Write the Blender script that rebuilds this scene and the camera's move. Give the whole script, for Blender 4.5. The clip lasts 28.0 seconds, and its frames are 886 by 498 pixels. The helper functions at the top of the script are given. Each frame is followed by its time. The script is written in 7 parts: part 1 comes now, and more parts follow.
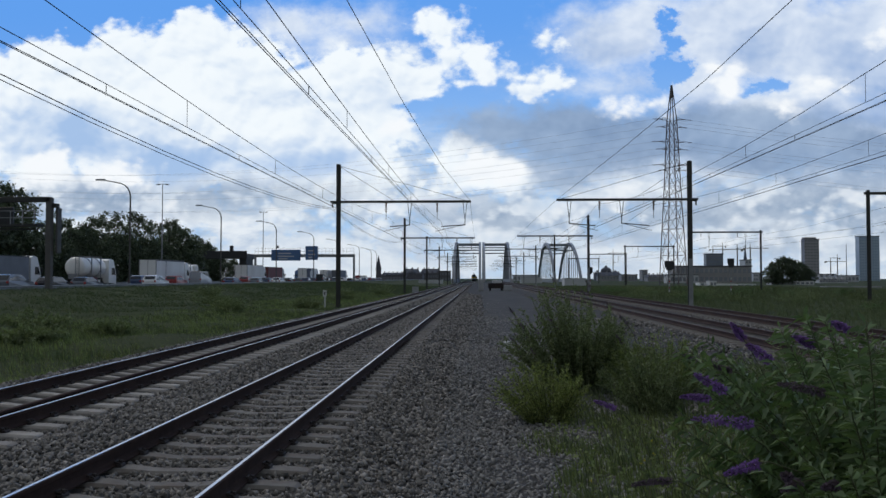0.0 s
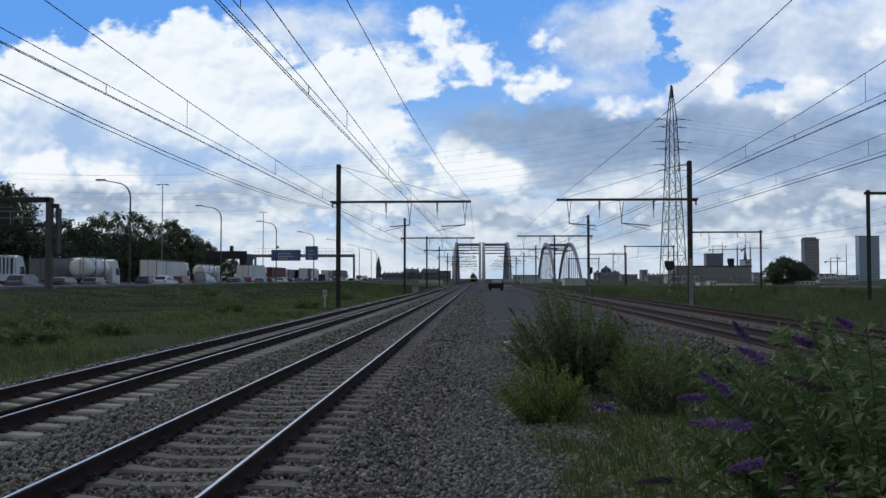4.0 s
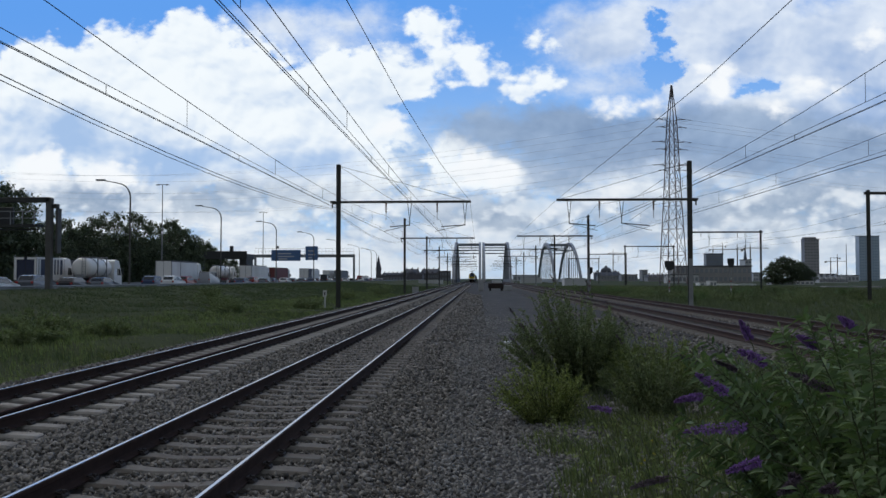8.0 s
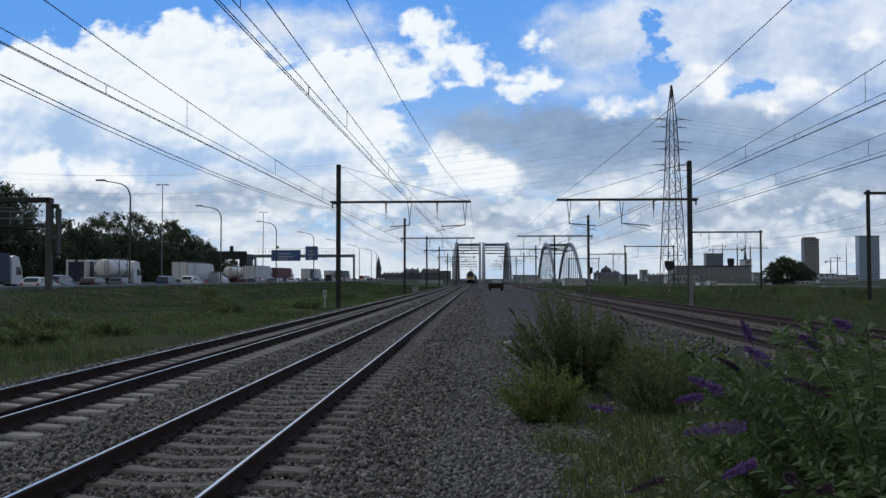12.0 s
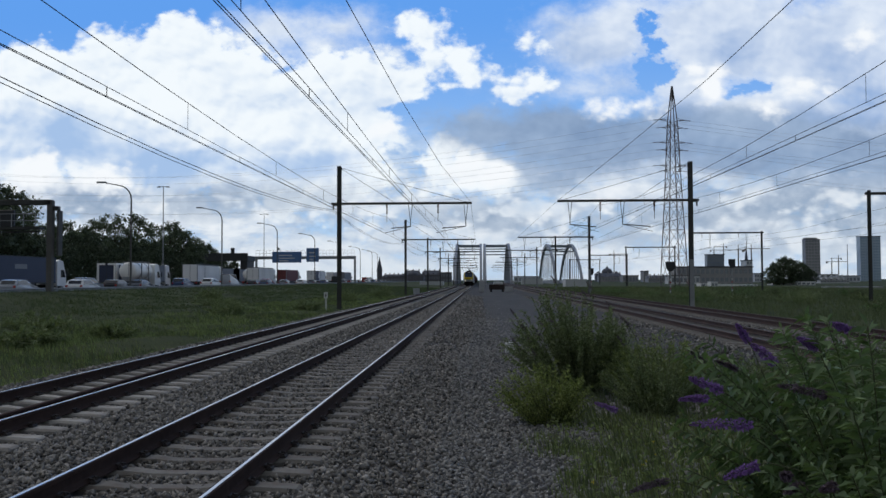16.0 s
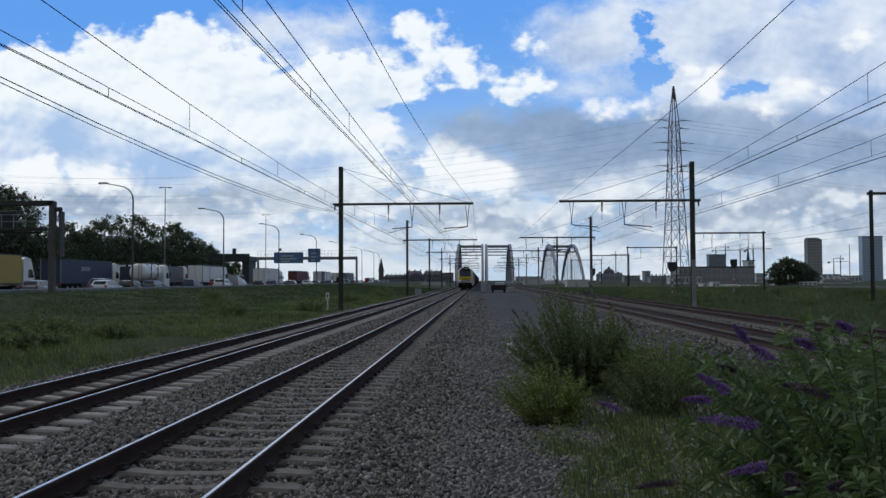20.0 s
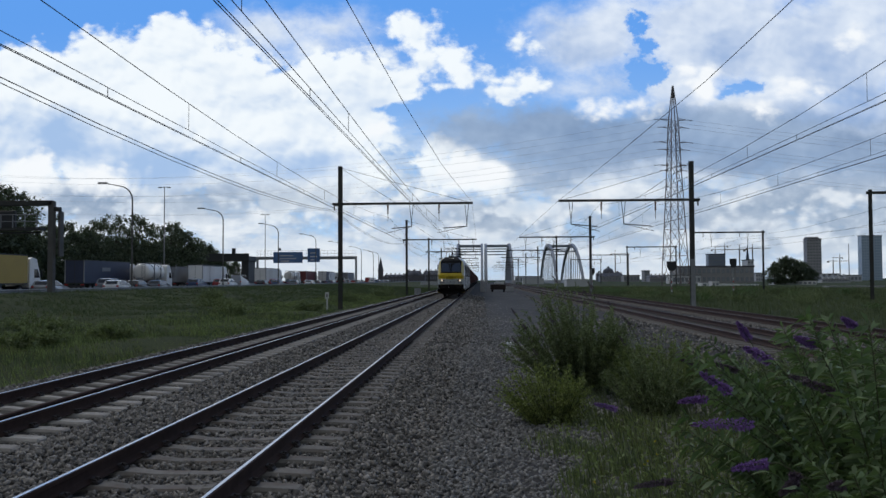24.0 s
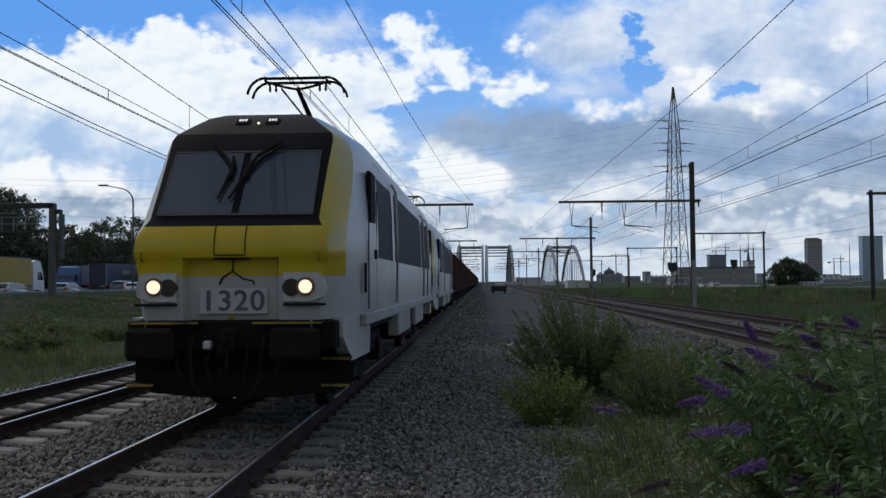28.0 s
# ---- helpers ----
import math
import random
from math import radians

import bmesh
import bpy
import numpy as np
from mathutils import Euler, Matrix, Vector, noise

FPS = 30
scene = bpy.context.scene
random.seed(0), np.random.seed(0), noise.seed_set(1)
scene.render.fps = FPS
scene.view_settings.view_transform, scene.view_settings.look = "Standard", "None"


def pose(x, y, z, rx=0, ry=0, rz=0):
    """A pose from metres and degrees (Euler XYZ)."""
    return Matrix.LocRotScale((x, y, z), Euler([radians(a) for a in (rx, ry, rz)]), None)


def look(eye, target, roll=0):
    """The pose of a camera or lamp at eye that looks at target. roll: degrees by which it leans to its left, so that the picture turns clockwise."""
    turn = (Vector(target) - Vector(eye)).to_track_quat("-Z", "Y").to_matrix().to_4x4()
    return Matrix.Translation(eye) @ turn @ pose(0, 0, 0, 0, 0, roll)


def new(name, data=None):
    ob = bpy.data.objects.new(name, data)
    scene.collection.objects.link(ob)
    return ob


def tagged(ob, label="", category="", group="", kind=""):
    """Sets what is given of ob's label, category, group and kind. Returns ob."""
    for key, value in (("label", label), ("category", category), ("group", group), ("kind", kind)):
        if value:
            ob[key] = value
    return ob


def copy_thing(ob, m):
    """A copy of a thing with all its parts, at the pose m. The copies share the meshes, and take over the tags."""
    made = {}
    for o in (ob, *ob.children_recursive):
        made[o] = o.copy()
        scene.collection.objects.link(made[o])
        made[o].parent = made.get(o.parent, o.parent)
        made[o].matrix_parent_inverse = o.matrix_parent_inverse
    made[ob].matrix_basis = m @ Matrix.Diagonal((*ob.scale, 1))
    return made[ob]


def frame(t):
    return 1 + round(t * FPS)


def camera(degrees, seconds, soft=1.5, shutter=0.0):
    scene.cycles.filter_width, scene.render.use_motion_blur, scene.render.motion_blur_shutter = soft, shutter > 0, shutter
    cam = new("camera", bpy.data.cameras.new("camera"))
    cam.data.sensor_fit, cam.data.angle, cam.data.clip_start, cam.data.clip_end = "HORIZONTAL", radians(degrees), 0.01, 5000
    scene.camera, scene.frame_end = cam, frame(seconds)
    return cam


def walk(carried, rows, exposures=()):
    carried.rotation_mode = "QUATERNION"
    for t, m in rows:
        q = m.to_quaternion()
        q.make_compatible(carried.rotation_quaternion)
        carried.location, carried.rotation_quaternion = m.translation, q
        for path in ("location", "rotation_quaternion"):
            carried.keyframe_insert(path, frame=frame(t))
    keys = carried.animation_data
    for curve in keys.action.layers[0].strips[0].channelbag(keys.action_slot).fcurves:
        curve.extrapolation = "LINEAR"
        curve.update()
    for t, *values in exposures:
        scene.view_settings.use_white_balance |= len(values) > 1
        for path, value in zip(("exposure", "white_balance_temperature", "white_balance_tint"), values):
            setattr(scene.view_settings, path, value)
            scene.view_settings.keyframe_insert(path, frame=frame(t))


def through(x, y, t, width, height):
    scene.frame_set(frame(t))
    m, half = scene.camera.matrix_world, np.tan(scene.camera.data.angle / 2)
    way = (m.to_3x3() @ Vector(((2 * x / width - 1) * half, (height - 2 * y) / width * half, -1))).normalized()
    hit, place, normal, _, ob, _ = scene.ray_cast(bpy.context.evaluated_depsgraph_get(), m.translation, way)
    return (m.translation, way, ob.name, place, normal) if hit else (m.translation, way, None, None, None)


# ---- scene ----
# World: x to the right of the line, y along the track, z up; rail tops of the near tracks at z = 0.
F = 1500.0                     # focal length for a picture 1568 wide
EYE = (0.0, 0.0, 1.72)
cam = camera(2 * math.degrees(math.atan(784 / F)), 28.0)


def aim(a, b, r):
    """The camera's pose after a small pan a, tilt b (both in 1/F radians) and lean r (degrees)."""
    yaw, pitch = math.atan((63 + a) / F), math.atan((52 + b) / F)
    d = Vector((-math.sin(yaw) * math.cos(pitch), math.cos(yaw) * math.cos(pitch), math.sin(pitch)))
    return look(EYE, Vector(EYE) + 100 * d, r)


walk(cam, [(t, aim(a, b, r)) for t, a, b, r in (
    (0, 0, 0, 0), (14.5, 0, 0.3, -0.05), (15, 0.3, 0.4, -0.05), (15.5, 1.8, 2.4, -0.18), (16, 1.6, 2.7, -0.18),
    (16.5, 3.0, 3.2, -0.25), (17, 4.7, 2.7, -0.20), (17.5, 6.0, 2.6, -0.18), (18, 5.9, 2.3, -0.19), (18.5, 6.0, 2.8, -0.22),
    (19, 5.5, 2.8, -0.21), (19.5, 3.7, 2.9, -0.18), (20, 4.5, 3.5, -0.23), (20.5, 6.2, 4.1, -0.24), (21, 7.6, 3.6, -0.30),
    (21.5, 7.5, 3.4, -0.30), (22.5, 5.2, 3.0, -0.27), (23.5, 3.2, 2.7, -0.24), (24, 3.5, 2.8, -0.28), (24.5, 4.7, 3.7, -0.35),
    (25, 6.3, 4.9, -0.35), (25.5, 6.6, 5.9, -0.40), (26, 6.4, 6.3, -0.46), (26.5, 5.9, 6.2, -0.45), (27, 3.4, 5.1, -0.37),
    (27.5, 2.6, 5.2, -0.45), (28, 4.7, 5.6, -0.40))])

# ---- light ----
SUN_ELEV, SUN_AZ = radians(50), radians(-50)      # azimuth from +y towards +x
world = bpy.data.worlds.new("sky")
scene.world = world
world.use_nodes = True
wt = world.node_tree
sky = wt.nodes.new("ShaderNodeTexSky")
sky.sky_type, sky.sun_disc = "NISHITA", False
sky.sun_elevation, sky.sun_rotation = SUN_ELEV, SUN_AZ
sky.dust_density, sky.air_density = 2.0, 1.0
# broken cloud all round, as in the part of the sky in view
wtc = wt.nodes.new("ShaderNodeTexCoord")
wn = wt.nodes.new("ShaderNodeTexNoise")
wn.inputs["Scale"].default_value, wn.inputs["Detail"].default_value = 2.6, 6
wt.links.new(wtc.outputs["Generated"], wn.inputs["Vector"])
wr = wt.nodes.new("ShaderNodeMapRange")
wr.inputs["From Min"].default_value, wr.inputs["From Max"].default_value = 0.42, 0.56
wt.links.new(wn.outputs[0], wr.inputs[0])
wm = wt.nodes.new("ShaderNodeMix")
wm.data_type = "RGBA"
wt.links.new(wr.outputs[0], wm.inputs["Factor"])
wt.links.new(sky.outputs[0], wm.inputs["A"])
wm.inputs["B"].default_value = (5.6, 6.1, 6.7, 1)
wt.links.new(wm.outputs["Result"], wt.nodes["Background"].inputs[0])
wt.nodes["Background"].inputs[1].default_value = 0.061
sun = new("sun", bpy.data.lights.new("sun", "SUN"))
sun.data.energy, sun.data.angle, sun.data.color = 0.65, radians(24), (1.0, 0.97, 0.92)
sun.matrix_basis = look((0, 0, 0), (-math.sin(SUN_AZ) * math.cos(SUN_ELEV), -math.cos(SUN_AZ) * math.cos(SUN_ELEV), -math.sin(SUN_ELEV)))
sun.location = (-100, 150, 300)
scene.view_settings.exposure = 0.0
YAW = math.atan(63 / F)


def across(px, y):
    """How far to the side a point at distance y lies, when the still camera sees it at px across the picture."""
    return y * math.tan(math.atan((px - 784) / F) - YAW)
# ---- materials ----
def lin(c):
    return tuple(v / 12.92 if v <= 0.04045 else ((v + 0.055) / 1.055) ** 2.4 for v in (x / 255 for x in c))


def material(name, color, rough=0.6, metal=0.0, scale=8.0, vary=0.25, bump=0.0, stain=None, stain_amount=0.5,
             by_object=0.0, by_island=0.0, coords="Object", stretch=(1, 1, 1), spec=0.5):
    """A surface with grain at two scales, optional stains and a slight relief."""
    m = bpy.data.materials.new(name)
    m.use_nodes = True
    nt = m.node_tree
    b = nt.nodes["Principled BSDF"]
    tc = nt.nodes.new("ShaderNodeTexCoord")
    mp = nt.nodes.new("ShaderNodeMapping")
    mp.inputs["Scale"].default_value = stretch
    nt.links.new(tc.outputs[coords], mp.inputs[0])
    n1, n2 = nt.nodes.new("ShaderNodeTexNoise"), nt.nodes.new("ShaderNodeTexNoise")
    for n, s, d in ((n1, scale, 6), (n2, scale * 0.13, 4)):
        nt.links.new(mp.outputs[0], n.inputs["Vector"])
        n.inputs["Scale"].default_value, n.inputs["Detail"].default_value, n.inputs["Roughness"].default_value = s, d, 0.65
    add = nt.nodes.new("ShaderNodeMath")
    add.operation = "ADD"
    nt.links.new(n1.outputs[0], add.inputs[0])
    nt.links.new(n2.outputs[0], add.inputs[1])
    rng = nt.nodes.new("ShaderNodeMapRange")
    rng.inputs["From Min"].default_value, rng.inputs["From Max"].default_value = 0.65, 1.35
    rng.inputs["To Min"].default_value, rng.inputs["To Max"].default_value = 1 - vary, 1 + vary
    nt.links.new(add.outputs[0], rng.inputs[0])
    value = rng.outputs[0]
    for amount, socket in ((by_object, "ob"), (by_island, "is")):
        if not amount:
            continue
        if socket == "ob":
            src = nt.nodes.new("ShaderNodeObjectInfo").outputs["Random"]
        else:
            src = nt.nodes.new("ShaderNodeNewGeometry").outputs["Random Per Island"]
        r2 = nt.nodes.new("ShaderNodeMapRange")
        r2.inputs["To Min"].default_value, r2.inputs["To Max"].default_value = 1 - amount, 1 + amount
        nt.links.new(src, r2.inputs[0])
        mul = nt.nodes.new("ShaderNodeMath")
        mul.operation = "MULTIPLY"
        nt.links.new(value, mul.inputs[0])
        nt.links.new(r2.outputs[0], mul.inputs[1])
        value = mul.outputs[0]
    col = nt.nodes.new("ShaderNodeMix")
    col.data_type, col.blend_type = "RGBA", "MULTIPLY"
    col.inputs["Factor"].default_value = 1.0
    col.inputs["A"].default_value = (*color, 1)
    nt.links.new(value, col.inputs["B"])
    out = col.outputs["Result"]
    if stain:
        n3 = nt.nodes.new("ShaderNodeTexNoise")
        nt.links.new(mp.outputs[0], n3.inputs["Vector"])
        n3.inputs["Scale"].default_value, n3.inputs["Detail"].default_value = scale * 0.35, 8
        r3 = nt.nodes.new("ShaderNodeMapRange")
        r3.inputs["From Min"].default_value, r3.inputs["From Max"].default_value = 0.48, 0.68
        r3.inputs["To Max"].default_value = stain_amount
        nt.links.new(n3.outputs[0], r3.inputs[0])
        mix = nt.nodes.new("ShaderNodeMix")
        mix.data_type = "RGBA"
        nt.links.new(r3.outputs[0], mix.inputs["Factor"])
        nt.links.new(out, mix.inputs["A"])
        mix.inputs["B"].default_value = (*stain, 1)
        out = mix.outputs["Result"]
    nt.links.new(out, b.inputs["Base Color"])
    b.inputs["Roughness"].default_value, b.inputs["Metallic"].default_value = rough, metal
    b.inputs["Specular IOR Level"].default_value = spec
    if bump:
        bp = nt.nodes.new("ShaderNodeBump")
        bp.inputs["Strength"].default_value, bp.inputs["Distance"].default_value = bump, 0.02
        nt.links.new(n1.outputs[0], bp.inputs["Height"])
        nt.links.new(bp.outputs[0], b.inputs["Normal"])
    return m


def glow(name, color, strength):
    m = bpy.data.materials.new(name)
    m.use_nodes = True
    b = m.node_tree.nodes["Principled BSDF"]
    b.inputs["Base Color"].default_value = (*color, 1)
    b.inputs["Emission Color"].default_value = (*color, 1)
    b.inputs["Emission Strength"].default_value = strength
    return m


def glass(name, color, rough=0.05):
    m = bpy.data.materials.new(name)
    m.use_nodes = True
    b = m.node_tree.nodes["Principled BSDF"]
    b.inputs["Base Color"].default_value = (*color, 1)
    b.inputs["Roughness"].default_value = rough
    b.inputs["Specular IOR Level"].default_value = 0.8
    return m


# the bed's base colour is lowered to include the shade between loose stones
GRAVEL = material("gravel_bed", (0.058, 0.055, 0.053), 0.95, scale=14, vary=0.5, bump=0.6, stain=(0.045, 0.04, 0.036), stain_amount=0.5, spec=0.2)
STONE = material("ballast_stone", (0.184, 0.173, 0.157), 0.92, scale=30, vary=0.25, by_island=0.7, spec=0.25)
WORN_STONE = material("worn_gravel", (0.205, 0.199, 0.188), 0.92, scale=30, vary=0.25, by_island=0.45, spec=0.25)
SOIL = material("meadow_soil", (0.045, 0.055, 0.02), 1.0, scale=0.7, vary=0.5, stain=(0.055, 0.062, 0.03), stain_amount=0.6, spec=0.1)
ASPHALT = material("asphalt", (0.055, 0.055, 0.057), 0.9, scale=3, vary=0.2, bump=0.2, spec=0.3)
OLD_ASPHALT = material("old_asphalt", (0.052, 0.050, 0.048), 0.92, scale=2.2, vary=0.4, bump=0.3, stain=(0.10, 0.094, 0.086), stain_amount=0.7, spec=0.2)
CONCRETE = material("sleeper_concrete", (0.158, 0.148, 0.133), 0.9, scale=12, vary=0.25, bump=0.2, stain=(0.12, 0.09, 0.07), stain_amount=0.6, by_object=0.18)
NEW_CONCRETE = material("new_sleeper_concrete", (0.31, 0.295, 0.27), 0.9, scale=12, vary=0.2, bump=0.2, stain=(0.17, 0.14, 0.115), stain_amount=0.5, by_object=0.15)
PALE_CONCRETE = material("pale_concrete", (0.36, 0.37, 0.38), 0.85, scale=1.5, vary=0.15, stain=(0.22, 0.21, 0.2), stain_amount=0.5)
RAIL_RUST = material("rail_rust", (0.050, 0.032, 0.027), 0.92, scale=9, vary=0.35, spec=0.12)
RAIL_RED = material("rail_red_rust", (0.050, 0.029, 0.025), 0.85, scale=6, vary=0.35, spec=0.3)
RAIL_HEAD = material("rail_head", (0.66, 0.62, 0.58), 0.28, 1.0, scale=6, vary=0.1)
RAIL_HEAD_DULL = material("rail_head_dull", (0.085, 0.058, 0.05), 0.6, 0.0, scale=6, vary=0.3)
CLIP = material("fastening_steel", (0.035, 0.028, 0.026), 0.8, scale=20)
MAST = material("mast_steel", (0.035, 0.037, 0.035), 0.7, 0.0, scale=3, vary=0.3, stain=(0.06, 0.045, 0.035), stain_amount=0.5)
MAST_GREY = material("galvanised_steel", (0.24, 0.25, 0.26), 0.65, 0.0, scale=3, vary=0.2)
GANTRY = material("weathered_gantry_steel", (0.10, 0.098, 0.096), 0.75, scale=2, vary=0.25, stain=(0.075, 0.06, 0.05), stain_amount=0.5)
WIRE = material("copper_wire", (0.025, 0.024, 0.024), 0.7, 0.2, scale=20)
THIN_WIRE = material("line_wire", (0.45, 0.48, 0.54), 0.7, 0.2, scale=20)
INSULATOR = material("porcelain", (0.12, 0.07, 0.05), 0.35)
BRIDGE_PAINT = material("bridge_paint", (0.25, 0.275, 0.31), 0.6, scale=0.6, vary=0.15, stain=(0.22, 0.22, 0.22), stain_amount=0.4)
PYLON = material("pylon_steel", (0.13, 0.12, 0.125), 0.7, 0.1, scale=1, vary=0.25, stain=(0.20, 0.09, 0.06), stain_amount=0.6)
WHITE_PAINT = material("white_paint", (0.62, 0.62, 0.61), 0.5, scale=2, vary=0.1, stain=(0.4, 0.38, 0.35), stain_amount=0.4)
DARK_PAINT = material("dark_paint", (0.03, 0.032, 0.036), 0.6, scale=3, vary=0.2)
RED_PAINT = material("red_paint", (0.30, 0.035, 0.03), 0.6, scale=3)
BLUE_SIGN = material("blue_sign", (0.09, 0.18, 0.36), 0.5, scale=1, vary=0.1)
RUBBER = material("rubber", (0.02, 0.02, 0.02), 0.9)
# ---- mesh tools ----
def box(bm, c, s, m=None, bevel=0.0):
    r = bmesh.ops.create_cube(bm, size=1.0)
    vs = r["verts"]
    for v in vs:
        v.co = Vector((v.co.x * s[0], v.co.y * s[1], v.co.z * s[2])) + Vector(c)
        if m is not None:
            v.co = m @ v.co
    if bevel:
        es = list({e for v in vs for e in v.link_edges})
        bmesh.ops.bevel(bm, geom=es, offset=bevel, segments=1, affect="EDGES", clamp_overlap=True)


def rod(bm, p, q, r, r2=None, n=8, caps=True):
    p, q = Vector(p), Vector(q)
    d = q - p
    rot = d.to_track_quat("Z", "Y").to_matrix()
    r2 = r if r2 is None else r2
    rings = []
    for c, rr in ((p, r), (q, r2)):
        rings.append([bm.verts.new(c + rot @ Vector((rr * math.cos(2 * math.pi * i / n), rr * math.sin(2 * math.pi * i / n), 0))) for i in range(n)])
    for i in range(n):
        bm.faces.new((rings[0][i], rings[0][(i + 1) % n], rings[1][(i + 1) % n], rings[1][i]))
    if caps:
        bm.faces.new(rings[0][::-1])
        bm.faces.new(rings[1])


def bar(bm, p, q, w, h=None, up=(0, 0, 1)):
    """A rectangular bar from p to q, w across and h along up."""
    p, q, h = Vector(p), Vector(q), h or w
    d = (q - p).normalized()
    u = Vector(up)
    if abs(d.dot(u)) > 0.98:
        u = Vector((0, 1, 0))
    s = d.cross(u).normalized()
    u = s.cross(d)
    ring = [[bm.verts.new(c + s * w / 2 * a + u * h / 2 * b) for a, b in ((-1, -1), (1, -1), (1, 1), (-1, 1))] for c in (p, q)]
    for i in range(4):
        bm.faces.new((ring[0][i], ring[0][(i + 1) % 4], ring[1][(i + 1) % 4], ring[1][i]))
    bm.faces.new(ring[0][::-1])
    bm.faces.new(ring[1])


def pipe(bm, pts, r, n=6, r_end=None):
    """A tube along points."""
    pts = [Vector(p) for p in pts]
    rings = []
    for k, p in enumerate(pts):
        d = (pts[min(k + 1, len(pts) - 1)] - pts[max(k - 1, 0)]).normalized()
        rot = d.to_track_quat("Z", "Y").to_matrix()
        rr = r if r_end is None else r + (r_end - r) * k / (len(pts) - 1)
        rings.append([bm.verts.new(p + rot @ Vector((rr * math.cos(2 * math.pi * i / n), rr * math.sin(2 * math.pi * i / n), 0))) for i in range(n)])
    for a, b in zip(rings, rings[1:]):
        for i in range(n):
            bm.faces.new((a[i], a[(i + 1) % n], b[(i + 1) % n], b[i]))
    bm.faces.new(rings[0][::-1])
    bm.faces.new(rings[-1])


def extrude(bm, profile, y0, y1, closed=True):
    """Sweep an (x, z) outline along y."""
    a = [bm.verts.new((x, y0, z)) for x, z in profile]
    b = [bm.verts.new((x, y1, z)) for x, z in profile]
    n = len(profile)
    for i in range(n if closed else n - 1):
        j = (i + 1) % n
        bm.faces.new((a[i], a[j], b[j], b[i]))
    if closed:
        bm.faces.new(a[::-1])
        bm.faces.new(b)


def loft(bm, sections, close=True):
    """Skin rings of equal count."""
    rings = [[bm.verts.new(p) for p in s] for s in sections]
    n = len(rings[0])
    for a, b in zip(rings, rings[1:]):
        for i in range(n):
            j = (i + 1) % n
            bm.faces.new((a[i], a[j], b[j], b[i]))
    if close:
        bm.faces.new(rings[0][::-1])
        bm.faces.new(rings[-1])
    return rings


def part(name, bm, mat, parent=None, label="", smooth=False, kind=""):
    """Link a bmesh as one mesh object, under a thing or a part."""
    bmesh.ops.recalc_face_normals(bm, faces=bm.faces)
    me = bpy.data.meshes.new(name)
    bm.to_mesh(me)
    bm.free()
    me.materials.append(mat)
    if smooth:
        me.shade_smooth()
    ob = new(name, me)
    if parent is not None:
        ob.parent = parent
    return tagged(ob, label=label, kind=kind)


def made(fn):
    bm = bmesh.new()
    fn(bm)
    return bm


def boxes(*rows, bevel=0.0):
    bm = bmesh.new()
    for c, s in rows:
        box(bm, c, s, None, bevel)
    return bm


def rods(*rows, n=8):
    bm = bmesh.new()
    for p, q, r in rows:
        rod(bm, p, q, r, n=n)
    return bm


def thing(name, label, category, at=(0, 0, 0), turn=0.0, group="", kind=""):
    ob = new(name)
    ob.empty_display_size = 0.2
    ob.matrix_basis = pose(*at, 0, 0, turn)
    return tagged(ob, label, category, group, kind)


def mesh_np(name, verts, faces, mat, smooth=False):
    """A mesh object from arrays: verts (n, 3), faces (m, k)."""
    me = bpy.data.meshes.new(name)
    m, k = faces.shape
    me.vertices.add(len(verts))
    me.vertices.foreach_set("co", np.ascontiguousarray(verts, dtype=np.float32).ravel())
    me.loops.add(m * k)
    me.loops.foreach_set("vertex_index", np.ascontiguousarray(faces, dtype=np.int32).ravel())
    me.polygons.add(m)
    me.polygons.foreach_set("loop_start", np.arange(0, m * k, k, dtype=np.int32))
    me.polygons.foreach_set("loop_total", np.full(m, k, dtype=np.int32))
    me.update(calc_edges=True)
    me.materials.append(mat)
    if smooth:
        me.shade_smooth()
    return new(name, me)
# ---- sky ----
# Cloud lobes on the vault, across and down the still view, with half-width and half-height.
HEAPS = [(60, 190, 190, 128), (50, 130, 130, 80), (320, 225, 330, 100), (215, 130, 130, 98), (335, 118, 110, 106), (430, 190, 140, 124), (545, 190, 110, 100), (640, 165, 90, 90), (715, 145, 62, 54), (765, 165, 32, 22), (560, 300, 190, 70),
         (250, 290, 230, 60), (695, 235, 40, 26), (800, 62, 44, 34), (770, 40, 24, 18), (845, 84, 24, 15), (885, 128, 58, 21), (945, 146, 42, 15), (835, 300, 78, 44), (895, 300, 54, 36), (780, 282, 50, 26),
         (985, 86, 15, 10)]
WHITE_HEAPS = [(1125, 187, 60, 19), (1150, 180, 32, 18), (1292, 160, 30, 44), (1352, 194, 48, 22), (1384, 202, 24, 18), (1255, 120, 18, 18), (1450, 150, 36, 20), (1478, 168, 32, 16), (1552, 66, 28, 18),
               (70, 286, 54, 36), (175, 300, 70, 26), (238, 312, 42, 18), (120, 308, 130, 22), (860, 292, 58, 32), (912, 300, 34, 26), (705, 218, 24, 18)]
DECK = [(1090, 62, 100, 52), (1150, 30, 70, 40), (1330, 60, 170, 90), (1500, 100, 160, 100), (1240, 160, 60, 60), (1420, 200, 150, 60), (1560, 210, 120, 70), (1300, 20, 130, 40), (1600, 20, 130, 60),
        (1090, 148, 60, 12), (505, 40, 60, 24), (630, 32, 44, 14), (600, 68, 36, 12), (700, 100, 30, 20)]
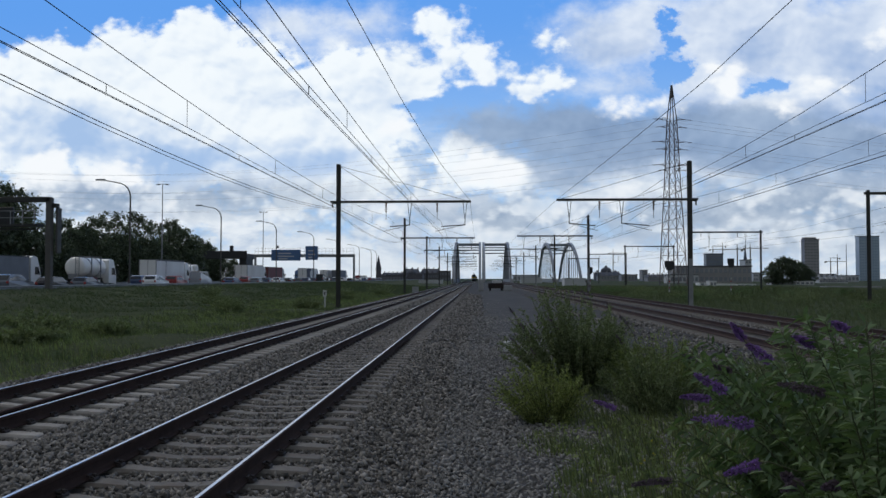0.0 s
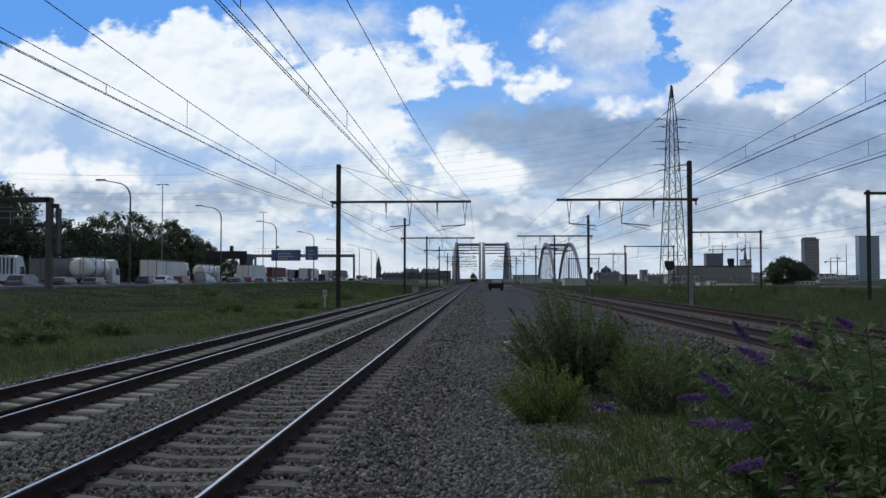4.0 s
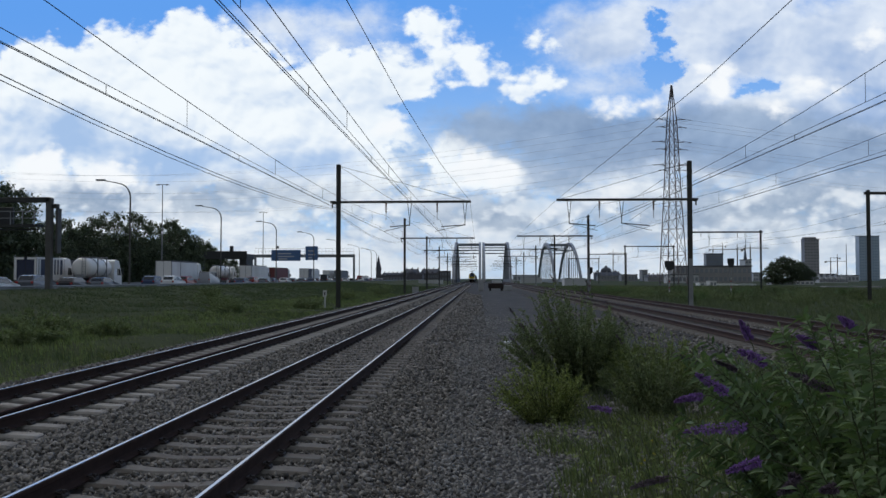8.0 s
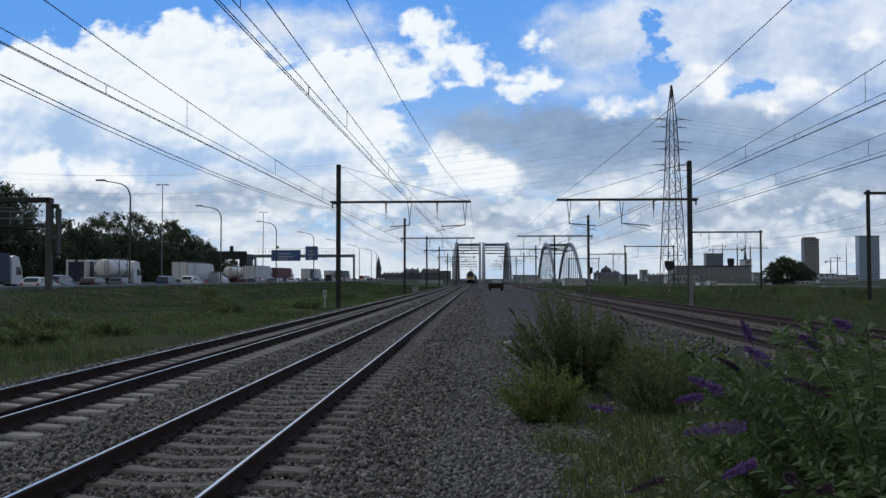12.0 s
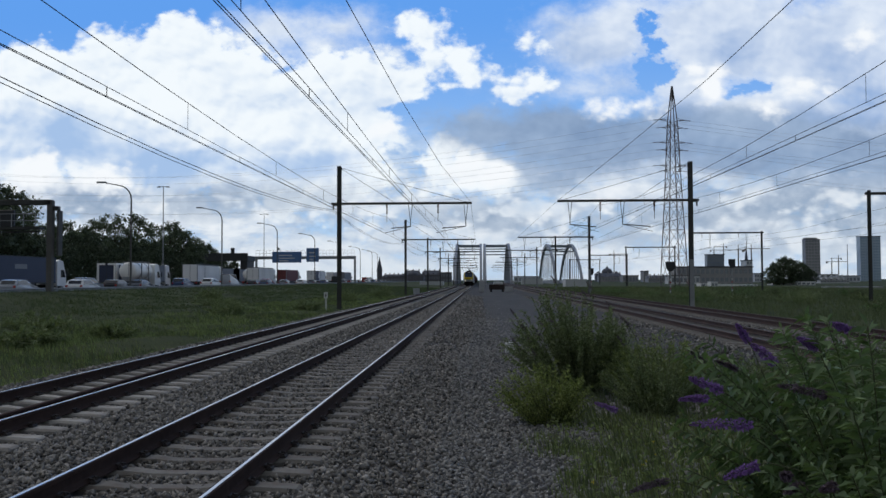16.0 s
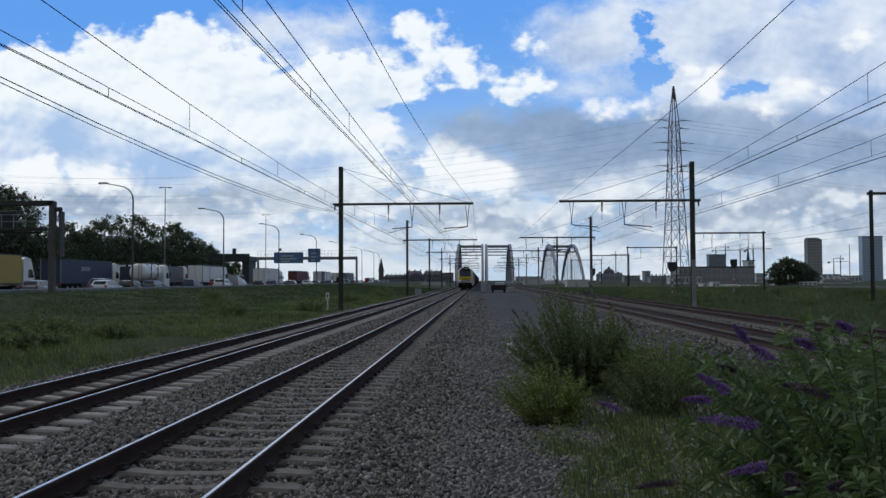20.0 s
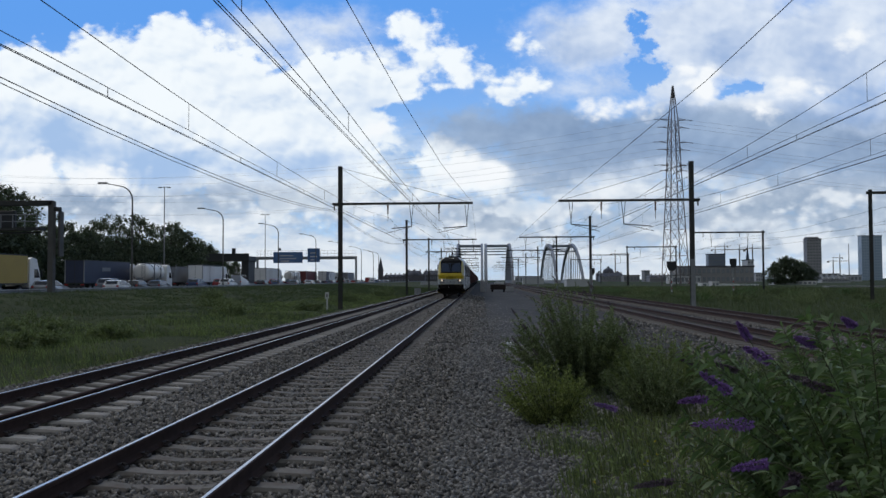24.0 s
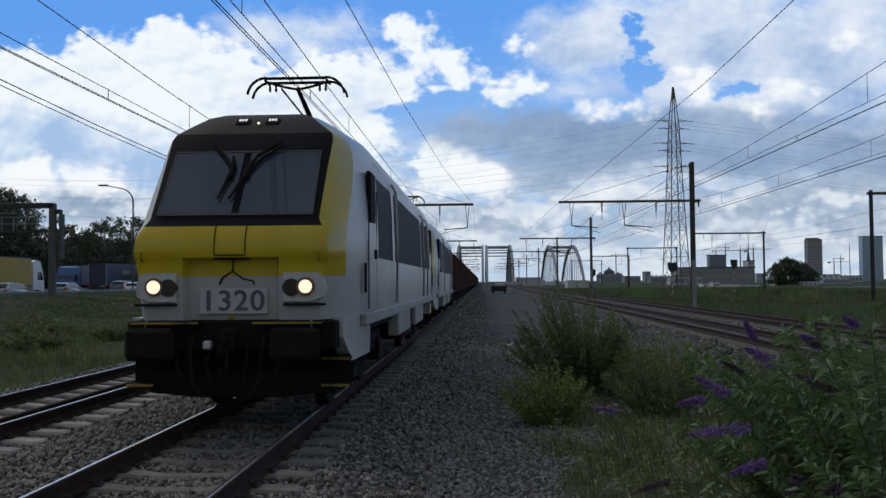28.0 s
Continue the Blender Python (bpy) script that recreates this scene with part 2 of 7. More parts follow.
GREY = [(930, 228, 60, 14), (1010, 228, 90, 26), (1090, 250, 130, 30), (1180, 238, 90, 30), (1300, 246, 130, 26), (1400, 264, 120, 26), (1500, 268, 130, 34), (1600, 276, 130, 40), (1022, 298, 34, 12),
        (1340, 288, 60, 10), (905, 388, 56, 10), (160, 350, 190, 14), (1500, 345, 110, 13), (1380, 372, 90, 8), (1540, 392, 90, 11), (1240, 384, 60, 7), (1440, 416, 120, 7)]
HOLES = [(1180, 92, 10, 34), (1192, 120, 14, 12), (1348, 155, 20, 9), (850, 205, 46, 20)]
SHADES = [(128, 228, 60, 60, 0.85), (50, 215, 110, 40, 0.6), (250, 235, 120, 60, 0.45), (400, 290, 220, 50, 0.6), (600, 290, 110, 40, 0.45), (700, 185, 40, 30, 0.4), (120, 345, 190, 16, 0.9), (905, 158, 70, 10, 0.5),
          (850, 338, 90, 10, 0.5), (790, 98, 40, 12, 0.4), (1090, 90, 80, 26, 0.35), (1060, 60, 50, 40, 0.2), (1450, 215, 120, 24, 0.55), (1500, 110, 80, 50, 0.38), (1330, 90, 70, 46, 0.38), (1230, 200, 40, 26, 0.5),
          (1560, 180, 60, 40, 0.45), (890, 292, 24, 5, 0.5), (200, 95, 70, 24, 0.3), (500, 160, 60, 30, 0.28), (120, 262, 170, 26, 0.5), (285, 300, 80, 40, 0.5)]


def sky_material():
    m = bpy.data.materials.new("cloudy_sky")
    m.use_nodes = True
    nt = m.node_tree
    nt.nodes.clear()

    def put(sock, v):
        if isinstance(v, (int, float)):
            sock.default_value = v
        elif isinstance(v, tuple):
            sock.default_value = v
        else:
            nt.links.new(v, sock)

    def math_node(op, a, b=None, c=None):
        n = nt.nodes.new("ShaderNodeMath")
        n.operation = op
        for k, v in enumerate((a, b, c)):
            if v is not None:
                put(n.inputs[k], v)
        return n.outputs[0]

    def vec_node(op, a, b=None, c=None):
        n = nt.nodes.new("ShaderNodeVectorMath")
        n.operation = op
        for k, v in enumerate((a, b, c)):
            if v is not None:
                put(n.inputs[k], v)
        return n.outputs["Value"] if op == "LENGTH" else n.outputs[0]

    def noise_at(vec, scale, detail, rough=0.55, distort=0.0, colour=False):
        n = nt.nodes.new("ShaderNodeTexNoise")
        nt.links.new(vec, n.inputs["Vector"])
        n.inputs["Scale"].default_value, n.inputs["Detail"].default_value = scale, detail
        n.inputs["Roughness"].default_value, n.inputs["Distortion"].default_value = rough, distort
        return n.outputs[1 if colour else 0]

    def billow(vec, scale):
        """Rounded lumps, as on the side of a heaped cloud: high in the middle of each."""
        n = nt.nodes.new("ShaderNodeTexVoronoi")
        n.voronoi_dimensions, n.feature = "2D", "SMOOTH_F1"
        nt.links.new(vec, n.inputs["Vector"])
        n.inputs["Scale"].default_value, n.inputs["Smoothness"].default_value = scale, 0.3
        return math_node("SUBTRACT", 0.36, n.outputs["Distance"])

    def span(v, a, b, c=0.0, d=1.0):
        n = nt.nodes.new("ShaderNodeMapRange")
        n.interpolation_type = "SMOOTHSTEP"
        for k, x in zip(("From Min", "From Max", "To Min", "To Max"), (a, b, c, d)):
            n.inputs[k].default_value = x
        nt.links.new(v, n.inputs[0])
        return n.outputs[0]

    def blend(fac, a, b):
        n = nt.nodes.new("ShaderNodeMix")
        n.data_type = "RGBA"
        nt.links.new(fac, n.inputs["Factor"])
        for k, v in (("A", a), ("B", b)):
            put(n.inputs[k], (*lin(v), 1) if isinstance(v, tuple) else v)
        return n.outputs["Result"]

    tc = nt.nodes.new("ShaderNodeTexCoord")
    sep = nt.nodes.new("ShaderNodeSeparateXYZ")
    nt.links.new(tc.outputs["Object"], sep.inputs[0])
    u = math_node("DIVIDE", sep.outputs[0], sep.outputs[1])
    v = math_node("DIVIDE", sep.outputs[2], sep.outputs[1])
    com = nt.nodes.new("ShaderNodeCombineXYZ")
    nt.links.new(u, com.inputs[0])
    nt.links.new(v, com.inputs[1])
    uv = com.outputs[0]
    flat = vec_node("MULTIPLY", uv, (1.0, 1.35, 1.0))
    # the outlines wander: a broad drift and a fine fray
    drift = vec_node("SUBTRACT", noise_at(flat, 9, 7, 0.6, 0.0, True), (0.5, 0.5, 0.5))
    warped = vec_node("MULTIPLY_ADD", drift, (0.055, 0.04, 0.0), uv)

    def lobes(rows, vec):
        """How far inside the nearest lobe, in parts of the view."""
        total = None
        for x, y, a, b in rows:
            q = vec_node("MULTIPLY_ADD", vec, (F / a, F / b, 0.0), (-(x - 847) / a, -(493 - y) / b, 0.0))
            k = min(a, b) / F
            d = math_node("MULTIPLY_ADD", vec_node("LENGTH", q), -k, k)
            total = d if total is None else math_node("SMOOTH_MAX", total, d, 0.012)
        return total

    def shades(rows, vec):
        total = None
        for x, y, a, b, w in rows:
            q = vec_node("MULTIPLY_ADD", vec, (F / a, F / b, 0.0), (-(x - 847) / a, -(493 - y) / b, 0.0))
            g = math_node("MULTIPLY", span(vec_node("LENGTH", q), 1.5, 0.0), w)
            total = g if total is None else math_node("ADD", total, g)
        return total

    bent = vec_node("MULTIPLY_ADD", drift, (0.05, 0.05, 0.0), flat)

    def heaped(vec):
        """Large lumps that carry smaller and smaller ones."""
        a = math_node("MULTIPLY_ADD", billow(vec, 36), 0.5, billow(vec, 15))
        return math_node("MULTIPLY_ADD", billow(vec, 85), 0.25, a)

    lump, lump_small = heaped(bent), billow(bent, 60)
    fine = math_node("SUBTRACT", noise_at(flat, 30, 9, 0.62), 0.5)
    broad = math_node("SUBTRACT", noise_at(flat, 6, 6, 0.6), 0.5)
    fray = math_node("ADD", math_node("MULTIPLY", lump, 0.032), math_node("MULTIPLY", fine, 0.05))
    # relief: each lump is paler on the side turned up to the sun
    relief = math_node("SUBTRACT", lump, heaped(vec_node("ADD", bent, (-0.005, 0.010, 0.0))))
    soft_up = vec_node("ADD", bent, (-0.016, 0.028, 0.0))
    swell = math_node("SUBTRACT", noise_at(bent, 7, 4, 0.5, 0.0), noise_at(soft_up, 7, 4, 0.5, 0.0))
    form = math_node("ADD", math_node("MULTIPLY", relief, 0.6), math_node("MULTIPLY", swell, 1.4))
    form = math_node("ADD", form, math_node("MULTIPLY", fine, 0.15))
    shade = shades(SHADES, warped)

    # open blue, paler low down
    col = blend(span(v, 0.02, 0.33), (172, 208, 243), (98, 160, 238))
    # pale streaky cloud towards the horizon
    long_uv = vec_node("MULTIPLY", uv, (1.0, 3.2, 1.0))
    streak = noise_at(long_uv, 7, 8, 0.6, 0.3)
    low_col = blend(span(streak, 0.36, 0.64), (150, 177, 210), (234, 241, 248))
    low_cover = math_node("MULTIPLY", span(v, 0.21, 0.10), span(math_node("ADD", streak, fine), 0.25, 0.52))
    col = blend(low_cover, col, low_col)
    # the soft high deck
    deck_d = math_node("ADD", lobes(DECK, warped), math_node("MULTIPLY_ADD", math_node("ADD", fine, broad), 0.045, 0.014))
    deck_d = math_node("SUBTRACT", deck_d, math_node("MULTIPLY", span(math_node("MULTIPLY_ADD", fine, 0.09, lobes(HOLES, warped)), -0.012, 0.012), 0.07))
    deck_tone = math_node("SUBTRACT", math_node("ADD", math_node("MULTIPLY", form, 0.55), math_node("ADD", math_node("MULTIPLY", broad, 0.8), 0.46)), shade)
    deck_col = blend(span(deck_tone, -0.35, 0.9), (142, 172, 216), (236, 244, 253))
    col = blend(math_node("MULTIPLY", span(deck_d, -0.012, 0.034), 0.96), col, deck_col)
    # the heaped white banks
    heap_d = math_node("ADD", math_node("ADD", lobes(HEAPS, warped), fray), 0.010)
    heap_tone = math_node("SUBTRACT", math_node("ADD", form, math_node("MULTIPLY_ADD", broad, 0.7, 0.50)), math_node("MULTIPLY", shade, 1.0))
    edge_glow = span(heap_d, 0.06, 0.0, 0.0, 0.22)
    heap_tone = math_node("ADD", heap_tone, edge_glow)
    heap_col = blend(span(heap_tone, -0.55, 0.75), (165, 194, 232), (243, 250, 255))
    col = blend(span(heap_d, -0.002, 0.016), col, heap_col)
    # grey undersides
    grey_d = math_node("ADD", lobes(GREY, warped), math_node("MULTIPLY_ADD", math_node("ADD", fine, broad), 0.035, 0.012))
    grey_tone = math_node("ADD", math_node("MULTIPLY", form, 0.4), math_node("MULTIPLY", broad, 1.0))
    grey_col = blend(span(grey_tone, -0.5, 0.6), (118, 143, 178), (168, 190, 218))
    grey_col = blend(span(v, 0.13, 0.09), grey_col, blend(span(math_node("ADD", grey_tone, fine), -0.3, 0.4), (142, 163, 190), (196, 209, 224)))
    col = blend(math_node("MULTIPLY", span(grey_d, -0.014, 0.014), 0.95), col, grey_col)
    # small bright heaps in front, with flat grey bases
    white_d = math_node("ADD", lobes(WHITE_HEAPS, warped), math_node("MULTIPLY_ADD", fray, 0.6, 0.002))
    white_tone = math_node("SUBTRACT", math_node("ADD", form, 0.85), math_node("MULTIPLY", shade, 0.6))
    white_col = blend(span(white_tone, -0.25, 0.65), (196, 215, 238), (246, 250, 254))
    col = blend(span(white_d, -0.004, 0.014), col, white_col)
    # little heaps in rows low down
    row_uv = vec_node("MULTIPLY_ADD", uv, (1.0, 2.2, 1.0), (3.1, 0.0, 0.0))
    puff = math_node("ADD", noise_at(row_uv, 13, 4, 0.5, 0.2), math_node("MULTIPLY", lump_small, 0.15))
    puff_cover = math_node("MULTIPLY", span(puff, 0.46, 0.62), span(v, 0.14, 0.09))
    col = blend(math_node("MULTIPLY", puff_cover, 0.8), col, blend(span(form, -0.4, 0.4), (206, 220, 235), (244, 248, 252)))
    # haze at the horizon
    col = blend(span(v, 0.0, 0.08, 0.5, 0.0), col, (206, 217, 228))
    em = nt.nodes.new("ShaderNodeEmission")
    nt.links.new(col, em.inputs[0])
    em.inputs[1].default_value = 1.0
    out = nt.nodes.new("ShaderNodeOutputMaterial")
    nt.links.new(em.outputs[0], out.inputs[0])
    return m


def build_sky():
    """A wide flat vault of sky in front; the clouds drift with it."""
    na, ne = 60, 24
    vs = []
    for i in range(na + 1):
        az = radians(-62 + 124 * i / na)
        for j in range(ne + 1):
            el = radians(-1.5 + 33.5 * j / ne)
            r = 1 / math.sqrt((math.cos(el) / 4300) ** 2 + (math.sin(el) / 850) ** 2)
            vs.append((r * math.cos(el) * math.sin(az), r * math.cos(el) * math.cos(az), r * math.sin(el)))
    k = ne + 1
    fs = [(i * k + j, (i + 1) * k + j, (i + 1) * k + j + 1, i * k + j + 1) for i in range(na) for j in range(ne)]
    ob = mesh_np("backdrop", np.array(vs), np.array(fs), sky_material(), True)
    ob.location = (0, 0, 1.72)
    return tagged(ob, "blue sky with white and grey cumulus clouds", "sky", kind="structure")


backdrop = build_sky()

# ---- ground ----
TRACKS_NEAR = (-2.97, -6.69)          # two main tracks, polished rails
TRACKS_FAR = (8.75, 12.7)             # two rusty tracks beyond the path
ROAD_Z = 0.4


def ground_z(x):
    pts = ((-5000, 0.2), (-72, 0.2), (-64, ROAD_Z - 0.05), (-37.5, ROAD_Z - 0.05), (-36.6, 0.85), (-34.5, 0.85), (-26, 0.1), (-16, -0.3),
           (-10.2, -0.55), (-9.3, -0.62), (-1, -0.62), (15, -0.62), (16, -0.5), (22, -0.5), (60, -0.5), (5000, -0.5))
    for (a, za), (b, zb) in zip(pts, pts[1:]):
        if a <= x <= b:
            return za + (zb - za) * (x - a) / (b - a)
    return 0.0


def build_ground():
    xs = [-5000, -1200, -300, -120, -72, -64, -50, -37.5, -36.6, -35.5, -34.5] + [-33 + i for i in range(24)] + [-9.3, -5, -1, 4, 10, 15] \
        + [16 + 2 * i for i in range(23)] + [80, 150, 400, 1500, 5000]
    ys = [-300, -60, -10] + [2 * i for i in range(60)] + [125, 140, 170, 220, 300, 450, 800, 1800, 5000]
    vs = []
    for y in ys:
        for x in xs:
            z = ground_z(x)
            if (-33 < x < -9.5 or 16 < x < 62) and -10 < y < 125:
                z += 0.16 * noise.noise(Vector((x * 0.3, y * 0.22, 0)))
            vs.append((x, y, z))
    k = len(xs)
    fs = [(j * k + i, j * k + i + 1, (j + 1) * k + i + 1, (j + 1) * k + i) for j in range(len(ys) - 1) for i in range(k - 1)]
    ob = mesh_np("ground", np.array(vs), np.array(fs), SOIL, True)
    tagged(ob, "rough meadow ground with grass and bare soil", "ground", kind="structure")


build_ground()
BED = ((-9.9, -0.62), (-8.9, -0.255), (-7.5, -0.25), (-7.3, -0.31), (-6.1, -0.31), (-5.9, -0.25), (-5.25, -0.23), (-4.95, -0.15), (-4.05, -0.14), (-3.86, -0.19), (-3.6, -0.215), (-2.3, -0.215), (-2.0, -0.225), (-1.45, -0.215), (-0.75, -0.33), (0.2, -0.41), (3.0, -0.43), (5.8, -0.41), (6.7, -0.25), (14.7, -0.25), (15.6, -0.6))


def bed_z(x):
    for (a, za), (b, zb) in zip(BED, BED[1:]):
        if a <= x <= b:
            return za + (zb - za) * (x - a) / (b - a)
    return -0.6


def build_bed():
    xs = np.concatenate([[-9.9], np.arange(-9.4, 15.3, 0.25), [15.6]])
    ys = np.concatenate([[-40, -10], np.arange(0, 40, 0.3), np.arange(40, 130, 3), [160, 220, 300, 415, 470, 600]])
    vs, k = [], len(xs)
    for y in ys:
        for x in xs:
            z = bed_z(float(x))
            if 0 < y < 130:
                z += 0.035 * noise.noise(Vector((x * 1.1, y * 0.8, 3))) - 0.02
            vs.append((x, y, z))
    fs = [(j * k + i, j * k + i + 1, (j + 1) * k + i + 1, (j + 1) * k + i) for j in range(len(ys) - 1) for i in range(k - 1)]
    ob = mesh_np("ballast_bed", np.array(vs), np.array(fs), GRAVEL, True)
    tagged(ob, "grey crushed-stone ballast under and between the tracks", "ballast", kind="structure")
    bm = bmesh.new()
    extrude(bm, ((0.35, -0.6), (0.35, -0.415), (1.2, -0.405), (3.6, -0.405), (5.4, -0.415), (5.4, -0.6)), 26.5, 415)
    tagged(part("service_path", bm, OLD_ASPHALT, None), "worn dark asphalt service path between the tracks", "path", kind="structure")


build_bed()

# ---- tracks ----
RAIL = ((-0.075, -0.172), (0.075, -0.172), (0.075, -0.16), (0.018, -0.14), (0.010, -0.125), (0.010, -0.05), (0.036, -0.036), (0.036, -0.006),
        (0.028, 0.0), (-0.028, 0.0), (-0.036, -0.006), (-0.036, -0.036), (-0.010, -0.05), (-0.010, -0.125), (-0.018, -0.14), (-0.075, -0.16))
HALF = 0.7535


def build_rails(xc, name, steel, head, label, guard=0.0):
    t = thing(name, label, "rail track", (xc, 0, 0), kind="structure")
    for side in (-1, 1):
        bm = bmesh.new()
        extrude(bm, [(side * HALF + x, z) for x, z in RAIL], -20, 620)
        r = part("rail", bm, steel, t, "rusty steel rail")
        bm = bmesh.new()
        extrude(bm, [(side * HALF + x, z) for x, z in ((-0.017, 0.0005), (0.017, 0.0005), (0.014, 0.0035), (-0.014, 0.0035))], -20, 620)
        part("running_surface", bm, head, r, "polished running surface" if head is RAIL_HEAD else "dull running surface")
    if guard:
        bm = bmesh.new()
        extrude(bm, [(guard + x, z - 0.01) for x, z in RAIL], -20, 620)
        part("guard_rail", bm, steel, t, "dark guard rail inside the running rail")
    return t


track_main = build_rails(TRACKS_NEAR[0], "track_1", RAIL_RUST, RAIL_HEAD, "main railway track with shiny rails on concrete sleepers")
track_left = build_rails(TRACKS_NEAR[1], "track_2", RAIL_RUST, RAIL_HEAD, "second railway track with shiny rails on concrete sleepers", HALF - 0.30)
track_r1 = build_rails(TRACKS_FAR[0], "track_3", RAIL_RED, RAIL_HEAD_DULL, "little-used track with red-brown rusty rails")
track_r2 = build_rails(TRACKS_FAR[1], "track_4", RAIL_RED, RAIL_HEAD_DULL, "little-used track with red-brown rusty rails")
# ---- overhead line ----
MAST_Y = (6.5, 62.5, 119.0, 170.0, 224.0, 283.0, 340.0, 395.0)


def h_mast(bm, z0, z1, w=0.30):
    """A broad-flanged steel section standing upright."""
    h = z1 - z0
    c = (z0 + z1) / 2
    box(bm, (0, -w / 2, c), (w, 0.022, h))
    box(bm, (0, w / 2, c), (w, 0.022, h))
    box(bm, (0, 0, c), (0.014, w - 0.022, h))


def hanger(bm, x, z, drop=1.75):
    """The V-shaped drop bracket under a beam, with its foot."""
    bar(bm, (x - 0.15, 0, z), (x - 0.02, 0, z - drop * 0.72), 0.04)
    bar(bm, (x + 0.15, 0, z), (x + 0.02, 0, z - drop * 0.72), 0.04)
    bar(bm, (x, 0, z - drop * 0.66), (x, 0, z - drop), 0.06)


def cantilever_mast(sign, reach, wires, z_beam=7.4, z_top=10.2, base=-0.45):
    """A mast with one long beam over two tracks. sign: +1 the beam runs to +x."""
    t = thing("catenary_mast", "dark steel railway mast with a long beam over two tracks", "catenary mast")
    bm = bmesh.new()
    h_mast(bm, base, z_top)
    part("mast", bm, MAST, t)
    if sign < 0:
        bm = bmesh.new()
        h_mast(bm, base + 0.01, base + 3.6, 0.312)
        part("galvanised_foot", bm, MAST_GREY, t, "pale galvanised lower length")
    part("foundation", boxes(((0, 0, base - 0.24), (0.7, 0.7, 0.42)), bevel=0.04), PALE_CONCRETE, t, "pale concrete foundation block")
    bm = bmesh.new()
    box(bm, (sign * (reach / 2 - 0.3), 0, z_beam), (reach + 0.6, 0.14, 0.17))
    part("beam", bm, MAST, t)
    bm = bmesh.new()
    box(bm, (sign * -0.32, 0, z_beam - 0.1), (0.35, 0.1, 0.1))
    box(bm, (sign * -0.45, 0, z_beam - 0.28), (0.09, 0.09, 0.3))
    part("feeder_bracket", bm, MAST, t)
    for u in (0.42, 0.97):
        part("stay_rod", made(lambda q: rod(q, (0, 0, z_top - 0.1), (sign * reach * u, 0, z_beam + 0.06), 0.014, n=5)), WIRE, t, "thin stay from the mast head to the beam")
    for x, foot in wires:
        bm = bmesh.new()
        hanger(bm, x + foot, z_beam)
        part("drop_bracket", bm, MAST, t)
        bm = bmesh.new()
        box(bm, (x, 0, z_beam - 0.18), (0.12, 0.12, 0.16))
        for k in range(4):
            rod(bm, (x, 0, z_beam - 0.28 - 0.13 * k), (x, 0, z_beam - 0.36 - 0.13 * k), 0.09, 0.05, 8)
        rod(bm, (x, 0, z_beam - 0.2), (x, 0, z_beam - 1.35), 0.02, n=5)
        part("insulator", bm, INSULATOR, t, "brown porcelain insulator string")
        bm = bmesh.new()
        foot_p = (x + foot, 0, z_beam - 1.72)
        rod(bm, foot_p, (x - 0.15, 0, 5.2), 0.02, n=6)
        rod(bm, foot_p, (x + 0.3 * (foot / abs(foot)), 0, 5.55), 0.04, n=6)
        part("steady_arm", bm, MAST, t)
    return t


LEFT_X, RIGHT_X = -10.4, 15.3
left_mast = cantilever_mast(1, 9.85, ((3.55, 1.75), (7.35, 2.05)))
tagged(left_mast, group="masts beside the main tracks")
right_mast = cantilever_mast(-1, 9.6, ((-2.6, -2.3), (-6.5, -2.2)), 7.45, 10.25)
tagged(right_mast, group="masts beside the rusty tracks")
for k, y in enumerate(MAST_Y[1:]):
    if k == 0:
        left_mast.matrix_basis, right_mast.matrix_basis = pose(LEFT_X, y, 0), pose(RIGHT_X, y - 0.5, 0)
    else:
        copy_thing(left_mast, pose(LEFT_X, y, 0))
        copy_thing(right_mast, pose(RIGHT_X - 0.5, y - 4, 0))


def portal(y):
    """A frame of two posts and a beam over the outer tracks."""
    t = thing("catenary_portal", "steel portal frame over the outer railway tracks", "catenary mast", (0, y, 0), group="portals over the outer tracks")
    for x in (37.0, 49.2):
        bm = bmesh.new()
        h_mast(bm, -0.4, 10.1, 0.26)
        o = part("post", bm, MAST, t)
        o.location = (x, 0, 0)
    part("beam", boxes(((43.1, 0, 9.8), (12.9, 0.2, 0.26))), MAST, t)
    for x in (40.3, 46.6):
        bm = bmesh.new()
        hanger(bm, x, 9.7, 2.5)
        part("drop_bracket", bm, MAST, t)
        bm = bmesh.new()
        rod(bm, (x - 1.4, 0, 9.7), (x - 1.4, 0, 9.0), 0.05, n=6)
        rod(bm, (x, 0, 7.3), (x - 1.8, 0, 6.9), 0.03, n=6)
        part("steady_arm", bm, MAST, t)


for y in (82.0, 150.0, 216.0, 285.0, 350.0):
    portal(y)


def wire_run(bm, x, z_mast, z_mid, r, ys=MAST_Y, stagger=0.0, back=True):
    """A wire hung from mast to mast."""
    pts = []
    spans = list(zip(ys, ys[1:]))
    if back:
        spans = [(ys[0] - 56, ys[0])] + spans
    for k, (a, b) in enumerate(spans):
        n = 10 if b < 130 else 3
        sx = stagger * (-1) ** k
        for i in range(n):
            u = i / n
            pts.append((x + sx * (1 - 2 * u), a + (b - a) * u, z_mid + (z_mast - z_mid) * (2 * u - 1) ** 2))
    pts.append((x, ys[-1], z_mast))
    pipe(bm, pts, r, 5)


def wire_height(y, z_mast, z_mid):
    for a, b in zip(MAST_Y, MAST_Y[1:]):
        if a <= y <= b:
            return z_mid + (z_mast - z_mid) * (2 * (y - a) / (b - a) - 1) ** 2
    return z_mast


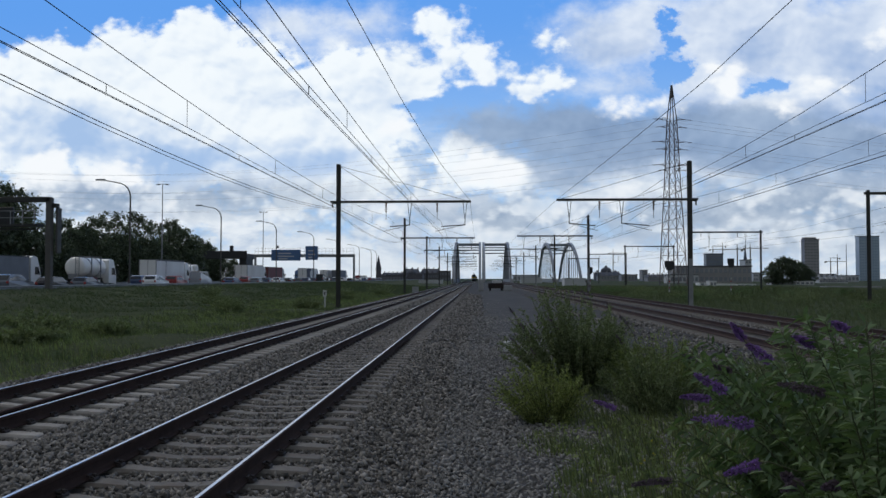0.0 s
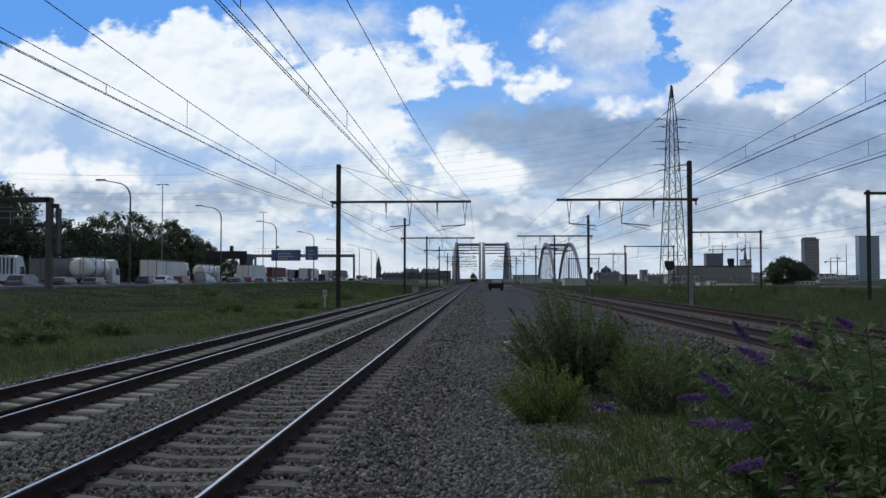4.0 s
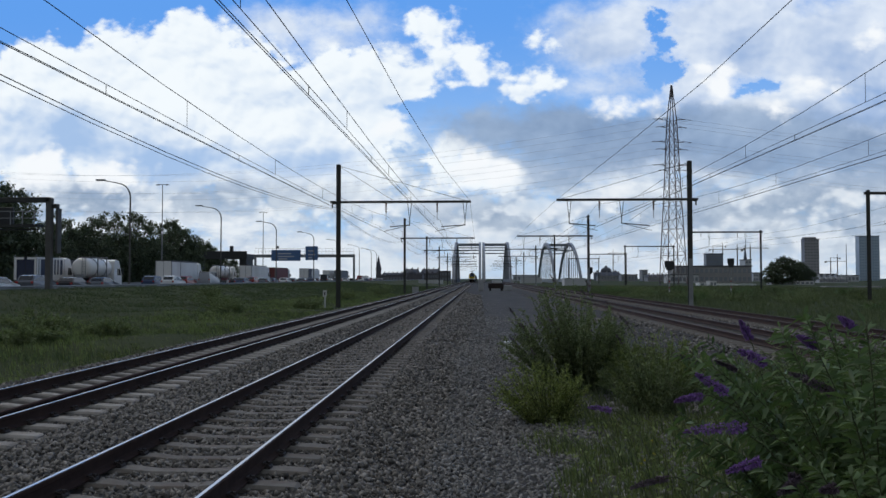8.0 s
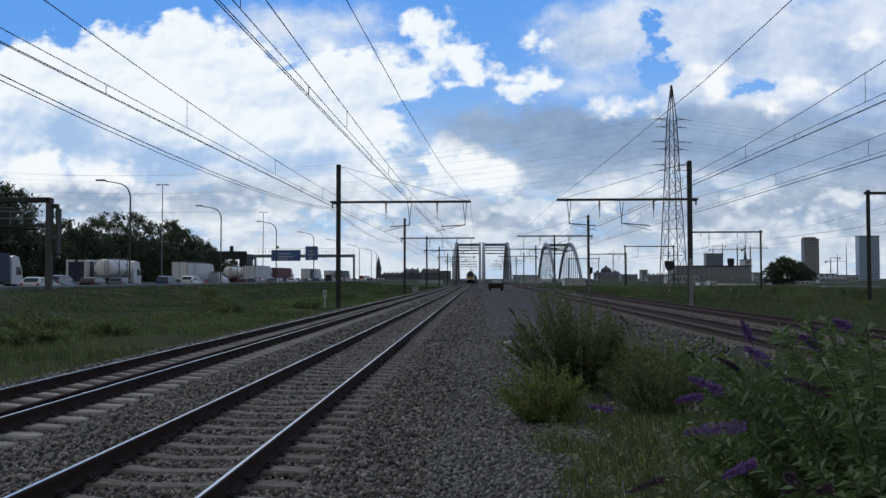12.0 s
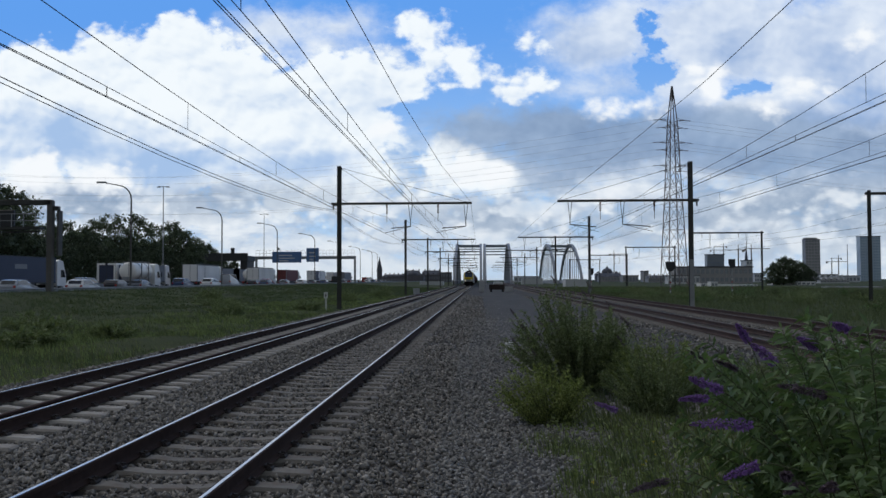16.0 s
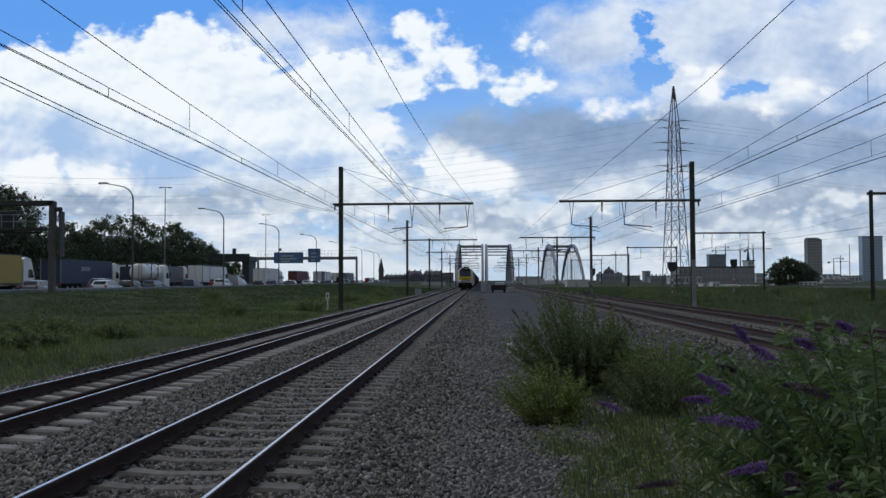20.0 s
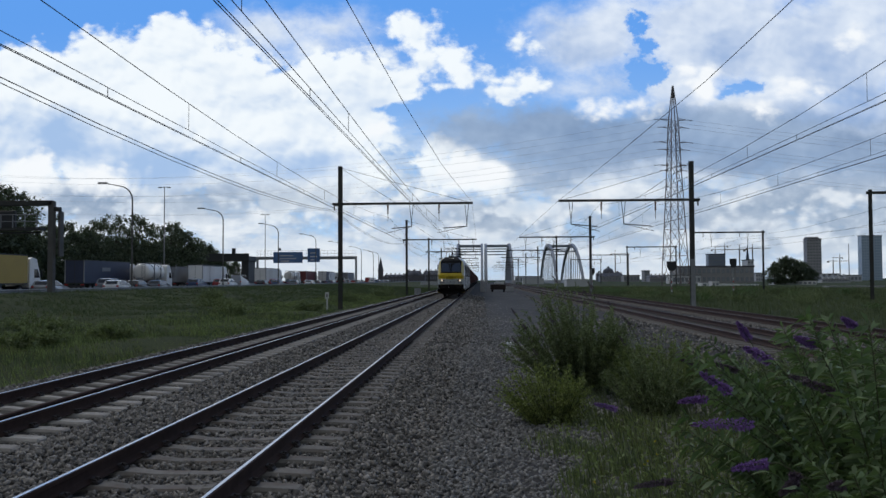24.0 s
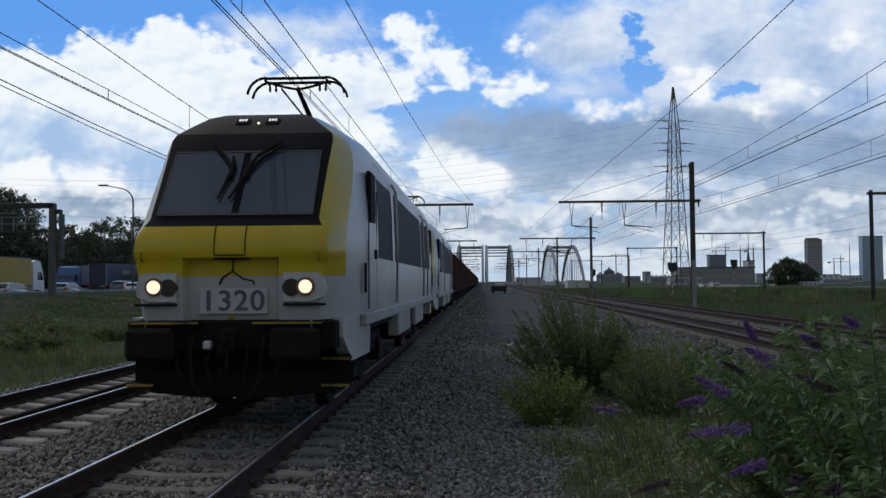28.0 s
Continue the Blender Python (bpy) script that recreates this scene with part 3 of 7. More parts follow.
def catenary(x, contact, carrier_mast, carrier_mid, label, zig=0.0):
    t = thing("overhead_line", label, "overhead wire")
    for dx in (-0.022, 0.022):
        bm = bmesh.new()
        wire_run(bm, x + dx, contact, contact - 0.02, 0.0075, MAST_Y, zig)
        part("contact_wire", bm, WIRE, t)
    bm = bmesh.new()
    wire_run(bm, x, contact + 0.24, contact + 0.11, 0.0075, MAST_Y, zig)
    part("auxiliary_wire", bm, WIRE, t)
    bm = bmesh.new()
    wire_run(bm, x, carrier_mast, carrier_mid, 0.009, MAST_Y, zig)
    part("carrier_wire", bm, WIRE, t)
    for k, (a, b) in enumerate(zip(MAST_Y[:4], MAST_Y[1:5])):
        for i in range(1, 13):
            y = a + (b - a) * i / 13
            bm = bmesh.new()
            xw = x - zig * (-1) ** k * (1 - 2 * i / 13)
            low = contact + 0.11 + 0.13 * (2 * i / 13 - 1) ** 2
            if i % 2:
                rod(bm, (xw, y, low), (xw, y, wire_height(y, carrier_mast, carrier_mid)), 0.006, n=4)
            else:
                rod(bm, (xw, y, contact), (xw, y, low), 0.008, n=4)
            part("dropper", bm, WIRE, t)
    return t


catenary(-2.95, 5.03, 5.95, 5.46, "dark overhead wires with droppers above the main track", 0.17)
catenary(-6.8, 5.1, 6.38, 5.66, "dark overhead wires with droppers above the second track")
catenary(8.75, 5.55, 7.2, 6.0, "dark overhead wires with droppers above the rusty track")
catenary(12.7, 5.58, 7.1, 6.17, "dark overhead wires with droppers above the far rusty track")


def single_wire(label, x, z_mast, z_mid, r, mat=WIRE):
    bm = bmesh.new()
    wire_run(bm, x, z_mast, z_mid, r)
    tagged(part("feeder_wire", bm, mat, None), label, "overhead wire")


single_wire("feeder cable slung along the masts", -10.85, 6.95, 6.08, 0.014)
single_wire("feeder cable slung along the masts", -10.9, 6.85, 5.97, 0.012)
bm = bmesh.new()
pipe(bm, [(-3.4, -10, 7.55), (-2.68, 17.0, 7.4), (-2.42, 27.3, 7.4), (-1.87, 41.8, 7.4), (-0.62, 62.5, 7.45), (-0.6, 119, 7.45), (-0.6, 170, 7.45), (-0.6, 283, 7.45)], 0.010, 5)
tagged(part("earth_wire", bm, WIRE, None), "thin earth wire strung between the beam tips", "overhead wire")
bm = bmesh.new()
pipe(bm, [(6.7, -10, 7.5), (6.4, 17.4, 7.4), (6.5, 24.4, 7.4), (6.28, 37.3, 7.4), (5.75, 62, 7.5), (5.2, 115, 7.5), (5.2, 166, 7.45), (5.2, 279, 7.45)], 0.010, 5)
tagged(part("earth_wire", bm, WIRE, None), "thin earth wire strung between the beam tips", "overhead wire")
for x in (40.3, 46.6):
    for z, zm in ((6.9, 6.9), (8.6, 7.7)):
        bm = bmesh.new()
        wire_run(bm, x - 1.2, z, zm, 0.012, (20.0, 82.0, 150.0, 216.0, 285.0, 350.0, 400.0))
        tagged(part("contact_wire", bm, WIRE, None), "overhead wire above the outer tracks", "overhead wire")
# ---- tied-arch bridges ----
def arch_bridge(x, y0, label, rise=21.5, span_len=118.0, width=13.0):
    t = thing("arch_bridge", label, "bridge", (x, y0, 0), group="arch bridges over the canal")
    n = 28

    def arch(u):
        return -0.5 + rise * (1 - (2 * u - 1) ** 2) ** 0.88

    for s in (-1, 1):
        bm = bmesh.new()
        secs = []
        for i in range(n + 1):
            u = i / n
            c = Vector((s * width / 2, span_len * u, arch(u)))
            secs.append([c + Vector((a, 0, b)) for a, b in ((-0.62, -0.95), (0.62, -0.95), (0.62, 0.95), (-0.62, 0.95))])
        loft(bm, secs)
        part("arch_rib", bm, BRIDGE_PAINT, t)
        for i in range(1, 13):
            u = i / 13
            bm = bmesh.new()
            bar(bm, (s * width / 2, span_len * u, 0.6), (s * width / 2, span_len * u, arch(u) - 0.6), 0.32, 0.32)
            part("hanger", bm, BRIDGE_PAINT, t)
        bm = bmesh.new()
        box(bm, (s * width / 2, span_len / 2, 0.3), (0.9, span_len, 2.0))
        part("tie_girder", bm, BRIDGE_PAINT, t)
    for u in (0.26, 0.36, 0.45, 0.55, 0.64, 0.74):
        bm = bmesh.new()
        box(bm, (0, span_len * u, arch(u)), (width - 1.2, 0.8, 0.62))
        part("cross_beam", bm, BRIDGE_PAINT, t)
    part("deck", boxes(((0, span_len / 2, -0.75), (width - 1.0, span_len, 0.3))), DARK_PAINT, t)
    for s in (-1, 1):
        bm = bmesh.new()
        box(bm, (s * (width / 2 + 0.2), -5.5, 0.2), (1.2, 11, 2.4), bevel=0.08)
        part("abutment_wall", bm, PALE_CONCRETE, t, "pale concrete wing wall")
    return t


arch_bridge(-5.8, 417, "grey painted steel tied-arch railway bridge carrying the main tracks")
arch_bridge(9.3, 417, "grey painted steel tied-arch railway bridge in line with the path")
arch_bridge(44.6, 424, "grey painted steel tied-arch railway bridge of the outer tracks")


# ---- lattice pylon ----
def pylon(x, y, h=61.0):
    t = thing("power_pylon", "tall rusty grey lattice steel power pylon", "pylon", (x, y, -0.3), 12)
    levels = [(0, 3.1), (9, 2.75), (17, 2.4), (24, 2.1), (30, 1.85), (36, 1.6), (41, 1.45), (45.5, 1.3), (50, 1.1), (h, 0.12)]
    for sx, sy in ((-1, -1), (1, -1), (1, 1), (-1, 1)):
        bm = bmesh.new()
        pipe(bm, [(sx * w0, sy * w0, z0) for z0, w0 in levels], 0.15, 4)
        part("leg", bm, PYLON, t)
    for (z0, w0), (z1, w1) in zip(levels, levels[1:]):
        for c in range(4):
            a = ((-1, -1), (1, -1), (1, 1), (-1, 1))
            (ax, ay), (bx, by) = a[c], a[(c + 1) % 4]
            bm = bmesh.new()
            bar(bm, (ax * w0, ay * w0, z0), (bx * w1, by * w1, z1), 0.10)
            bar(bm, (bx * w0, by * w0, z0), (ax * w1, ay * w1, z1), 0.10)
            bar(bm, (ax * w0, ay * w0, z0), (bx * w0, by * w0, z0), 0.10)
            part("brace", bm, PYLON, t)
    for z, r in ((50.4, 6.2), (48.0, 5.0), (43.5, 6.4), (41.2, 5.2), (36.4, 6.4), (34.8, 4.6)):
        for s in (-1, 1):
            for w in (-1.1, 1.1):
                part("cross_arm", made(lambda q: bar(q, (s * 1.2, w, z), (s * r * 0.7, 0, z + 0.2), 0.13)), PYLON, t)
            part("arm_stay", made(lambda q: bar(q, (s * 1.1, 0, z + 0.9), (s * r * 0.7, 0, z + 0.2), 0.08)), PYLON, t)
            part("insulator", made(lambda q: rod(q, (s * r * 0.7, 0, z + 0.2), (s * r, 0, z + 0.05), 0.09, n=5)), PYLON, t)


PYLON_AT = (59.0, 260.0)
pylon(*PYLON_AT)
for z, off in ((50.1, 6.1), (50.1, -6.1), (47.7, 5), (43.2, 6.4), (43.2, -6.4), (40.9, 5.2), (36.1, 6.4), (36.1, -6.4)):
    for side in (-1, 1):
        a = Vector((PYLON_AT[0] + off, PYLON_AT[1] + off * 0.2, z))
        b = Vector((PYLON_AT[0] + off + side * 330, PYLON_AT[1] + (95 if side < 0 else 40), z + 4))
        bm = bmesh.new()
        pts = [a.lerp(b, i / 12) - Vector((0, 0, 12 * 4 * (i / 12) * (1 - i / 12))) for i in range(13)]
        pipe(bm, pts, 0.024, 4)
        tagged(part("power_line", bm, THIN_WIRE, None), "thin high-voltage conductor hanging from the pylon", "power line")
# ---- train ----
LOCO_GREY = material("loco_grey", (0.44, 0.46, 0.47), 0.34, scale=1.2, vary=0.10, stain=(0.27, 0.25, 0.23), stain_amount=0.6, stretch=(1, 1, 0.35))
LOCO_YELLOW = material("loco_yellow", (0.58, 0.425, 0.014), 0.3, scale=1.5, vary=0.1, stain=(0.34, 0.25, 0.02), stain_amount=0.45)
LOCO_ROOF = material("loco_roof_grey", (0.019, 0.020, 0.024), 0.7, scale=2, vary=0.2, spec=0.2)
LOCO_MASK = material("loco_mask", (0.010, 0.0105, 0.013), 0.75, scale=2, vary=0.1, spec=0.1)
LOCO_BAND = material("loco_dark_band", (0.022, 0.023, 0.026), 0.75, scale=3, vary=0.15, stretch=(1, 12, 1))
LOCO_RECESS = material("loco_recess", (0.33, 0.34, 0.34), 0.5, scale=2, vary=0.1, stain=(0.18, 0.17, 0.15), stain_amount=0.5)
FRAME_BLACK = material("underframe_black", (0.016, 0.015, 0.0145), 0.92, scale=4, vary=0.3, stain=(0.022, 0.017, 0.014), stain_amount=0.5, spec=0.12)
SCREEN = glass("windscreen_glass", (0.040, 0.054, 0.086), 0.05)
YELLOW_EDGE = material("yellow_edge", (0.30, 0.22, 0.03), 0.7, scale=9, stain=(0.03, 0.027, 0.02), stain_amount=0.85)
SEAL = material("screen_seal", (0.055, 0.058, 0.062), 0.7)
HOSE = material("hose_rubber", (0.013, 0.013, 0.013), 0.85, spec=0.2)
STEEL = material("bare_steel", (0.32, 0.31, 0.30), 0.45, 0.7, scale=8)
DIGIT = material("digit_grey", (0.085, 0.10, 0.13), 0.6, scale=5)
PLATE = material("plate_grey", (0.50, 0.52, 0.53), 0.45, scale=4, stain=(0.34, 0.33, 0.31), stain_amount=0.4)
LAMP_ON = glow("headlight_glow", (1.0, 0.83, 0.60), 1.05)
LAMP_OFF = glass("tail_lamp_glass", (0.02, 0.012, 0.012), 0.2)
LAMP_RING = material("lamp_ring", (0.20, 0.12, 0.09), 0.4, 0.5, scale=6)
MARKER = glow("marker_glow", (0.9, 0.92, 0.95), 0.55)
WAGON_RED = material("wagon_red_brown", (0.080, 0.037, 0.037), 0.8, scale=1.5, vary=0.3, stain=(0.05, 0.03, 0.025), stain_amount=0.6, by_object=0.15)

LOCO_LEN = 17.9
# height, front, width of the flat front, width and depth of the corner seam, width of the body
LEVELS = ((1.28, -0.01, 1.05, 1.25, 0.50, 1.43), (1.50, -0.04, 1.07, 1.27, 0.50, 1.43), (1.80, -0.05, 1.11, 1.29, 0.50, 1.43), (1.92, -0.05, 1.14, 1.30, 0.50, 1.43),
          (2.00, -0.06, 1.155, 1.30, 0.48, 1.43), (2.025, -0.075, 1.16, 1.30, 0.48, 1.43), (2.10, -0.09, 1.165, 1.31, 0.48, 1.43), (2.22, -0.08, 1.15, 1.31, 0.48, 1.43),
          (2.32, -0.05, 1.12, 1.31, 0.50, 1.43), (2.40, 0.0, 1.08, 1.305, 0.50, 1.43), (2.45, 0.04, 1.05, 1.30, 0.50, 1.425), (2.50, 0.08, 1.03, 1.30, 0.50, 1.425),
          (2.85, 0.34, 1.035, 1.305, 0.52, 1.415), (3.20, 0.60, 1.045, 1.29, 0.54, 1.395), (3.43, 0.77, 1.055, 1.26, 0.50, 1.37), (3.59, 0.89, 1.06, 1.20, 0.40, 1.335),
          (3.68, 0.97, 1.03, 1.12, 0.32, 1.29), (3.82, 1.12, 0.86, 0.94, 0.25, 1.16), (3.96, 1.32, 0.70, 0.77, 0.20, 0.96), (4.04, 1.54, 0.55, 0.60, 0.2, 0.66))


def loco_ring(z, yf, wf, xs, d, ws):
    r = 0.13 if z < 2.01 else 0.0            # the recess under the brow
    y1 = yf + d
    q = [(0.0, yf + r), (0.53 if z < 3.7 else 0.3, yf + r), (0.575 if z < 3.7 else 0.35, yf), (wf - 0.05, yf + 0.004), (wf, yf + 0.025),
         (wf + 0.52 * (xs - wf), yf + 0.025 + 0.42 * (d - 0.025)), (xs, y1), (xs + 0.5 * (ws - xs), y1 + 0.55), (ws, y1 + 1.5), (ws, 6.0)]
    ring = [(x, y, z) for x, y in q]
    ring += [(x, LOCO_LEN - y, z) for x, y in reversed(q)]
    ring += [(-x, LOCO_LEN - y, z) for x, y in q[1:]]
    ring += [(-x, y, z) for x, y in list(reversed(q))[:-1]]
    return ring


def loco_shell(t):
    rings = [loco_ring(*lv) for lv in LEVELS]
    n = len(rings[0])
    sets = {"side_panel": [], "nose": [], "screen_surround": [], "roof": []}
    for a, b in zip(rings, rings[1:]):
        for i in range(n):
            j = (i + 1) % n
            f = (a[i], a[j], b[j], b[i])
            zc = (a[i][2] + b[i][2]) / 2
            seg = i if i < 10 else 18 - i if i < 19 else i - 19 if i < 29 else 37 - i
            front, corner = seg < 4, seg < 6
            if zc > 3.92 or (front and zc > 3.66):
                k = "roof"
            elif zc < 1.80 or (seg < 2 and zc < 1.85):
                k = "side_panel"
            elif front and zc > 2.42:
                k = "screen_surround"
            elif corner and zc < 3.8:
                k = "nose"
            else:
                k = "side_panel"
            sets[k].append(f)
    sets["roof"].append(tuple(rings[-1]))
    sets["side_panel"].append(tuple(reversed(rings[0])))
    mats = {"side_panel": LOCO_GREY, "nose": LOCO_YELLOW, "screen_surround": LOCO_MASK, "roof": LOCO_ROOF}
    names = {"side_panel": ("body_shell", "light grey painted body"), "nose": ("nose", "yellow painted cab nose"),
             "screen_surround": ("screen_surround", "black windscreen surround"), "roof": ("roof", "dark grey roof")}
    split = []
    for k, faces in sets.items():
        if k in ("nose", "screen_surround"):
            for end in (True, False):
                split.append((k, [f for f in faces if (f[0][1] < LOCO_LEN / 2) == end]))
        else:
            split.append((k, faces))
    for k, faces in split:
        bm = bmesh.new()
        cache = {}
        for f in faces:
            vs = []
            for p in f:
                key = tuple(round(c, 4) for c in p)
                if key not in cache:
                    cache[key] = bm.verts.new(p)
                if cache[key] not in vs:
                    vs.append(cache[key])
            if len(vs) > 2 and bm.faces.get(vs) is None:
                bm.faces.new(vs)
        me = bpy.data.meshes.new(k)
        bmesh.ops.recalc_face_normals(bm, faces=bm.faces)
        bm.to_mesh(me)
        bm.free()
        me.materials.append(mats[k])
        me.shade_smooth()
        me.set_sharp_from_angle(angle=radians(32))
        o = new(names[k][0], me)
        o.parent = t
        tagged(o, names[k][1])


def sheet_on_screen(bm, xs, z0, z1, off, x_top=1.0):
    """A slab lying on the sloped windscreen plane."""
    def y_at(z):
        return 0.08 + (z - 2.50) * 0.742
    nrm = Vector((0, -0.79, 0.61))
    lo, hi = xs
    p = [Vector((lo, y_at(z0), z0)), Vector((hi, y_at(z0), z0)), Vector((hi * x_top, y_at(z1), z1)), Vector((lo * x_top, y_at(z1), z1))]
    a = [bm.verts.new(q + nrm * off) for q in p]
    b = [bm.verts.new(q + nrm * (off - 0.03)) for q in p]
    bm.faces.new(a)
    bm.faces.new(b[::-1])
    for i in range(4):
        j = (i + 1) % 4
        bm.faces.new((a[j], a[i], b[i], b[j]))


def screen_pt(x, z, off=0.03):
    return (x, 0.08 + (z - 2.50) * 0.742 - 0.79 * off, z + 0.61 * off)


def text_mesh(words, size, depth):
    cu = bpy.data.curves.new("letters", "FONT")
    cu.offset = 0.003
    cu.space_character = 1.08
    cu.body, cu.size, cu.extrude, cu.align_x, cu.align_y = words, size, depth, "CENTER", "CENTER"
    tmp = bpy.data.objects.new("letters", cu)
    scene.collection.objects.link(tmp)
    me = bpy.data.meshes.new_from_object(tmp.evaluated_get(bpy.context.evaluated_depsgraph_get()))
    bpy.data.objects.remove(tmp)
    bpy.data.curves.remove(cu)
    return me


def disc(bm, c, r, y0, y1, n=20):
    rod(bm, (c[0], y0, c[1]), (c[0], y1, c[1]), r, n=n)


def bogie(t, y, r=0.55, base=3.0):
    """A two-axle truck with frame, springs and wheelsets."""
    b = part("bogie", boxes(*(((s * 1.02, y, 0.72), (0.14, base + 1.2, 0.30)) for s in (-1, 1)), ((0, y, 0.7), (2.0, 0.5, 0.3)),
                            *(((s * 1.06, y + e * base / 2, 0.55), (0.22, 0.42, 0.38)) for s in (-1, 1) for e in (-1, 1)), bevel=0.02), FRAME_BLACK, t, "dark bogie frame")
    for e in (-1, 1):
        bm = bmesh.new()
        for s in (-1, 1):
            rod(bm, (s * 0.685, 0, 0), (s * 0.82, 0, 0), r, n=20)
            rod(bm, (s * 0.665, 0, 0), (s * 0.69, 0, 0), r + 0.03, n=20)
            for k in range(5):
                a = 2 * math.pi * k / 5
                rod(bm, (s * 0.82, 0.3 * r * math.cos(a), 0.3 * r * math.sin(a)), (s * 0.835, 0.3 * r * math.cos(a), 0.3 * r * math.sin(a)), 0.05, n=6)
        rod(bm, (-0.7, 0, 0), (0.7, 0, 0), 0.09, n=10)
        w = part("wheelset", bm, FRAME_BLACK, t, "steel wheelset")
        w.location = (0, y + e * base / 2, r)
    for s in (-1, 1):
        bm = bmesh.new()
        for e in (-0.4, 0.4):
            for k in range(5):
                rod(bm, (s * 1.05, y + e, 0.86 + 0.07 * k), (s * 1.05, y + e, 0.90 + 0.07 * k), 0.11, n=8)
        part("spring", bm, FRAME_BLACK, b)


def pantograph(t, y, raised):
    base = part("pantograph", boxes(((0, y + 0.9, 4.19), (0.42, 1.3, 0.06)), *(((sx * 0.26, y + 0.9 + sy * 0.6, 4.12), (0.10, 0.10, 0.16)) for sx in (-1, 1) for sy in (-1, 1))), LOCO_ROOF, t, "dark pantograph on the roof")
    top = 5.02 if raised else 4.42
    bm = bmesh.new()
    if raised:
        rod(bm, (0, y + 0.35, 4.20), (0, y + 0.95, 4.62), 0.055, 0.045)
        rod(bm, (0, y + 0.95, 4.62), (0, y, top - 0.14), 0.05, 0.035)
        rod(bm, (-0.09, y + 0.95, 4.60), (-0.28, y + 0.05, top - 0.12), 0.017, n=5)
        rod(bm, (0.15, y + 0.4, 4.2), (0.05, y + 0.9, 4.58), 0.02, n=5)
    else:
        rod(bm, (0, y + 0.15, 4.30), (0, y + 1.6, 4.36), 0.05)
        rod(bm, (0, y + 1.6, 4.38), (0, y + 0.1, top - 0.08), 0.04)
    part("arm", bm, FRAME_BLACK, base)
    bm = bmesh.new()
    for dy in (-0.16, 0.16):
        box(bm, (0, y + dy, top), (0.98, 0.06, 0.035))
        for s in (-1, 1):
            pts = [(s * (0.48 + 0.31 * math.sin(a)), y + dy, top + 0.012 - 0.30 * (1 - math.cos(a))) for a in (0, 0.25, 0.5, 0.75, 1.0, 1.25, 1.45)]
            pipe(bm, pts, 0.022, 6)
    for x in (-0.46, -0.36, 0.36, 0.46):
        rod(bm, (x, y, top - 0.02), (x, y, top - 0.17), 0.018, n=6)
        rod(bm, (x, y, top - 0.14), (x, y, top - 0.19), 0.03, 0.005, n=6)
    pipe(bm, [(-0.42, y, top - 0.05), (-0.2, y, top - 0.11), (0, y, top - 0.15), (0.2, y, top - 0.11), (0.42, y, top - 0.05)], 0.022)
    bar(bm, (-0.5, y - 0.16, top - 0.03), (-0.5, y + 0.16, top - 0.03), 0.03)
    bar(bm, (0.5, y - 0.16, top - 0.03), (0.5, y + 0.16, top - 0.03), 0.03)
    part("collector_head", bm, FRAME_BLACK, base)


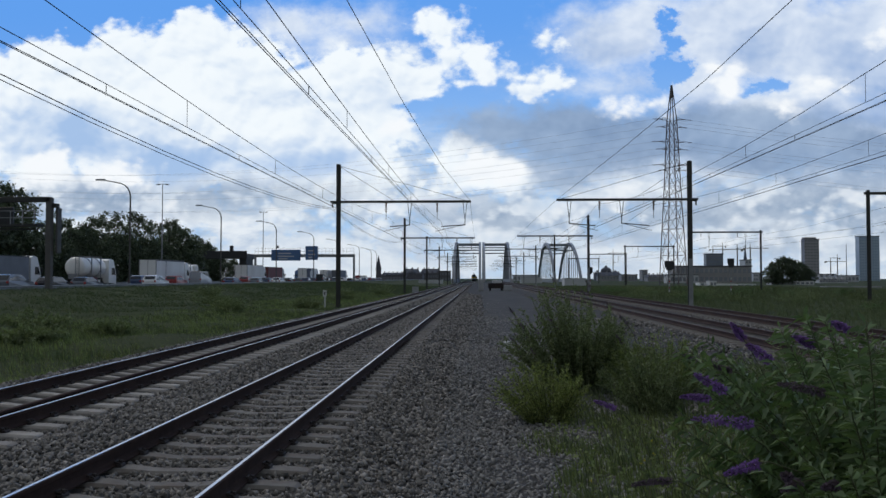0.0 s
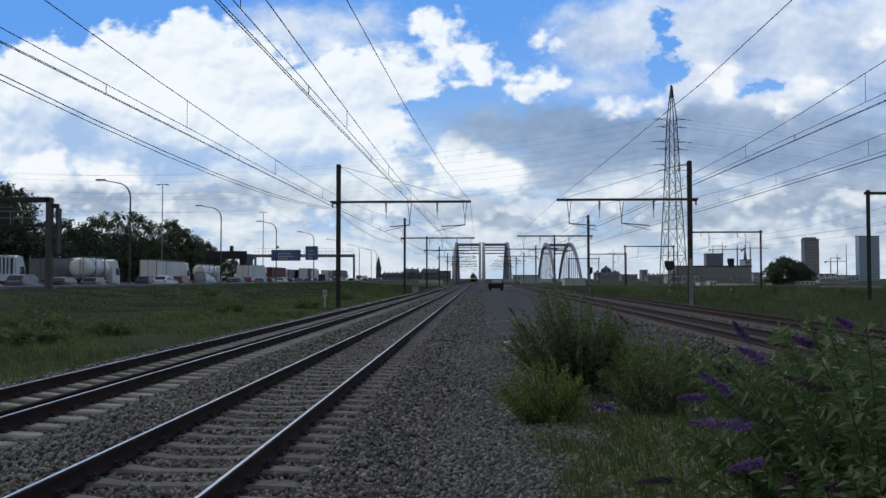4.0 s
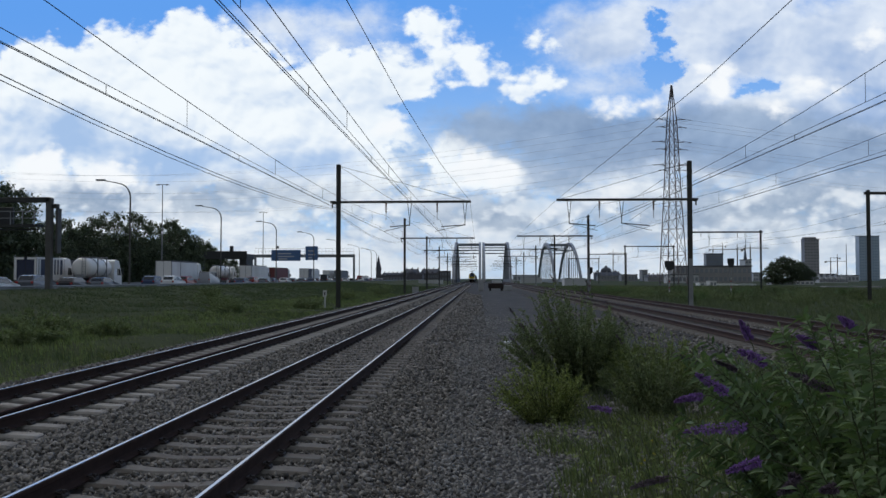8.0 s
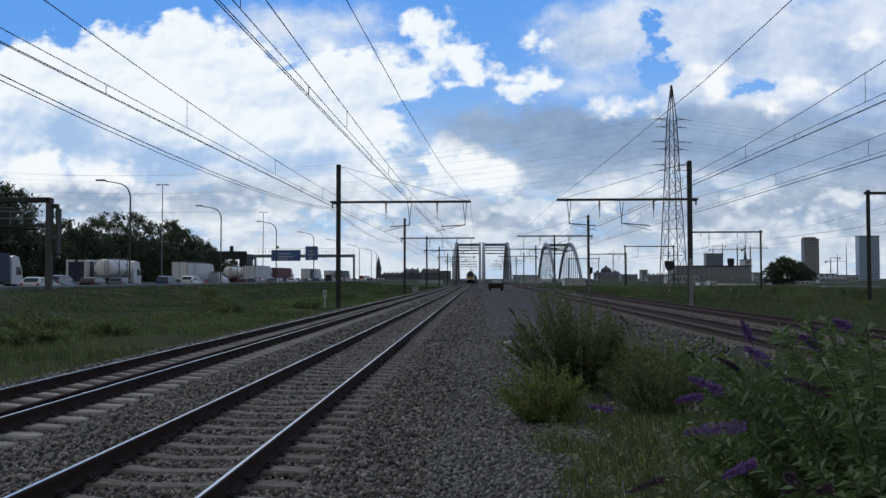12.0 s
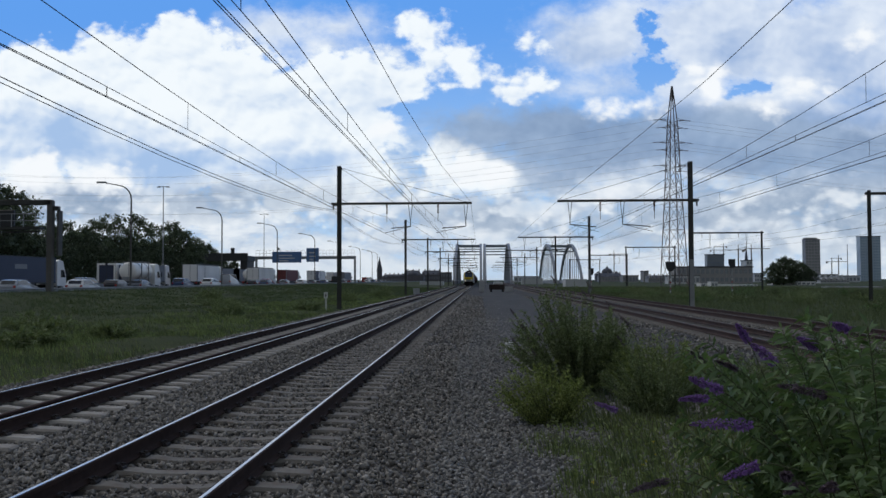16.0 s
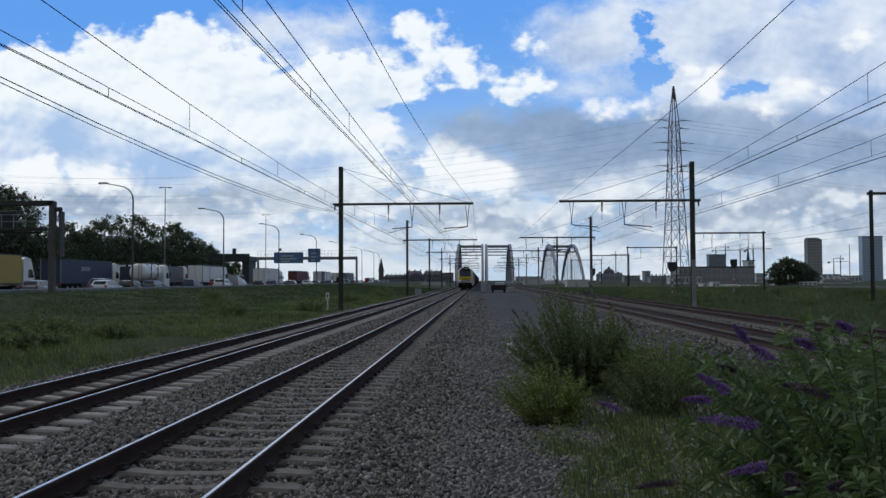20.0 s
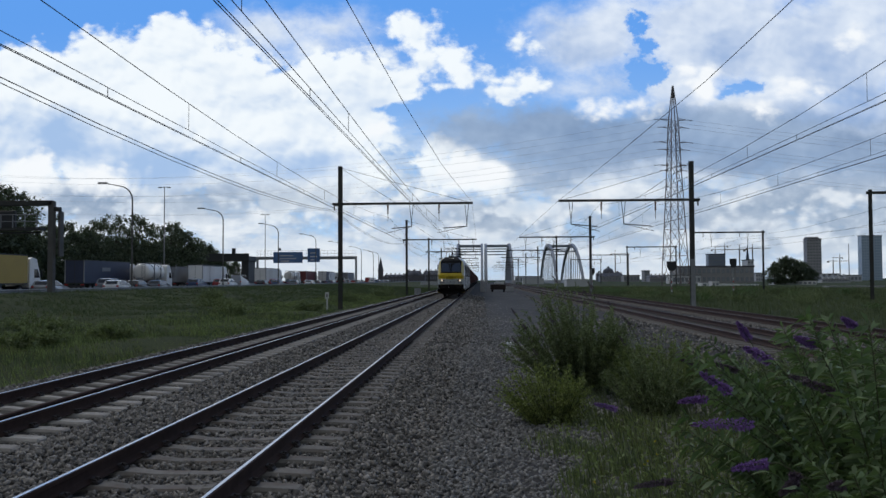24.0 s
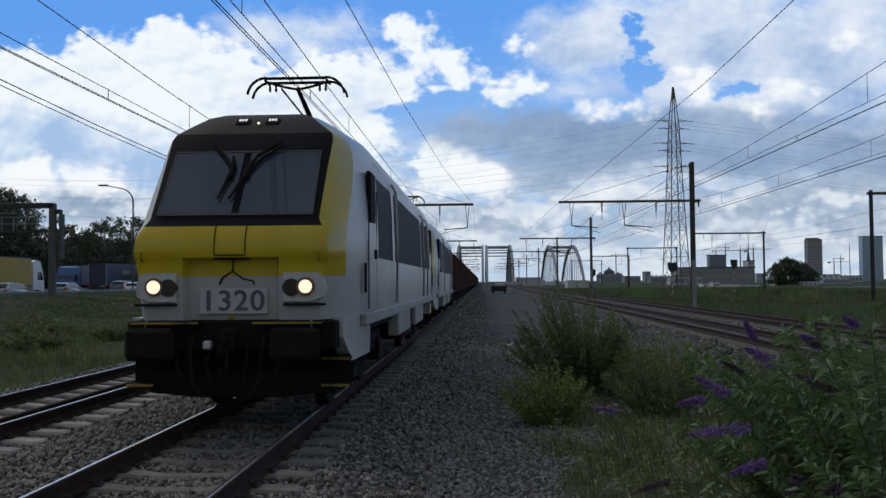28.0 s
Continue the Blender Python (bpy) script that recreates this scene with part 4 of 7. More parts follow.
def loco_end(t, lit):
    """The fittings of one cab front, at y = 0."""
    out = []
    keep = out.append
    for lo, hi in ((-0.935, -0.045), (0.045, 0.935)):
        bm = bmesh.new()
        sheet_on_screen(bm, (lo, hi), 2.56, 3.38, 0.012, 0.985)
        keep(part("windscreen", bm, SCREEN, t, "dark reflecting windscreen pane"))
    for path in (((-0.45, 3.47), (-0.26, 3.27), (-0.14, 3.10), (-0.18, 2.95), (-0.24, 2.72)), ((0.42, 3.49), (0.14, 3.29), (0.06, 3.10), (0.0, 2.95), (-0.10, 2.72))):
        bm = bmesh.new()
        pipe(bm, [screen_pt(x, z, 0.06) for x, z in path[:3]], 0.022)
        pipe(bm, [screen_pt(x + 0.05, z - 0.03, 0.05) for x, z in path[:2]], 0.016)
        pipe(bm, [screen_pt(path[1][0] + 0.09, 3.30, 0.05), screen_pt(path[2][0] + 0.03, 3.12, 0.05)], 0.02)
        pipe(bm, [screen_pt(x, z, 0.05) for x, z in path[2:]], 0.034, 6, 0.014)
        pipe(bm, [screen_pt(path[1][0] * 0.6, 3.22, 0.05), screen_pt(path[2][0], 3.0, 0.05)], 0.03)
        keep(part("wiper", bm, FRAME_BLACK, t, "black windscreen wiper"))
    bm = bmesh.new()
    for lo, hi, z0, z1 in ((-0.955, 0.955, 2.53, 2.555), (-0.94, 0.94, 3.385, 3.405)):
        sheet_on_screen(bm, (lo, hi), z0, z1, 0.016, 1.0)
    for x in (-0.947, 0.947):
        sheet_on_screen(bm, (x - 0.010, x + 0.010), 2.54, 3.40, 0.016, 0.985)
    keep(part("screen_seal", bm, SEAL, t, "thin grey windscreen seal"))
    # nose details: bonnet flap, number panel
    bm = bmesh.new()
    rows = [(2.055, -0.096), (2.10, -0.102), (2.22, -0.092), (2.32, -0.062), (2.40, -0.012), (2.445, 0.025)]
    for s in (-1, 1):
        pipe(bm, [(s * 0.185, y, z) for z, y in rows], 0.0065, 5)
    pipe(bm, [(-0.185, -0.094, 2.05), (0.185, -0.094, 2.05)], 0.008, 5)
    keep(part("flap_seam", bm, FRAME_BLACK, t))
    # a black strip put in as the shade under the brow
    keep(part("shadow_gap", boxes(((0, -0.010, 2.012), (0.42, 0.07, 0.03))), FRAME_BLACK, t))
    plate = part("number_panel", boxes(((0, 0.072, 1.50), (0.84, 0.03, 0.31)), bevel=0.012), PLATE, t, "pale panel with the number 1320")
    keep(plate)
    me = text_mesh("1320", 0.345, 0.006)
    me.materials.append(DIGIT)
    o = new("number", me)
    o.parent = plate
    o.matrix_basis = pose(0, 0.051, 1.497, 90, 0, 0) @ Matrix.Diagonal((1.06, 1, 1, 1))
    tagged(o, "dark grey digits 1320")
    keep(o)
    bm = bmesh.new()
    pipe(bm, [(0.02, 0.01, 2.01), (0.02, -0.03, 1.86), (-0.10, -0.03, 1.78), (-0.14, -0.02, 1.70)], 0.014)
    pipe(bm, [(0.02, -0.03, 1.86), (0.14, -0.03, 1.77), (0.27, -0.03, 1.74), (0.28, -0.02, 1.70)], 0.011)
    keep(part("jumper_cable", bm, HOSE, t, "black hanging cable"))
    for s in (-1, 1):
        bm = bmesh.new()
        a = [(0.64, 1.50), (0.96, 1.50), (1.12, 1.56), (1.14, 1.66), (1.10, 1.80), (1.04, 1.84), (0.64, 1.84)]
        lo = [bm.verts.new((s * x, -0.085 + 0.10 * max(0, x - 0.9), z)) for x, z in a]
        hi = [bm.verts.new((s * x, 0.10, z)) for x, z in a]
        bm.faces.new(lo)
        for i in range(7):
            bm.faces.new((lo[i], hi[i], hi[(i + 1) % 7], lo[(i + 1) % 7]))
        pod = part("headlight_pod", bm, PLATE, t, "pale headlight housing")
        keep(pod)
        keep(part("lamp_ring", made(lambda b: disc(b, (s * 0.905, 1.675), 0.11, -0.105, 0.0)), LAMP_RING, pod))
        keep(part("headlight", made(lambda b: disc(b, (s * 0.905, 1.675), 0.078, -0.117, -0.02)), lit, pod, "lit warm headlight"))
        keep(part("tail_lamp", made(lambda b: disc(b, (s * 0.735, 1.665), 0.105, -0.100, 0.0)), LAMP_OFF, pod, "unlit dark tail lamp"))
        keep(part("shelf", boxes(((s * 0.89, -0.07, 1.465), (0.5, 0.07, 0.03)), bevel=0.008), FRAME_BLACK, t))
        keep(part("grab_iron", made(lambda b: pipe(b, [(s * 1.06, 0.0, 1.97), (s * 1.06, -0.10, 2.0), (s * 1.06, -0.10, 2.08), (s * 1.06, 0.0, 2.11)], 0.012)), YELLOW_EDGE, t))
        # roof marker lights
        y0, z0 = 1.19, 3.87
        bm = bmesh.new()
        m = Matrix.Translation((s * 0.20, y0, z0)) @ Matrix.Rotation(radians(-52), 4, "X")
        box(bm, (0, 0, 0), (0.19, 0.04, 0.15), m, 0.01)
        hl = part("upper_lamp", bm, FRAME_BLACK, t, "dark upper lamp box")
        keep(hl)
        bm = bmesh.new()
        for k in range(3):
            box(bm, (-0.04 + 0.04 * k, -0.022, 0.02), (0.026, 0.012, 0.05), m)
        keep(part("lamp_bars", bm, MARKER, hl, "bright lamp elements"))
    keep(part("roof_light", made(lambda b: rod(b, (0.02, 1.20, 3.83), (0.02, 1.12, 3.85), 0.016, n=8)), LAMP_ON, t, "small lit roof lamp"))
    # buffer beam and below
    keep(part("buffer_beam", boxes(((0, 0.12, 1.10), (2.5, 0.3, 0.34)), bevel=0.02), FRAME_BLACK, t, "black buffer beam"))
    for s in (-1, 1):
        bm = bmesh.new()
        rod(bm, (s * 0.875, 0.0, 1.03), (s * 0.875, -0.32, 1.03), 0.15, 0.11, 14)
        box(bm, (s * 0.84, -0.38, 1.02), (0.58, 0.10, 0.38), bevel=0.05)
        keep(part("buffer", bm, FRAME_BLACK, t, "wide black rectangular buffer"))
        bs = part("buffer_step", boxes(((s * 0.72, -0.13, 1.255), (0.80, 0.24, 0.02))), FRAME_BLACK, t, "dark step over the buffer")
        keep(bs)
        keep(part("step_edge", boxes(((s * 0.72, -0.256, 1.256), (0.80, 0.012, 0.024))), YELLOW_EDGE, bs, "yellow step edge"))
        st = part("cab_step", boxes(((s * 1.20, 0.35, 0.80), (0.34, 0.22, 0.03)), ((s * 1.20, 0.35, 0.48), (0.34, 0.22, 0.03)), ((s * 1.20, 0.47, 0.64), (0.30, 0.02, 0.4))), FRAME_BLACK, t, "dark cab step")
        keep(st)
        for z in (0.80, 0.48):
            keep(part("step_edge", boxes(((s * 1.20, 0.235, z), (0.34, 0.012, 0.028))), YELLOW_EDGE, st, "yellow step edge"))
        bm = bmesh.new()
        pipe(bm, [(s * 0.42, -0.05, 1.12), (s * 0.43, -0.22, 0.95), (s * 0.38, -0.25, 0.55), (s * 0.30, -0.2, 0.42)], 0.028)
        keep(part("brake_hose", bm, HOSE, t, "black brake hose"))
        bm = bmesh.new()
        pipe(bm, [(s * 0.98, -0.1, 1.30), (s * 0.98, -0.16, 1.22), (s * 0.98, -0.16, 0.98)], 0.013)
        keep(part("handrail", bm, STEEL, t, "bright steel grab rail"))
        # skirt under the cab corner
        bm = bmesh.new()
        a = [(0.22, 1.30), (2.05, 1.30), (1.95, 0.74), (0.62, 0.74), (0.22, 1.06)]
        i0 = [bm.verts.new((s * (1.30 + 0.09 * min(1, max(0, (y - 0.22) / 0.8))), y, z)) for y, z in a]
        i1 = [bm.verts.new((s * 1.18, y, z)) for y, z in a]
        bm.faces.new(i0)
        bm.faces.new(i1[::-1])
        for i in range(5):
            bm.faces.new((i0[i], i1[i], i1[(i + 1) % 5], i0[(i + 1) % 5]))
        keep(part("skirt", bm, LOCO_GREY, t, "light grey skirt panel"))
    bm = bmesh.new()
    box(bm, (0, -0.12, 1.06), (0.20, 0.3, 0.26), bevel=0.03)
    pipe(bm, [(0, -0.26, 1.08), (0, -0.42, 1.05), (0, -0.45, 0.95), (0, -0.38, 0.9)], 0.045)
    pipe(bm, [(0.03, -0.30, 0.98), (0.04, -0.34, 0.75), (0, -0.33, 0.60), (-0.04, -0.34, 0.75)], 0.03)
    keep(part("coupling", bm, FRAME_BLACK, t, "screw coupling and hook"))
    keep(part("coupling_tag", boxes(((0.0, -0.02, 1.315), (0.055, 0.02, 0.06))), YELLOW_EDGE, t, "small yellow tag"))
    keep(part("hose_tap", boxes(((-0.22, -0.2, 1.0), (0.10, 0.1, 0.1)), bevel=0.02), PLATE, t, "pale hose tap"))
    bm = bmesh.new()
    a = [(-1.14, 0.62), (-1.10, 0.38), (-0.5, 0.34), (0.5, 0.34), (1.10, 0.38), (1.14, 0.62)]
    lo = [bm.verts.new((x, 0.10 + 0.22 * abs(x), z)) for x, z in a]
    hi = [bm.verts.new((x, 0.18 + 0.22 * abs(x), z)) for x, z in a]
    bm.faces.new(lo)
    bm.faces.new(hi[::-1])
    for i in range(6):
        bm.faces.new((lo[i], hi[i], hi[(i + 1) % 6], lo[(i + 1) % 6]))
    # added black plate: stands in for the deep shade under the cab front
    keep(part("front_valance", boxes(((0, 0.62, 0.66), (2.3, 0.06, 0.66)), ((0, 0.55, 0.95), (1.6, 0.2, 0.2)), bevel=0.02), FRAME_BLACK, t, "black plate added behind the coupling to keep the gap dark"))
    bm2 = bmesh.new()
    for s in (-1, 1):
        pipe(bm2, [(s * 0.62, -0.02, 0.92), (s * 0.60, -0.16, 0.75), (s * 0.50, -0.18, 0.56), (s * 0.36, -0.1, 0.62)], 0.022)
        pipe(bm2, [(s * 0.20, -0.05, 1.0), (s * 0.24, -0.2, 0.8), (s * 0.20, -0.2, 0.58)], 0.02)
    keep(part("hose_cluster", bm2, HOSE, t, "dark hanging hoses", kind="stuff"))
    keep(part("plough", bm, FRAME_BLACK, t, "black rail guard plate"))
    return out


def loco(lit):
    t = thing("locomotive", "grey electric locomotive with yellow nose and dark windscreen, headlights lit", "locomotive", group="locomotives of the train")
    loco_shell(t)
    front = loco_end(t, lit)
    turned = Matrix.Translation((0, LOCO_LEN, 0)) @ Matrix.Rotation(math.pi, 4, "Z")
    twin = {}
    for o in front:                      # the same fittings on the rear cab
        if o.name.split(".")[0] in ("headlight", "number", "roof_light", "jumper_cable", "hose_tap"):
            continue
        c = o.copy()
        scene.collection.objects.link(c)
        twin[o] = c
        if o.parent in twin:
            c.parent = twin[o.parent]
        else:
            c.matrix_basis = turned @ o.matrix_basis
    # sides
    for s in (-1, 1):
        for y0, y1 in ((2.70, 4.68), (5.12, 11.55), (11.85, 13.2), (13.35, 15.1)):
            bm = bmesh.new()
            a = [(1.438, 2.08), (1.424, 2.85), (1.398, 3.2), (1.355, 3.5)]
            outer = [(s * w, z) for w, z in a] + [(s * (w - 0.05), z) for w, z in reversed(a)]
            extrude(bm, outer, y0, y1)
            part("louvre_panel", bm, LOCO_BAND, t, "dark louvred side panel")
        for y in (4.85, 11.72, 13.27):
            bm = bmesh.new()
            for dy in (-0.09, 0.09):
                pipe(bm, [(s * 1.40, y + dy, 3.42), (s * 1.47, y + dy, 3.3), (s * 1.50, y + dy, 2.4), (s * 1.49, y + dy, 1.35)], 0.022)
            part("handrail", bm, STEEL, t, "vertical steel handrail")
        for ye in (2.05, LOCO_LEN - 2.05):
            bm = bmesh.new()
            box(bm, (s * 1.40, ye, 2.92), (0.07, 0.52, 0.72), bevel=0.02)
            part("cab_side_window", bm, LOCO_MASK, t, "dark cab side window")
            part("vent_slot", boxes(((s * 1.425, ye - 0.75 if ye < 9 else ye + 0.75, 1.78), (0.03, 0.11, 0.40)), bevel=0.01), FRAME_BLACK, t)
            part("door_seam", boxes(((s * 1.425, ye + 0.42, 2.2), (0.016, 0.012, 1.7)), ((s * 1.425, ye - 0.42, 2.2), (0.016, 0.012, 1.7))), FRAME_BLACK, t)
            part("door_handle", boxes(((s * 1.44, ye + 0.25, 2.12), (0.03, 0.16, 0.14)), bevel=0.01), FRAME_BLACK, t)
        part("sill", boxes(((s * 1.40, LOCO_LEN / 2, 1.22), (0.08, LOCO_LEN - 2.6, 0.16)), bevel=0.01), LOCO_RECESS, t, "grey sill along the body")
        for y in (7.3, 11.4):
            part("side_box", boxes(((s * 1.28, y + 0.2, 0.92), (0.22, 2.6, 0.46)), bevel=0.03), LOCO_RECESS, t, "pale equipment box under the frame")
        part("underfloor_box", boxes(((s * 1.05, 8.95, 0.78), (0.5, 2.6, 0.5)), bevel=0.03), FRAME_BLACK, t)
    part("underframe", boxes(((0, LOCO_LEN / 2, 1.14), (2.5, LOCO_LEN - 0.6, 0.28))), FRAME_BLACK, t)
    for y in (3.6, LOCO_LEN - 3.6):
        bogie(t, y)
    pantograph(t, 3.65, True)
    pantograph(t, LOCO_LEN - 4.6, False)
    part("roof_box", boxes(((0, 7.2, 4.12), (1.0, 2.2, 0.22)), bevel=0.04), LOCO_ROOF, t)
    part("roof_grille", boxes(((0, 10.6, 4.12), (1.1, 2.6, 0.18)), bevel=0.04), LOCO_ROOF, t)
    return t


WAGON_LEN = 14.2


def wagon():
    t = thing("freight_wagon", "dark red-brown high-sided freight wagon of the train", "freight wagon", group="freight wagons of the train")
    L = WAGON_LEN - 1.2
    bm = bmesh.new()
    for s in (-1, 1):
        box(bm, (s * 1.36, WAGON_LEN / 2, 2.22), (0.08, L, 2.0))
    for y in (0.62, WAGON_LEN - 0.62):
        box(bm, (0, y, 2.22), (2.7, 0.08, 2.0))
    box(bm, (0, WAGON_LEN / 2, 1.22), (2.7, L, 0.14))
    part("body", bm, WAGON_RED, t)
    for s in (-1, 1):
        for k in range(9):
            part("stake", boxes(((s * 1.43, 0.75 + k * (L - 0.3) / 8, 2.2), (0.09, 0.11, 2.0))), WAGON_RED, t)
        part("top_rail", boxes(((s * 1.38, WAGON_LEN / 2, 3.24), (0.14, L, 0.10))), WAGON_RED, t)
    part("underframe", boxes(((0, WAGON_LEN / 2, 1.02), (2.2, L, 0.24))), FRAME_BLACK, t)
    for y in (2.6, WAGON_LEN - 2.6):
        part("bogie", boxes(*(((s * 1.0, y, 0.6), (0.12, 2.6, 0.3)) for s in (-1, 1)), ((0, y, 0.7), (2, 0.4, 0.3))), FRAME_BLACK, t)
        for e in (-0.9, 0.9):
            bm = bmesh.new()
            for s in (-1, 1):
                rod(bm, (s * 0.69, y + e, 0.46), (s * 0.82, y + e, 0.46), 0.46, n=14)
            rod(bm, (-0.7, y + e, 0.46), (0.7, y + e, 0.46), 0.08, n=6)
            part("wheelset", bm, FRAME_BLACK, t)
    for s in (-1, 1):
        for y, d in ((0.6, -1), (WAGON_LEN - 0.6, 1)):
            part("buffer", rods(((s * 0.875, y, 1.03), (s * 0.875, y + d * 0.58, 1.03), 0.12), ((s * 0.875, y + d * 0.54, 1.03), (s * 0.875, y + d * 0.6, 1.03), 0.22), n=10), FRAME_BLACK, t)
    return t


first_loco = loco(LAMP_ON)
second_loco = copy_thing(first_loco, pose(0, 0, 0))
train = [(first_loco, 0.0), (second_loco, 19.1)]
first_wagon = wagon()
train.append((first_wagon, 38.0))
for k in range(1, 26):
    train.append((copy_thing(first_wagon, pose(0, 0, 0)), 38.0 + WAGON_LEN * k))
# ---- motorway ----
CAR_GLASS = glass("car_glass", (0.02, 0.025, 0.03), 0.08)
TRAILER_WHITE = material("trailer_white", (0.78, 0.78, 0.77), 0.45, scale=0.8, vary=0.06, stain=(0.55, 0.53, 0.50), stain_amount=0.4, stretch=(1, 1, 0.4))
TRAILER_NAVY = material("trailer_navy", (0.025, 0.035, 0.075), 0.55, scale=0.8, vary=0.15)
TRAILER_YELLOW = material("trailer_yellow", (0.42, 0.29, 0.05), 0.55, scale=0.8, vary=0.1)
TRAILER_GREY = material("trailer_grey", (0.17, 0.18, 0.20), 0.6, scale=0.8, vary=0.15)
TRAILER_BLUE = material("cab_blue", (0.05, 0.12, 0.28), 0.45, scale=0.8, vary=0.1)
TRAILER_RED = material("trailer_red", (0.16, 0.035, 0.035), 0.6, scale=0.8, vary=0.15)
TANK_WHITE = material("tank_white", (0.82, 0.80, 0.76), 0.28, scale=0.8, vary=0.06, stain=(0.60, 0.56, 0.50), stain_amount=0.35)
TAIL_RED = material("tail_lamp_red", (0.35, 0.02, 0.015), 0.35)
CAR_PAINTS = {"white": material("car_white", (0.78, 0.79, 0.80), 0.3, scale=2, vary=0.04), "black": material("car_black", (0.02, 0.02, 0.024), 0.25, scale=2, vary=0.1),
              "silver": material("car_silver", (0.42, 0.44, 0.47), 0.25, 0.3, scale=2, vary=0.06), "blue": material("car_blue", (0.045, 0.075, 0.16), 0.3, scale=2, vary=0.08),
              "red": material("car_red", (0.28, 0.03, 0.03), 0.3, scale=2, vary=0.06), "grey": material("car_grey", (0.17, 0.185, 0.21), 0.25, 0.3, scale=2, vary=0.08)}

bm = bmesh.new()
extrude(bm, ((-63.5, ROAD_Z - 0.3), (-63.5, ROAD_Z), (-37.9, ROAD_Z), (-37.9, ROAD_Z - 0.3)), -60, 900)
road = tagged(part("road", bm, ASPHALT, None), "grey asphalt motorway with several lanes", "road", kind="structure")
for x, dash in ((-38.4, False), (-41.2, True), (-44.8, True), (-48.3, True), (-52.0, False), (-54.5, False)):
    bm = bmesh.new()
    if dash:
        for k in range(30):
            box(bm, (x, 10 + 12 * k, ROAD_Z + 0.004), (0.15, 3.5, 0.008))
    else:
        box(bm, (x, 200, ROAD_Z + 0.004), (0.15, 500, 0.008))
    part("lane_line", bm, WHITE_PAINT, road, "white painted lane line", kind="stuff" if dash else "")


def guard_rail(x, z, y0, y1, label):
    t = thing("guard_rail", label, "guard rail", (x, 0, z))
    bm = bmesh.new()
    prof = ((0.0, 0.45), (0.05, 0.47), (0.05, 0.53), (0.0, 0.57), (0.0, 0.61), (0.05, 0.65), (0.05, 0.71), (0.0, 0.75), (-0.02, 0.75), (-0.02, 0.45))
    extrude(bm, prof, y0, y1)
    part("rail_beam", bm, MAST_GREY, t)
    shared = None
    y = y0
    while y < y1:
        if shared is None:
            o = part("post", boxes(((-0.06, 0, 0.30), (0.08, 0.10, 0.9))), MAST_GREY, t)
            shared = o.data
        else:
            o = new("post", shared)
            o.parent = t
        o.location = (0, y, 0)
        y += 4.0 if y < 200 else 12.0


guard_rail(-36.1, 0.40, 30, 560, "galvanised crash barrier along the motorway edge")
guard_rail(-53.2, ROAD_Z, 60, 420, "galvanised crash barrier in the middle of the motorway")


def street_lamp(h=11.3, reach=2.75):
    t = thing("street_lamp", "tall grey motorway lamp with a curved arm", "street lamp", group="lamps along the motorway")
    bm = bmesh.new()
    pts = [(0, 0, 0), (0, 0, h * 0.5), (0, 0, h - 1.8)]
    for a in (0.3, 0.6, 0.9, 1.2, 1.5):
        pts.append((-1.5 * (1 - math.cos(a)), 0, h - 1.8 + 1.5 * math.sin(a)))
    pts.append((-reach, 0, h - 0.05))
    pipe(bm, pts, 0.10, 8, 0.045)
    part("pole", bm, GANTRY, t)
    part("lamp_head", boxes(((-reach - 0.45, 0, h + 0.02), (1.0, 0.34, 0.17)), bevel=0.04), MAST_GREY, t)
    part("base", boxes(((0, 0, 0.15), (0.35, 0.35, 0.5)), bevel=0.03), MAST_GREY, t)
    return t


lamp = street_lamp()
lamp_rows = (87.5, 119.0, 152.0, 187.0, 223.0, 259.0, 288.0, 303.0)
lamp.matrix_basis = pose(-36.6, lamp_rows[0], 0.8)
for y in lamp_rows[1:]:
    copy_thing(lamp, pose(-36.6, y, 0.8))


def tall_mast(x, y, h):
    t = thing("lighting_mast", "slender grey lighting mast with a double head", "street lamp", (x, y, ROAD_Z), group="lighting masts in the median")
    part("pole", made(lambda b: rod(b, (0, 0, -0.3), (0, 0, h), 0.13, 0.07, 10)), MAST_GREY, t)
    part("crosshead", boxes(((0, 0, h + 0.03), (1.9, 0.12, 0.1)), ((0.85, 0, h - 0.05), (0.6, 0.35, 0.14)), ((-0.85, 0, h - 0.05), (0.6, 0.35, 0.14))), MAST_GREY, t)


tall_mast(-58.0, 153.0, 18.6)
tall_mast(-58.0, 226.0, 19.2)


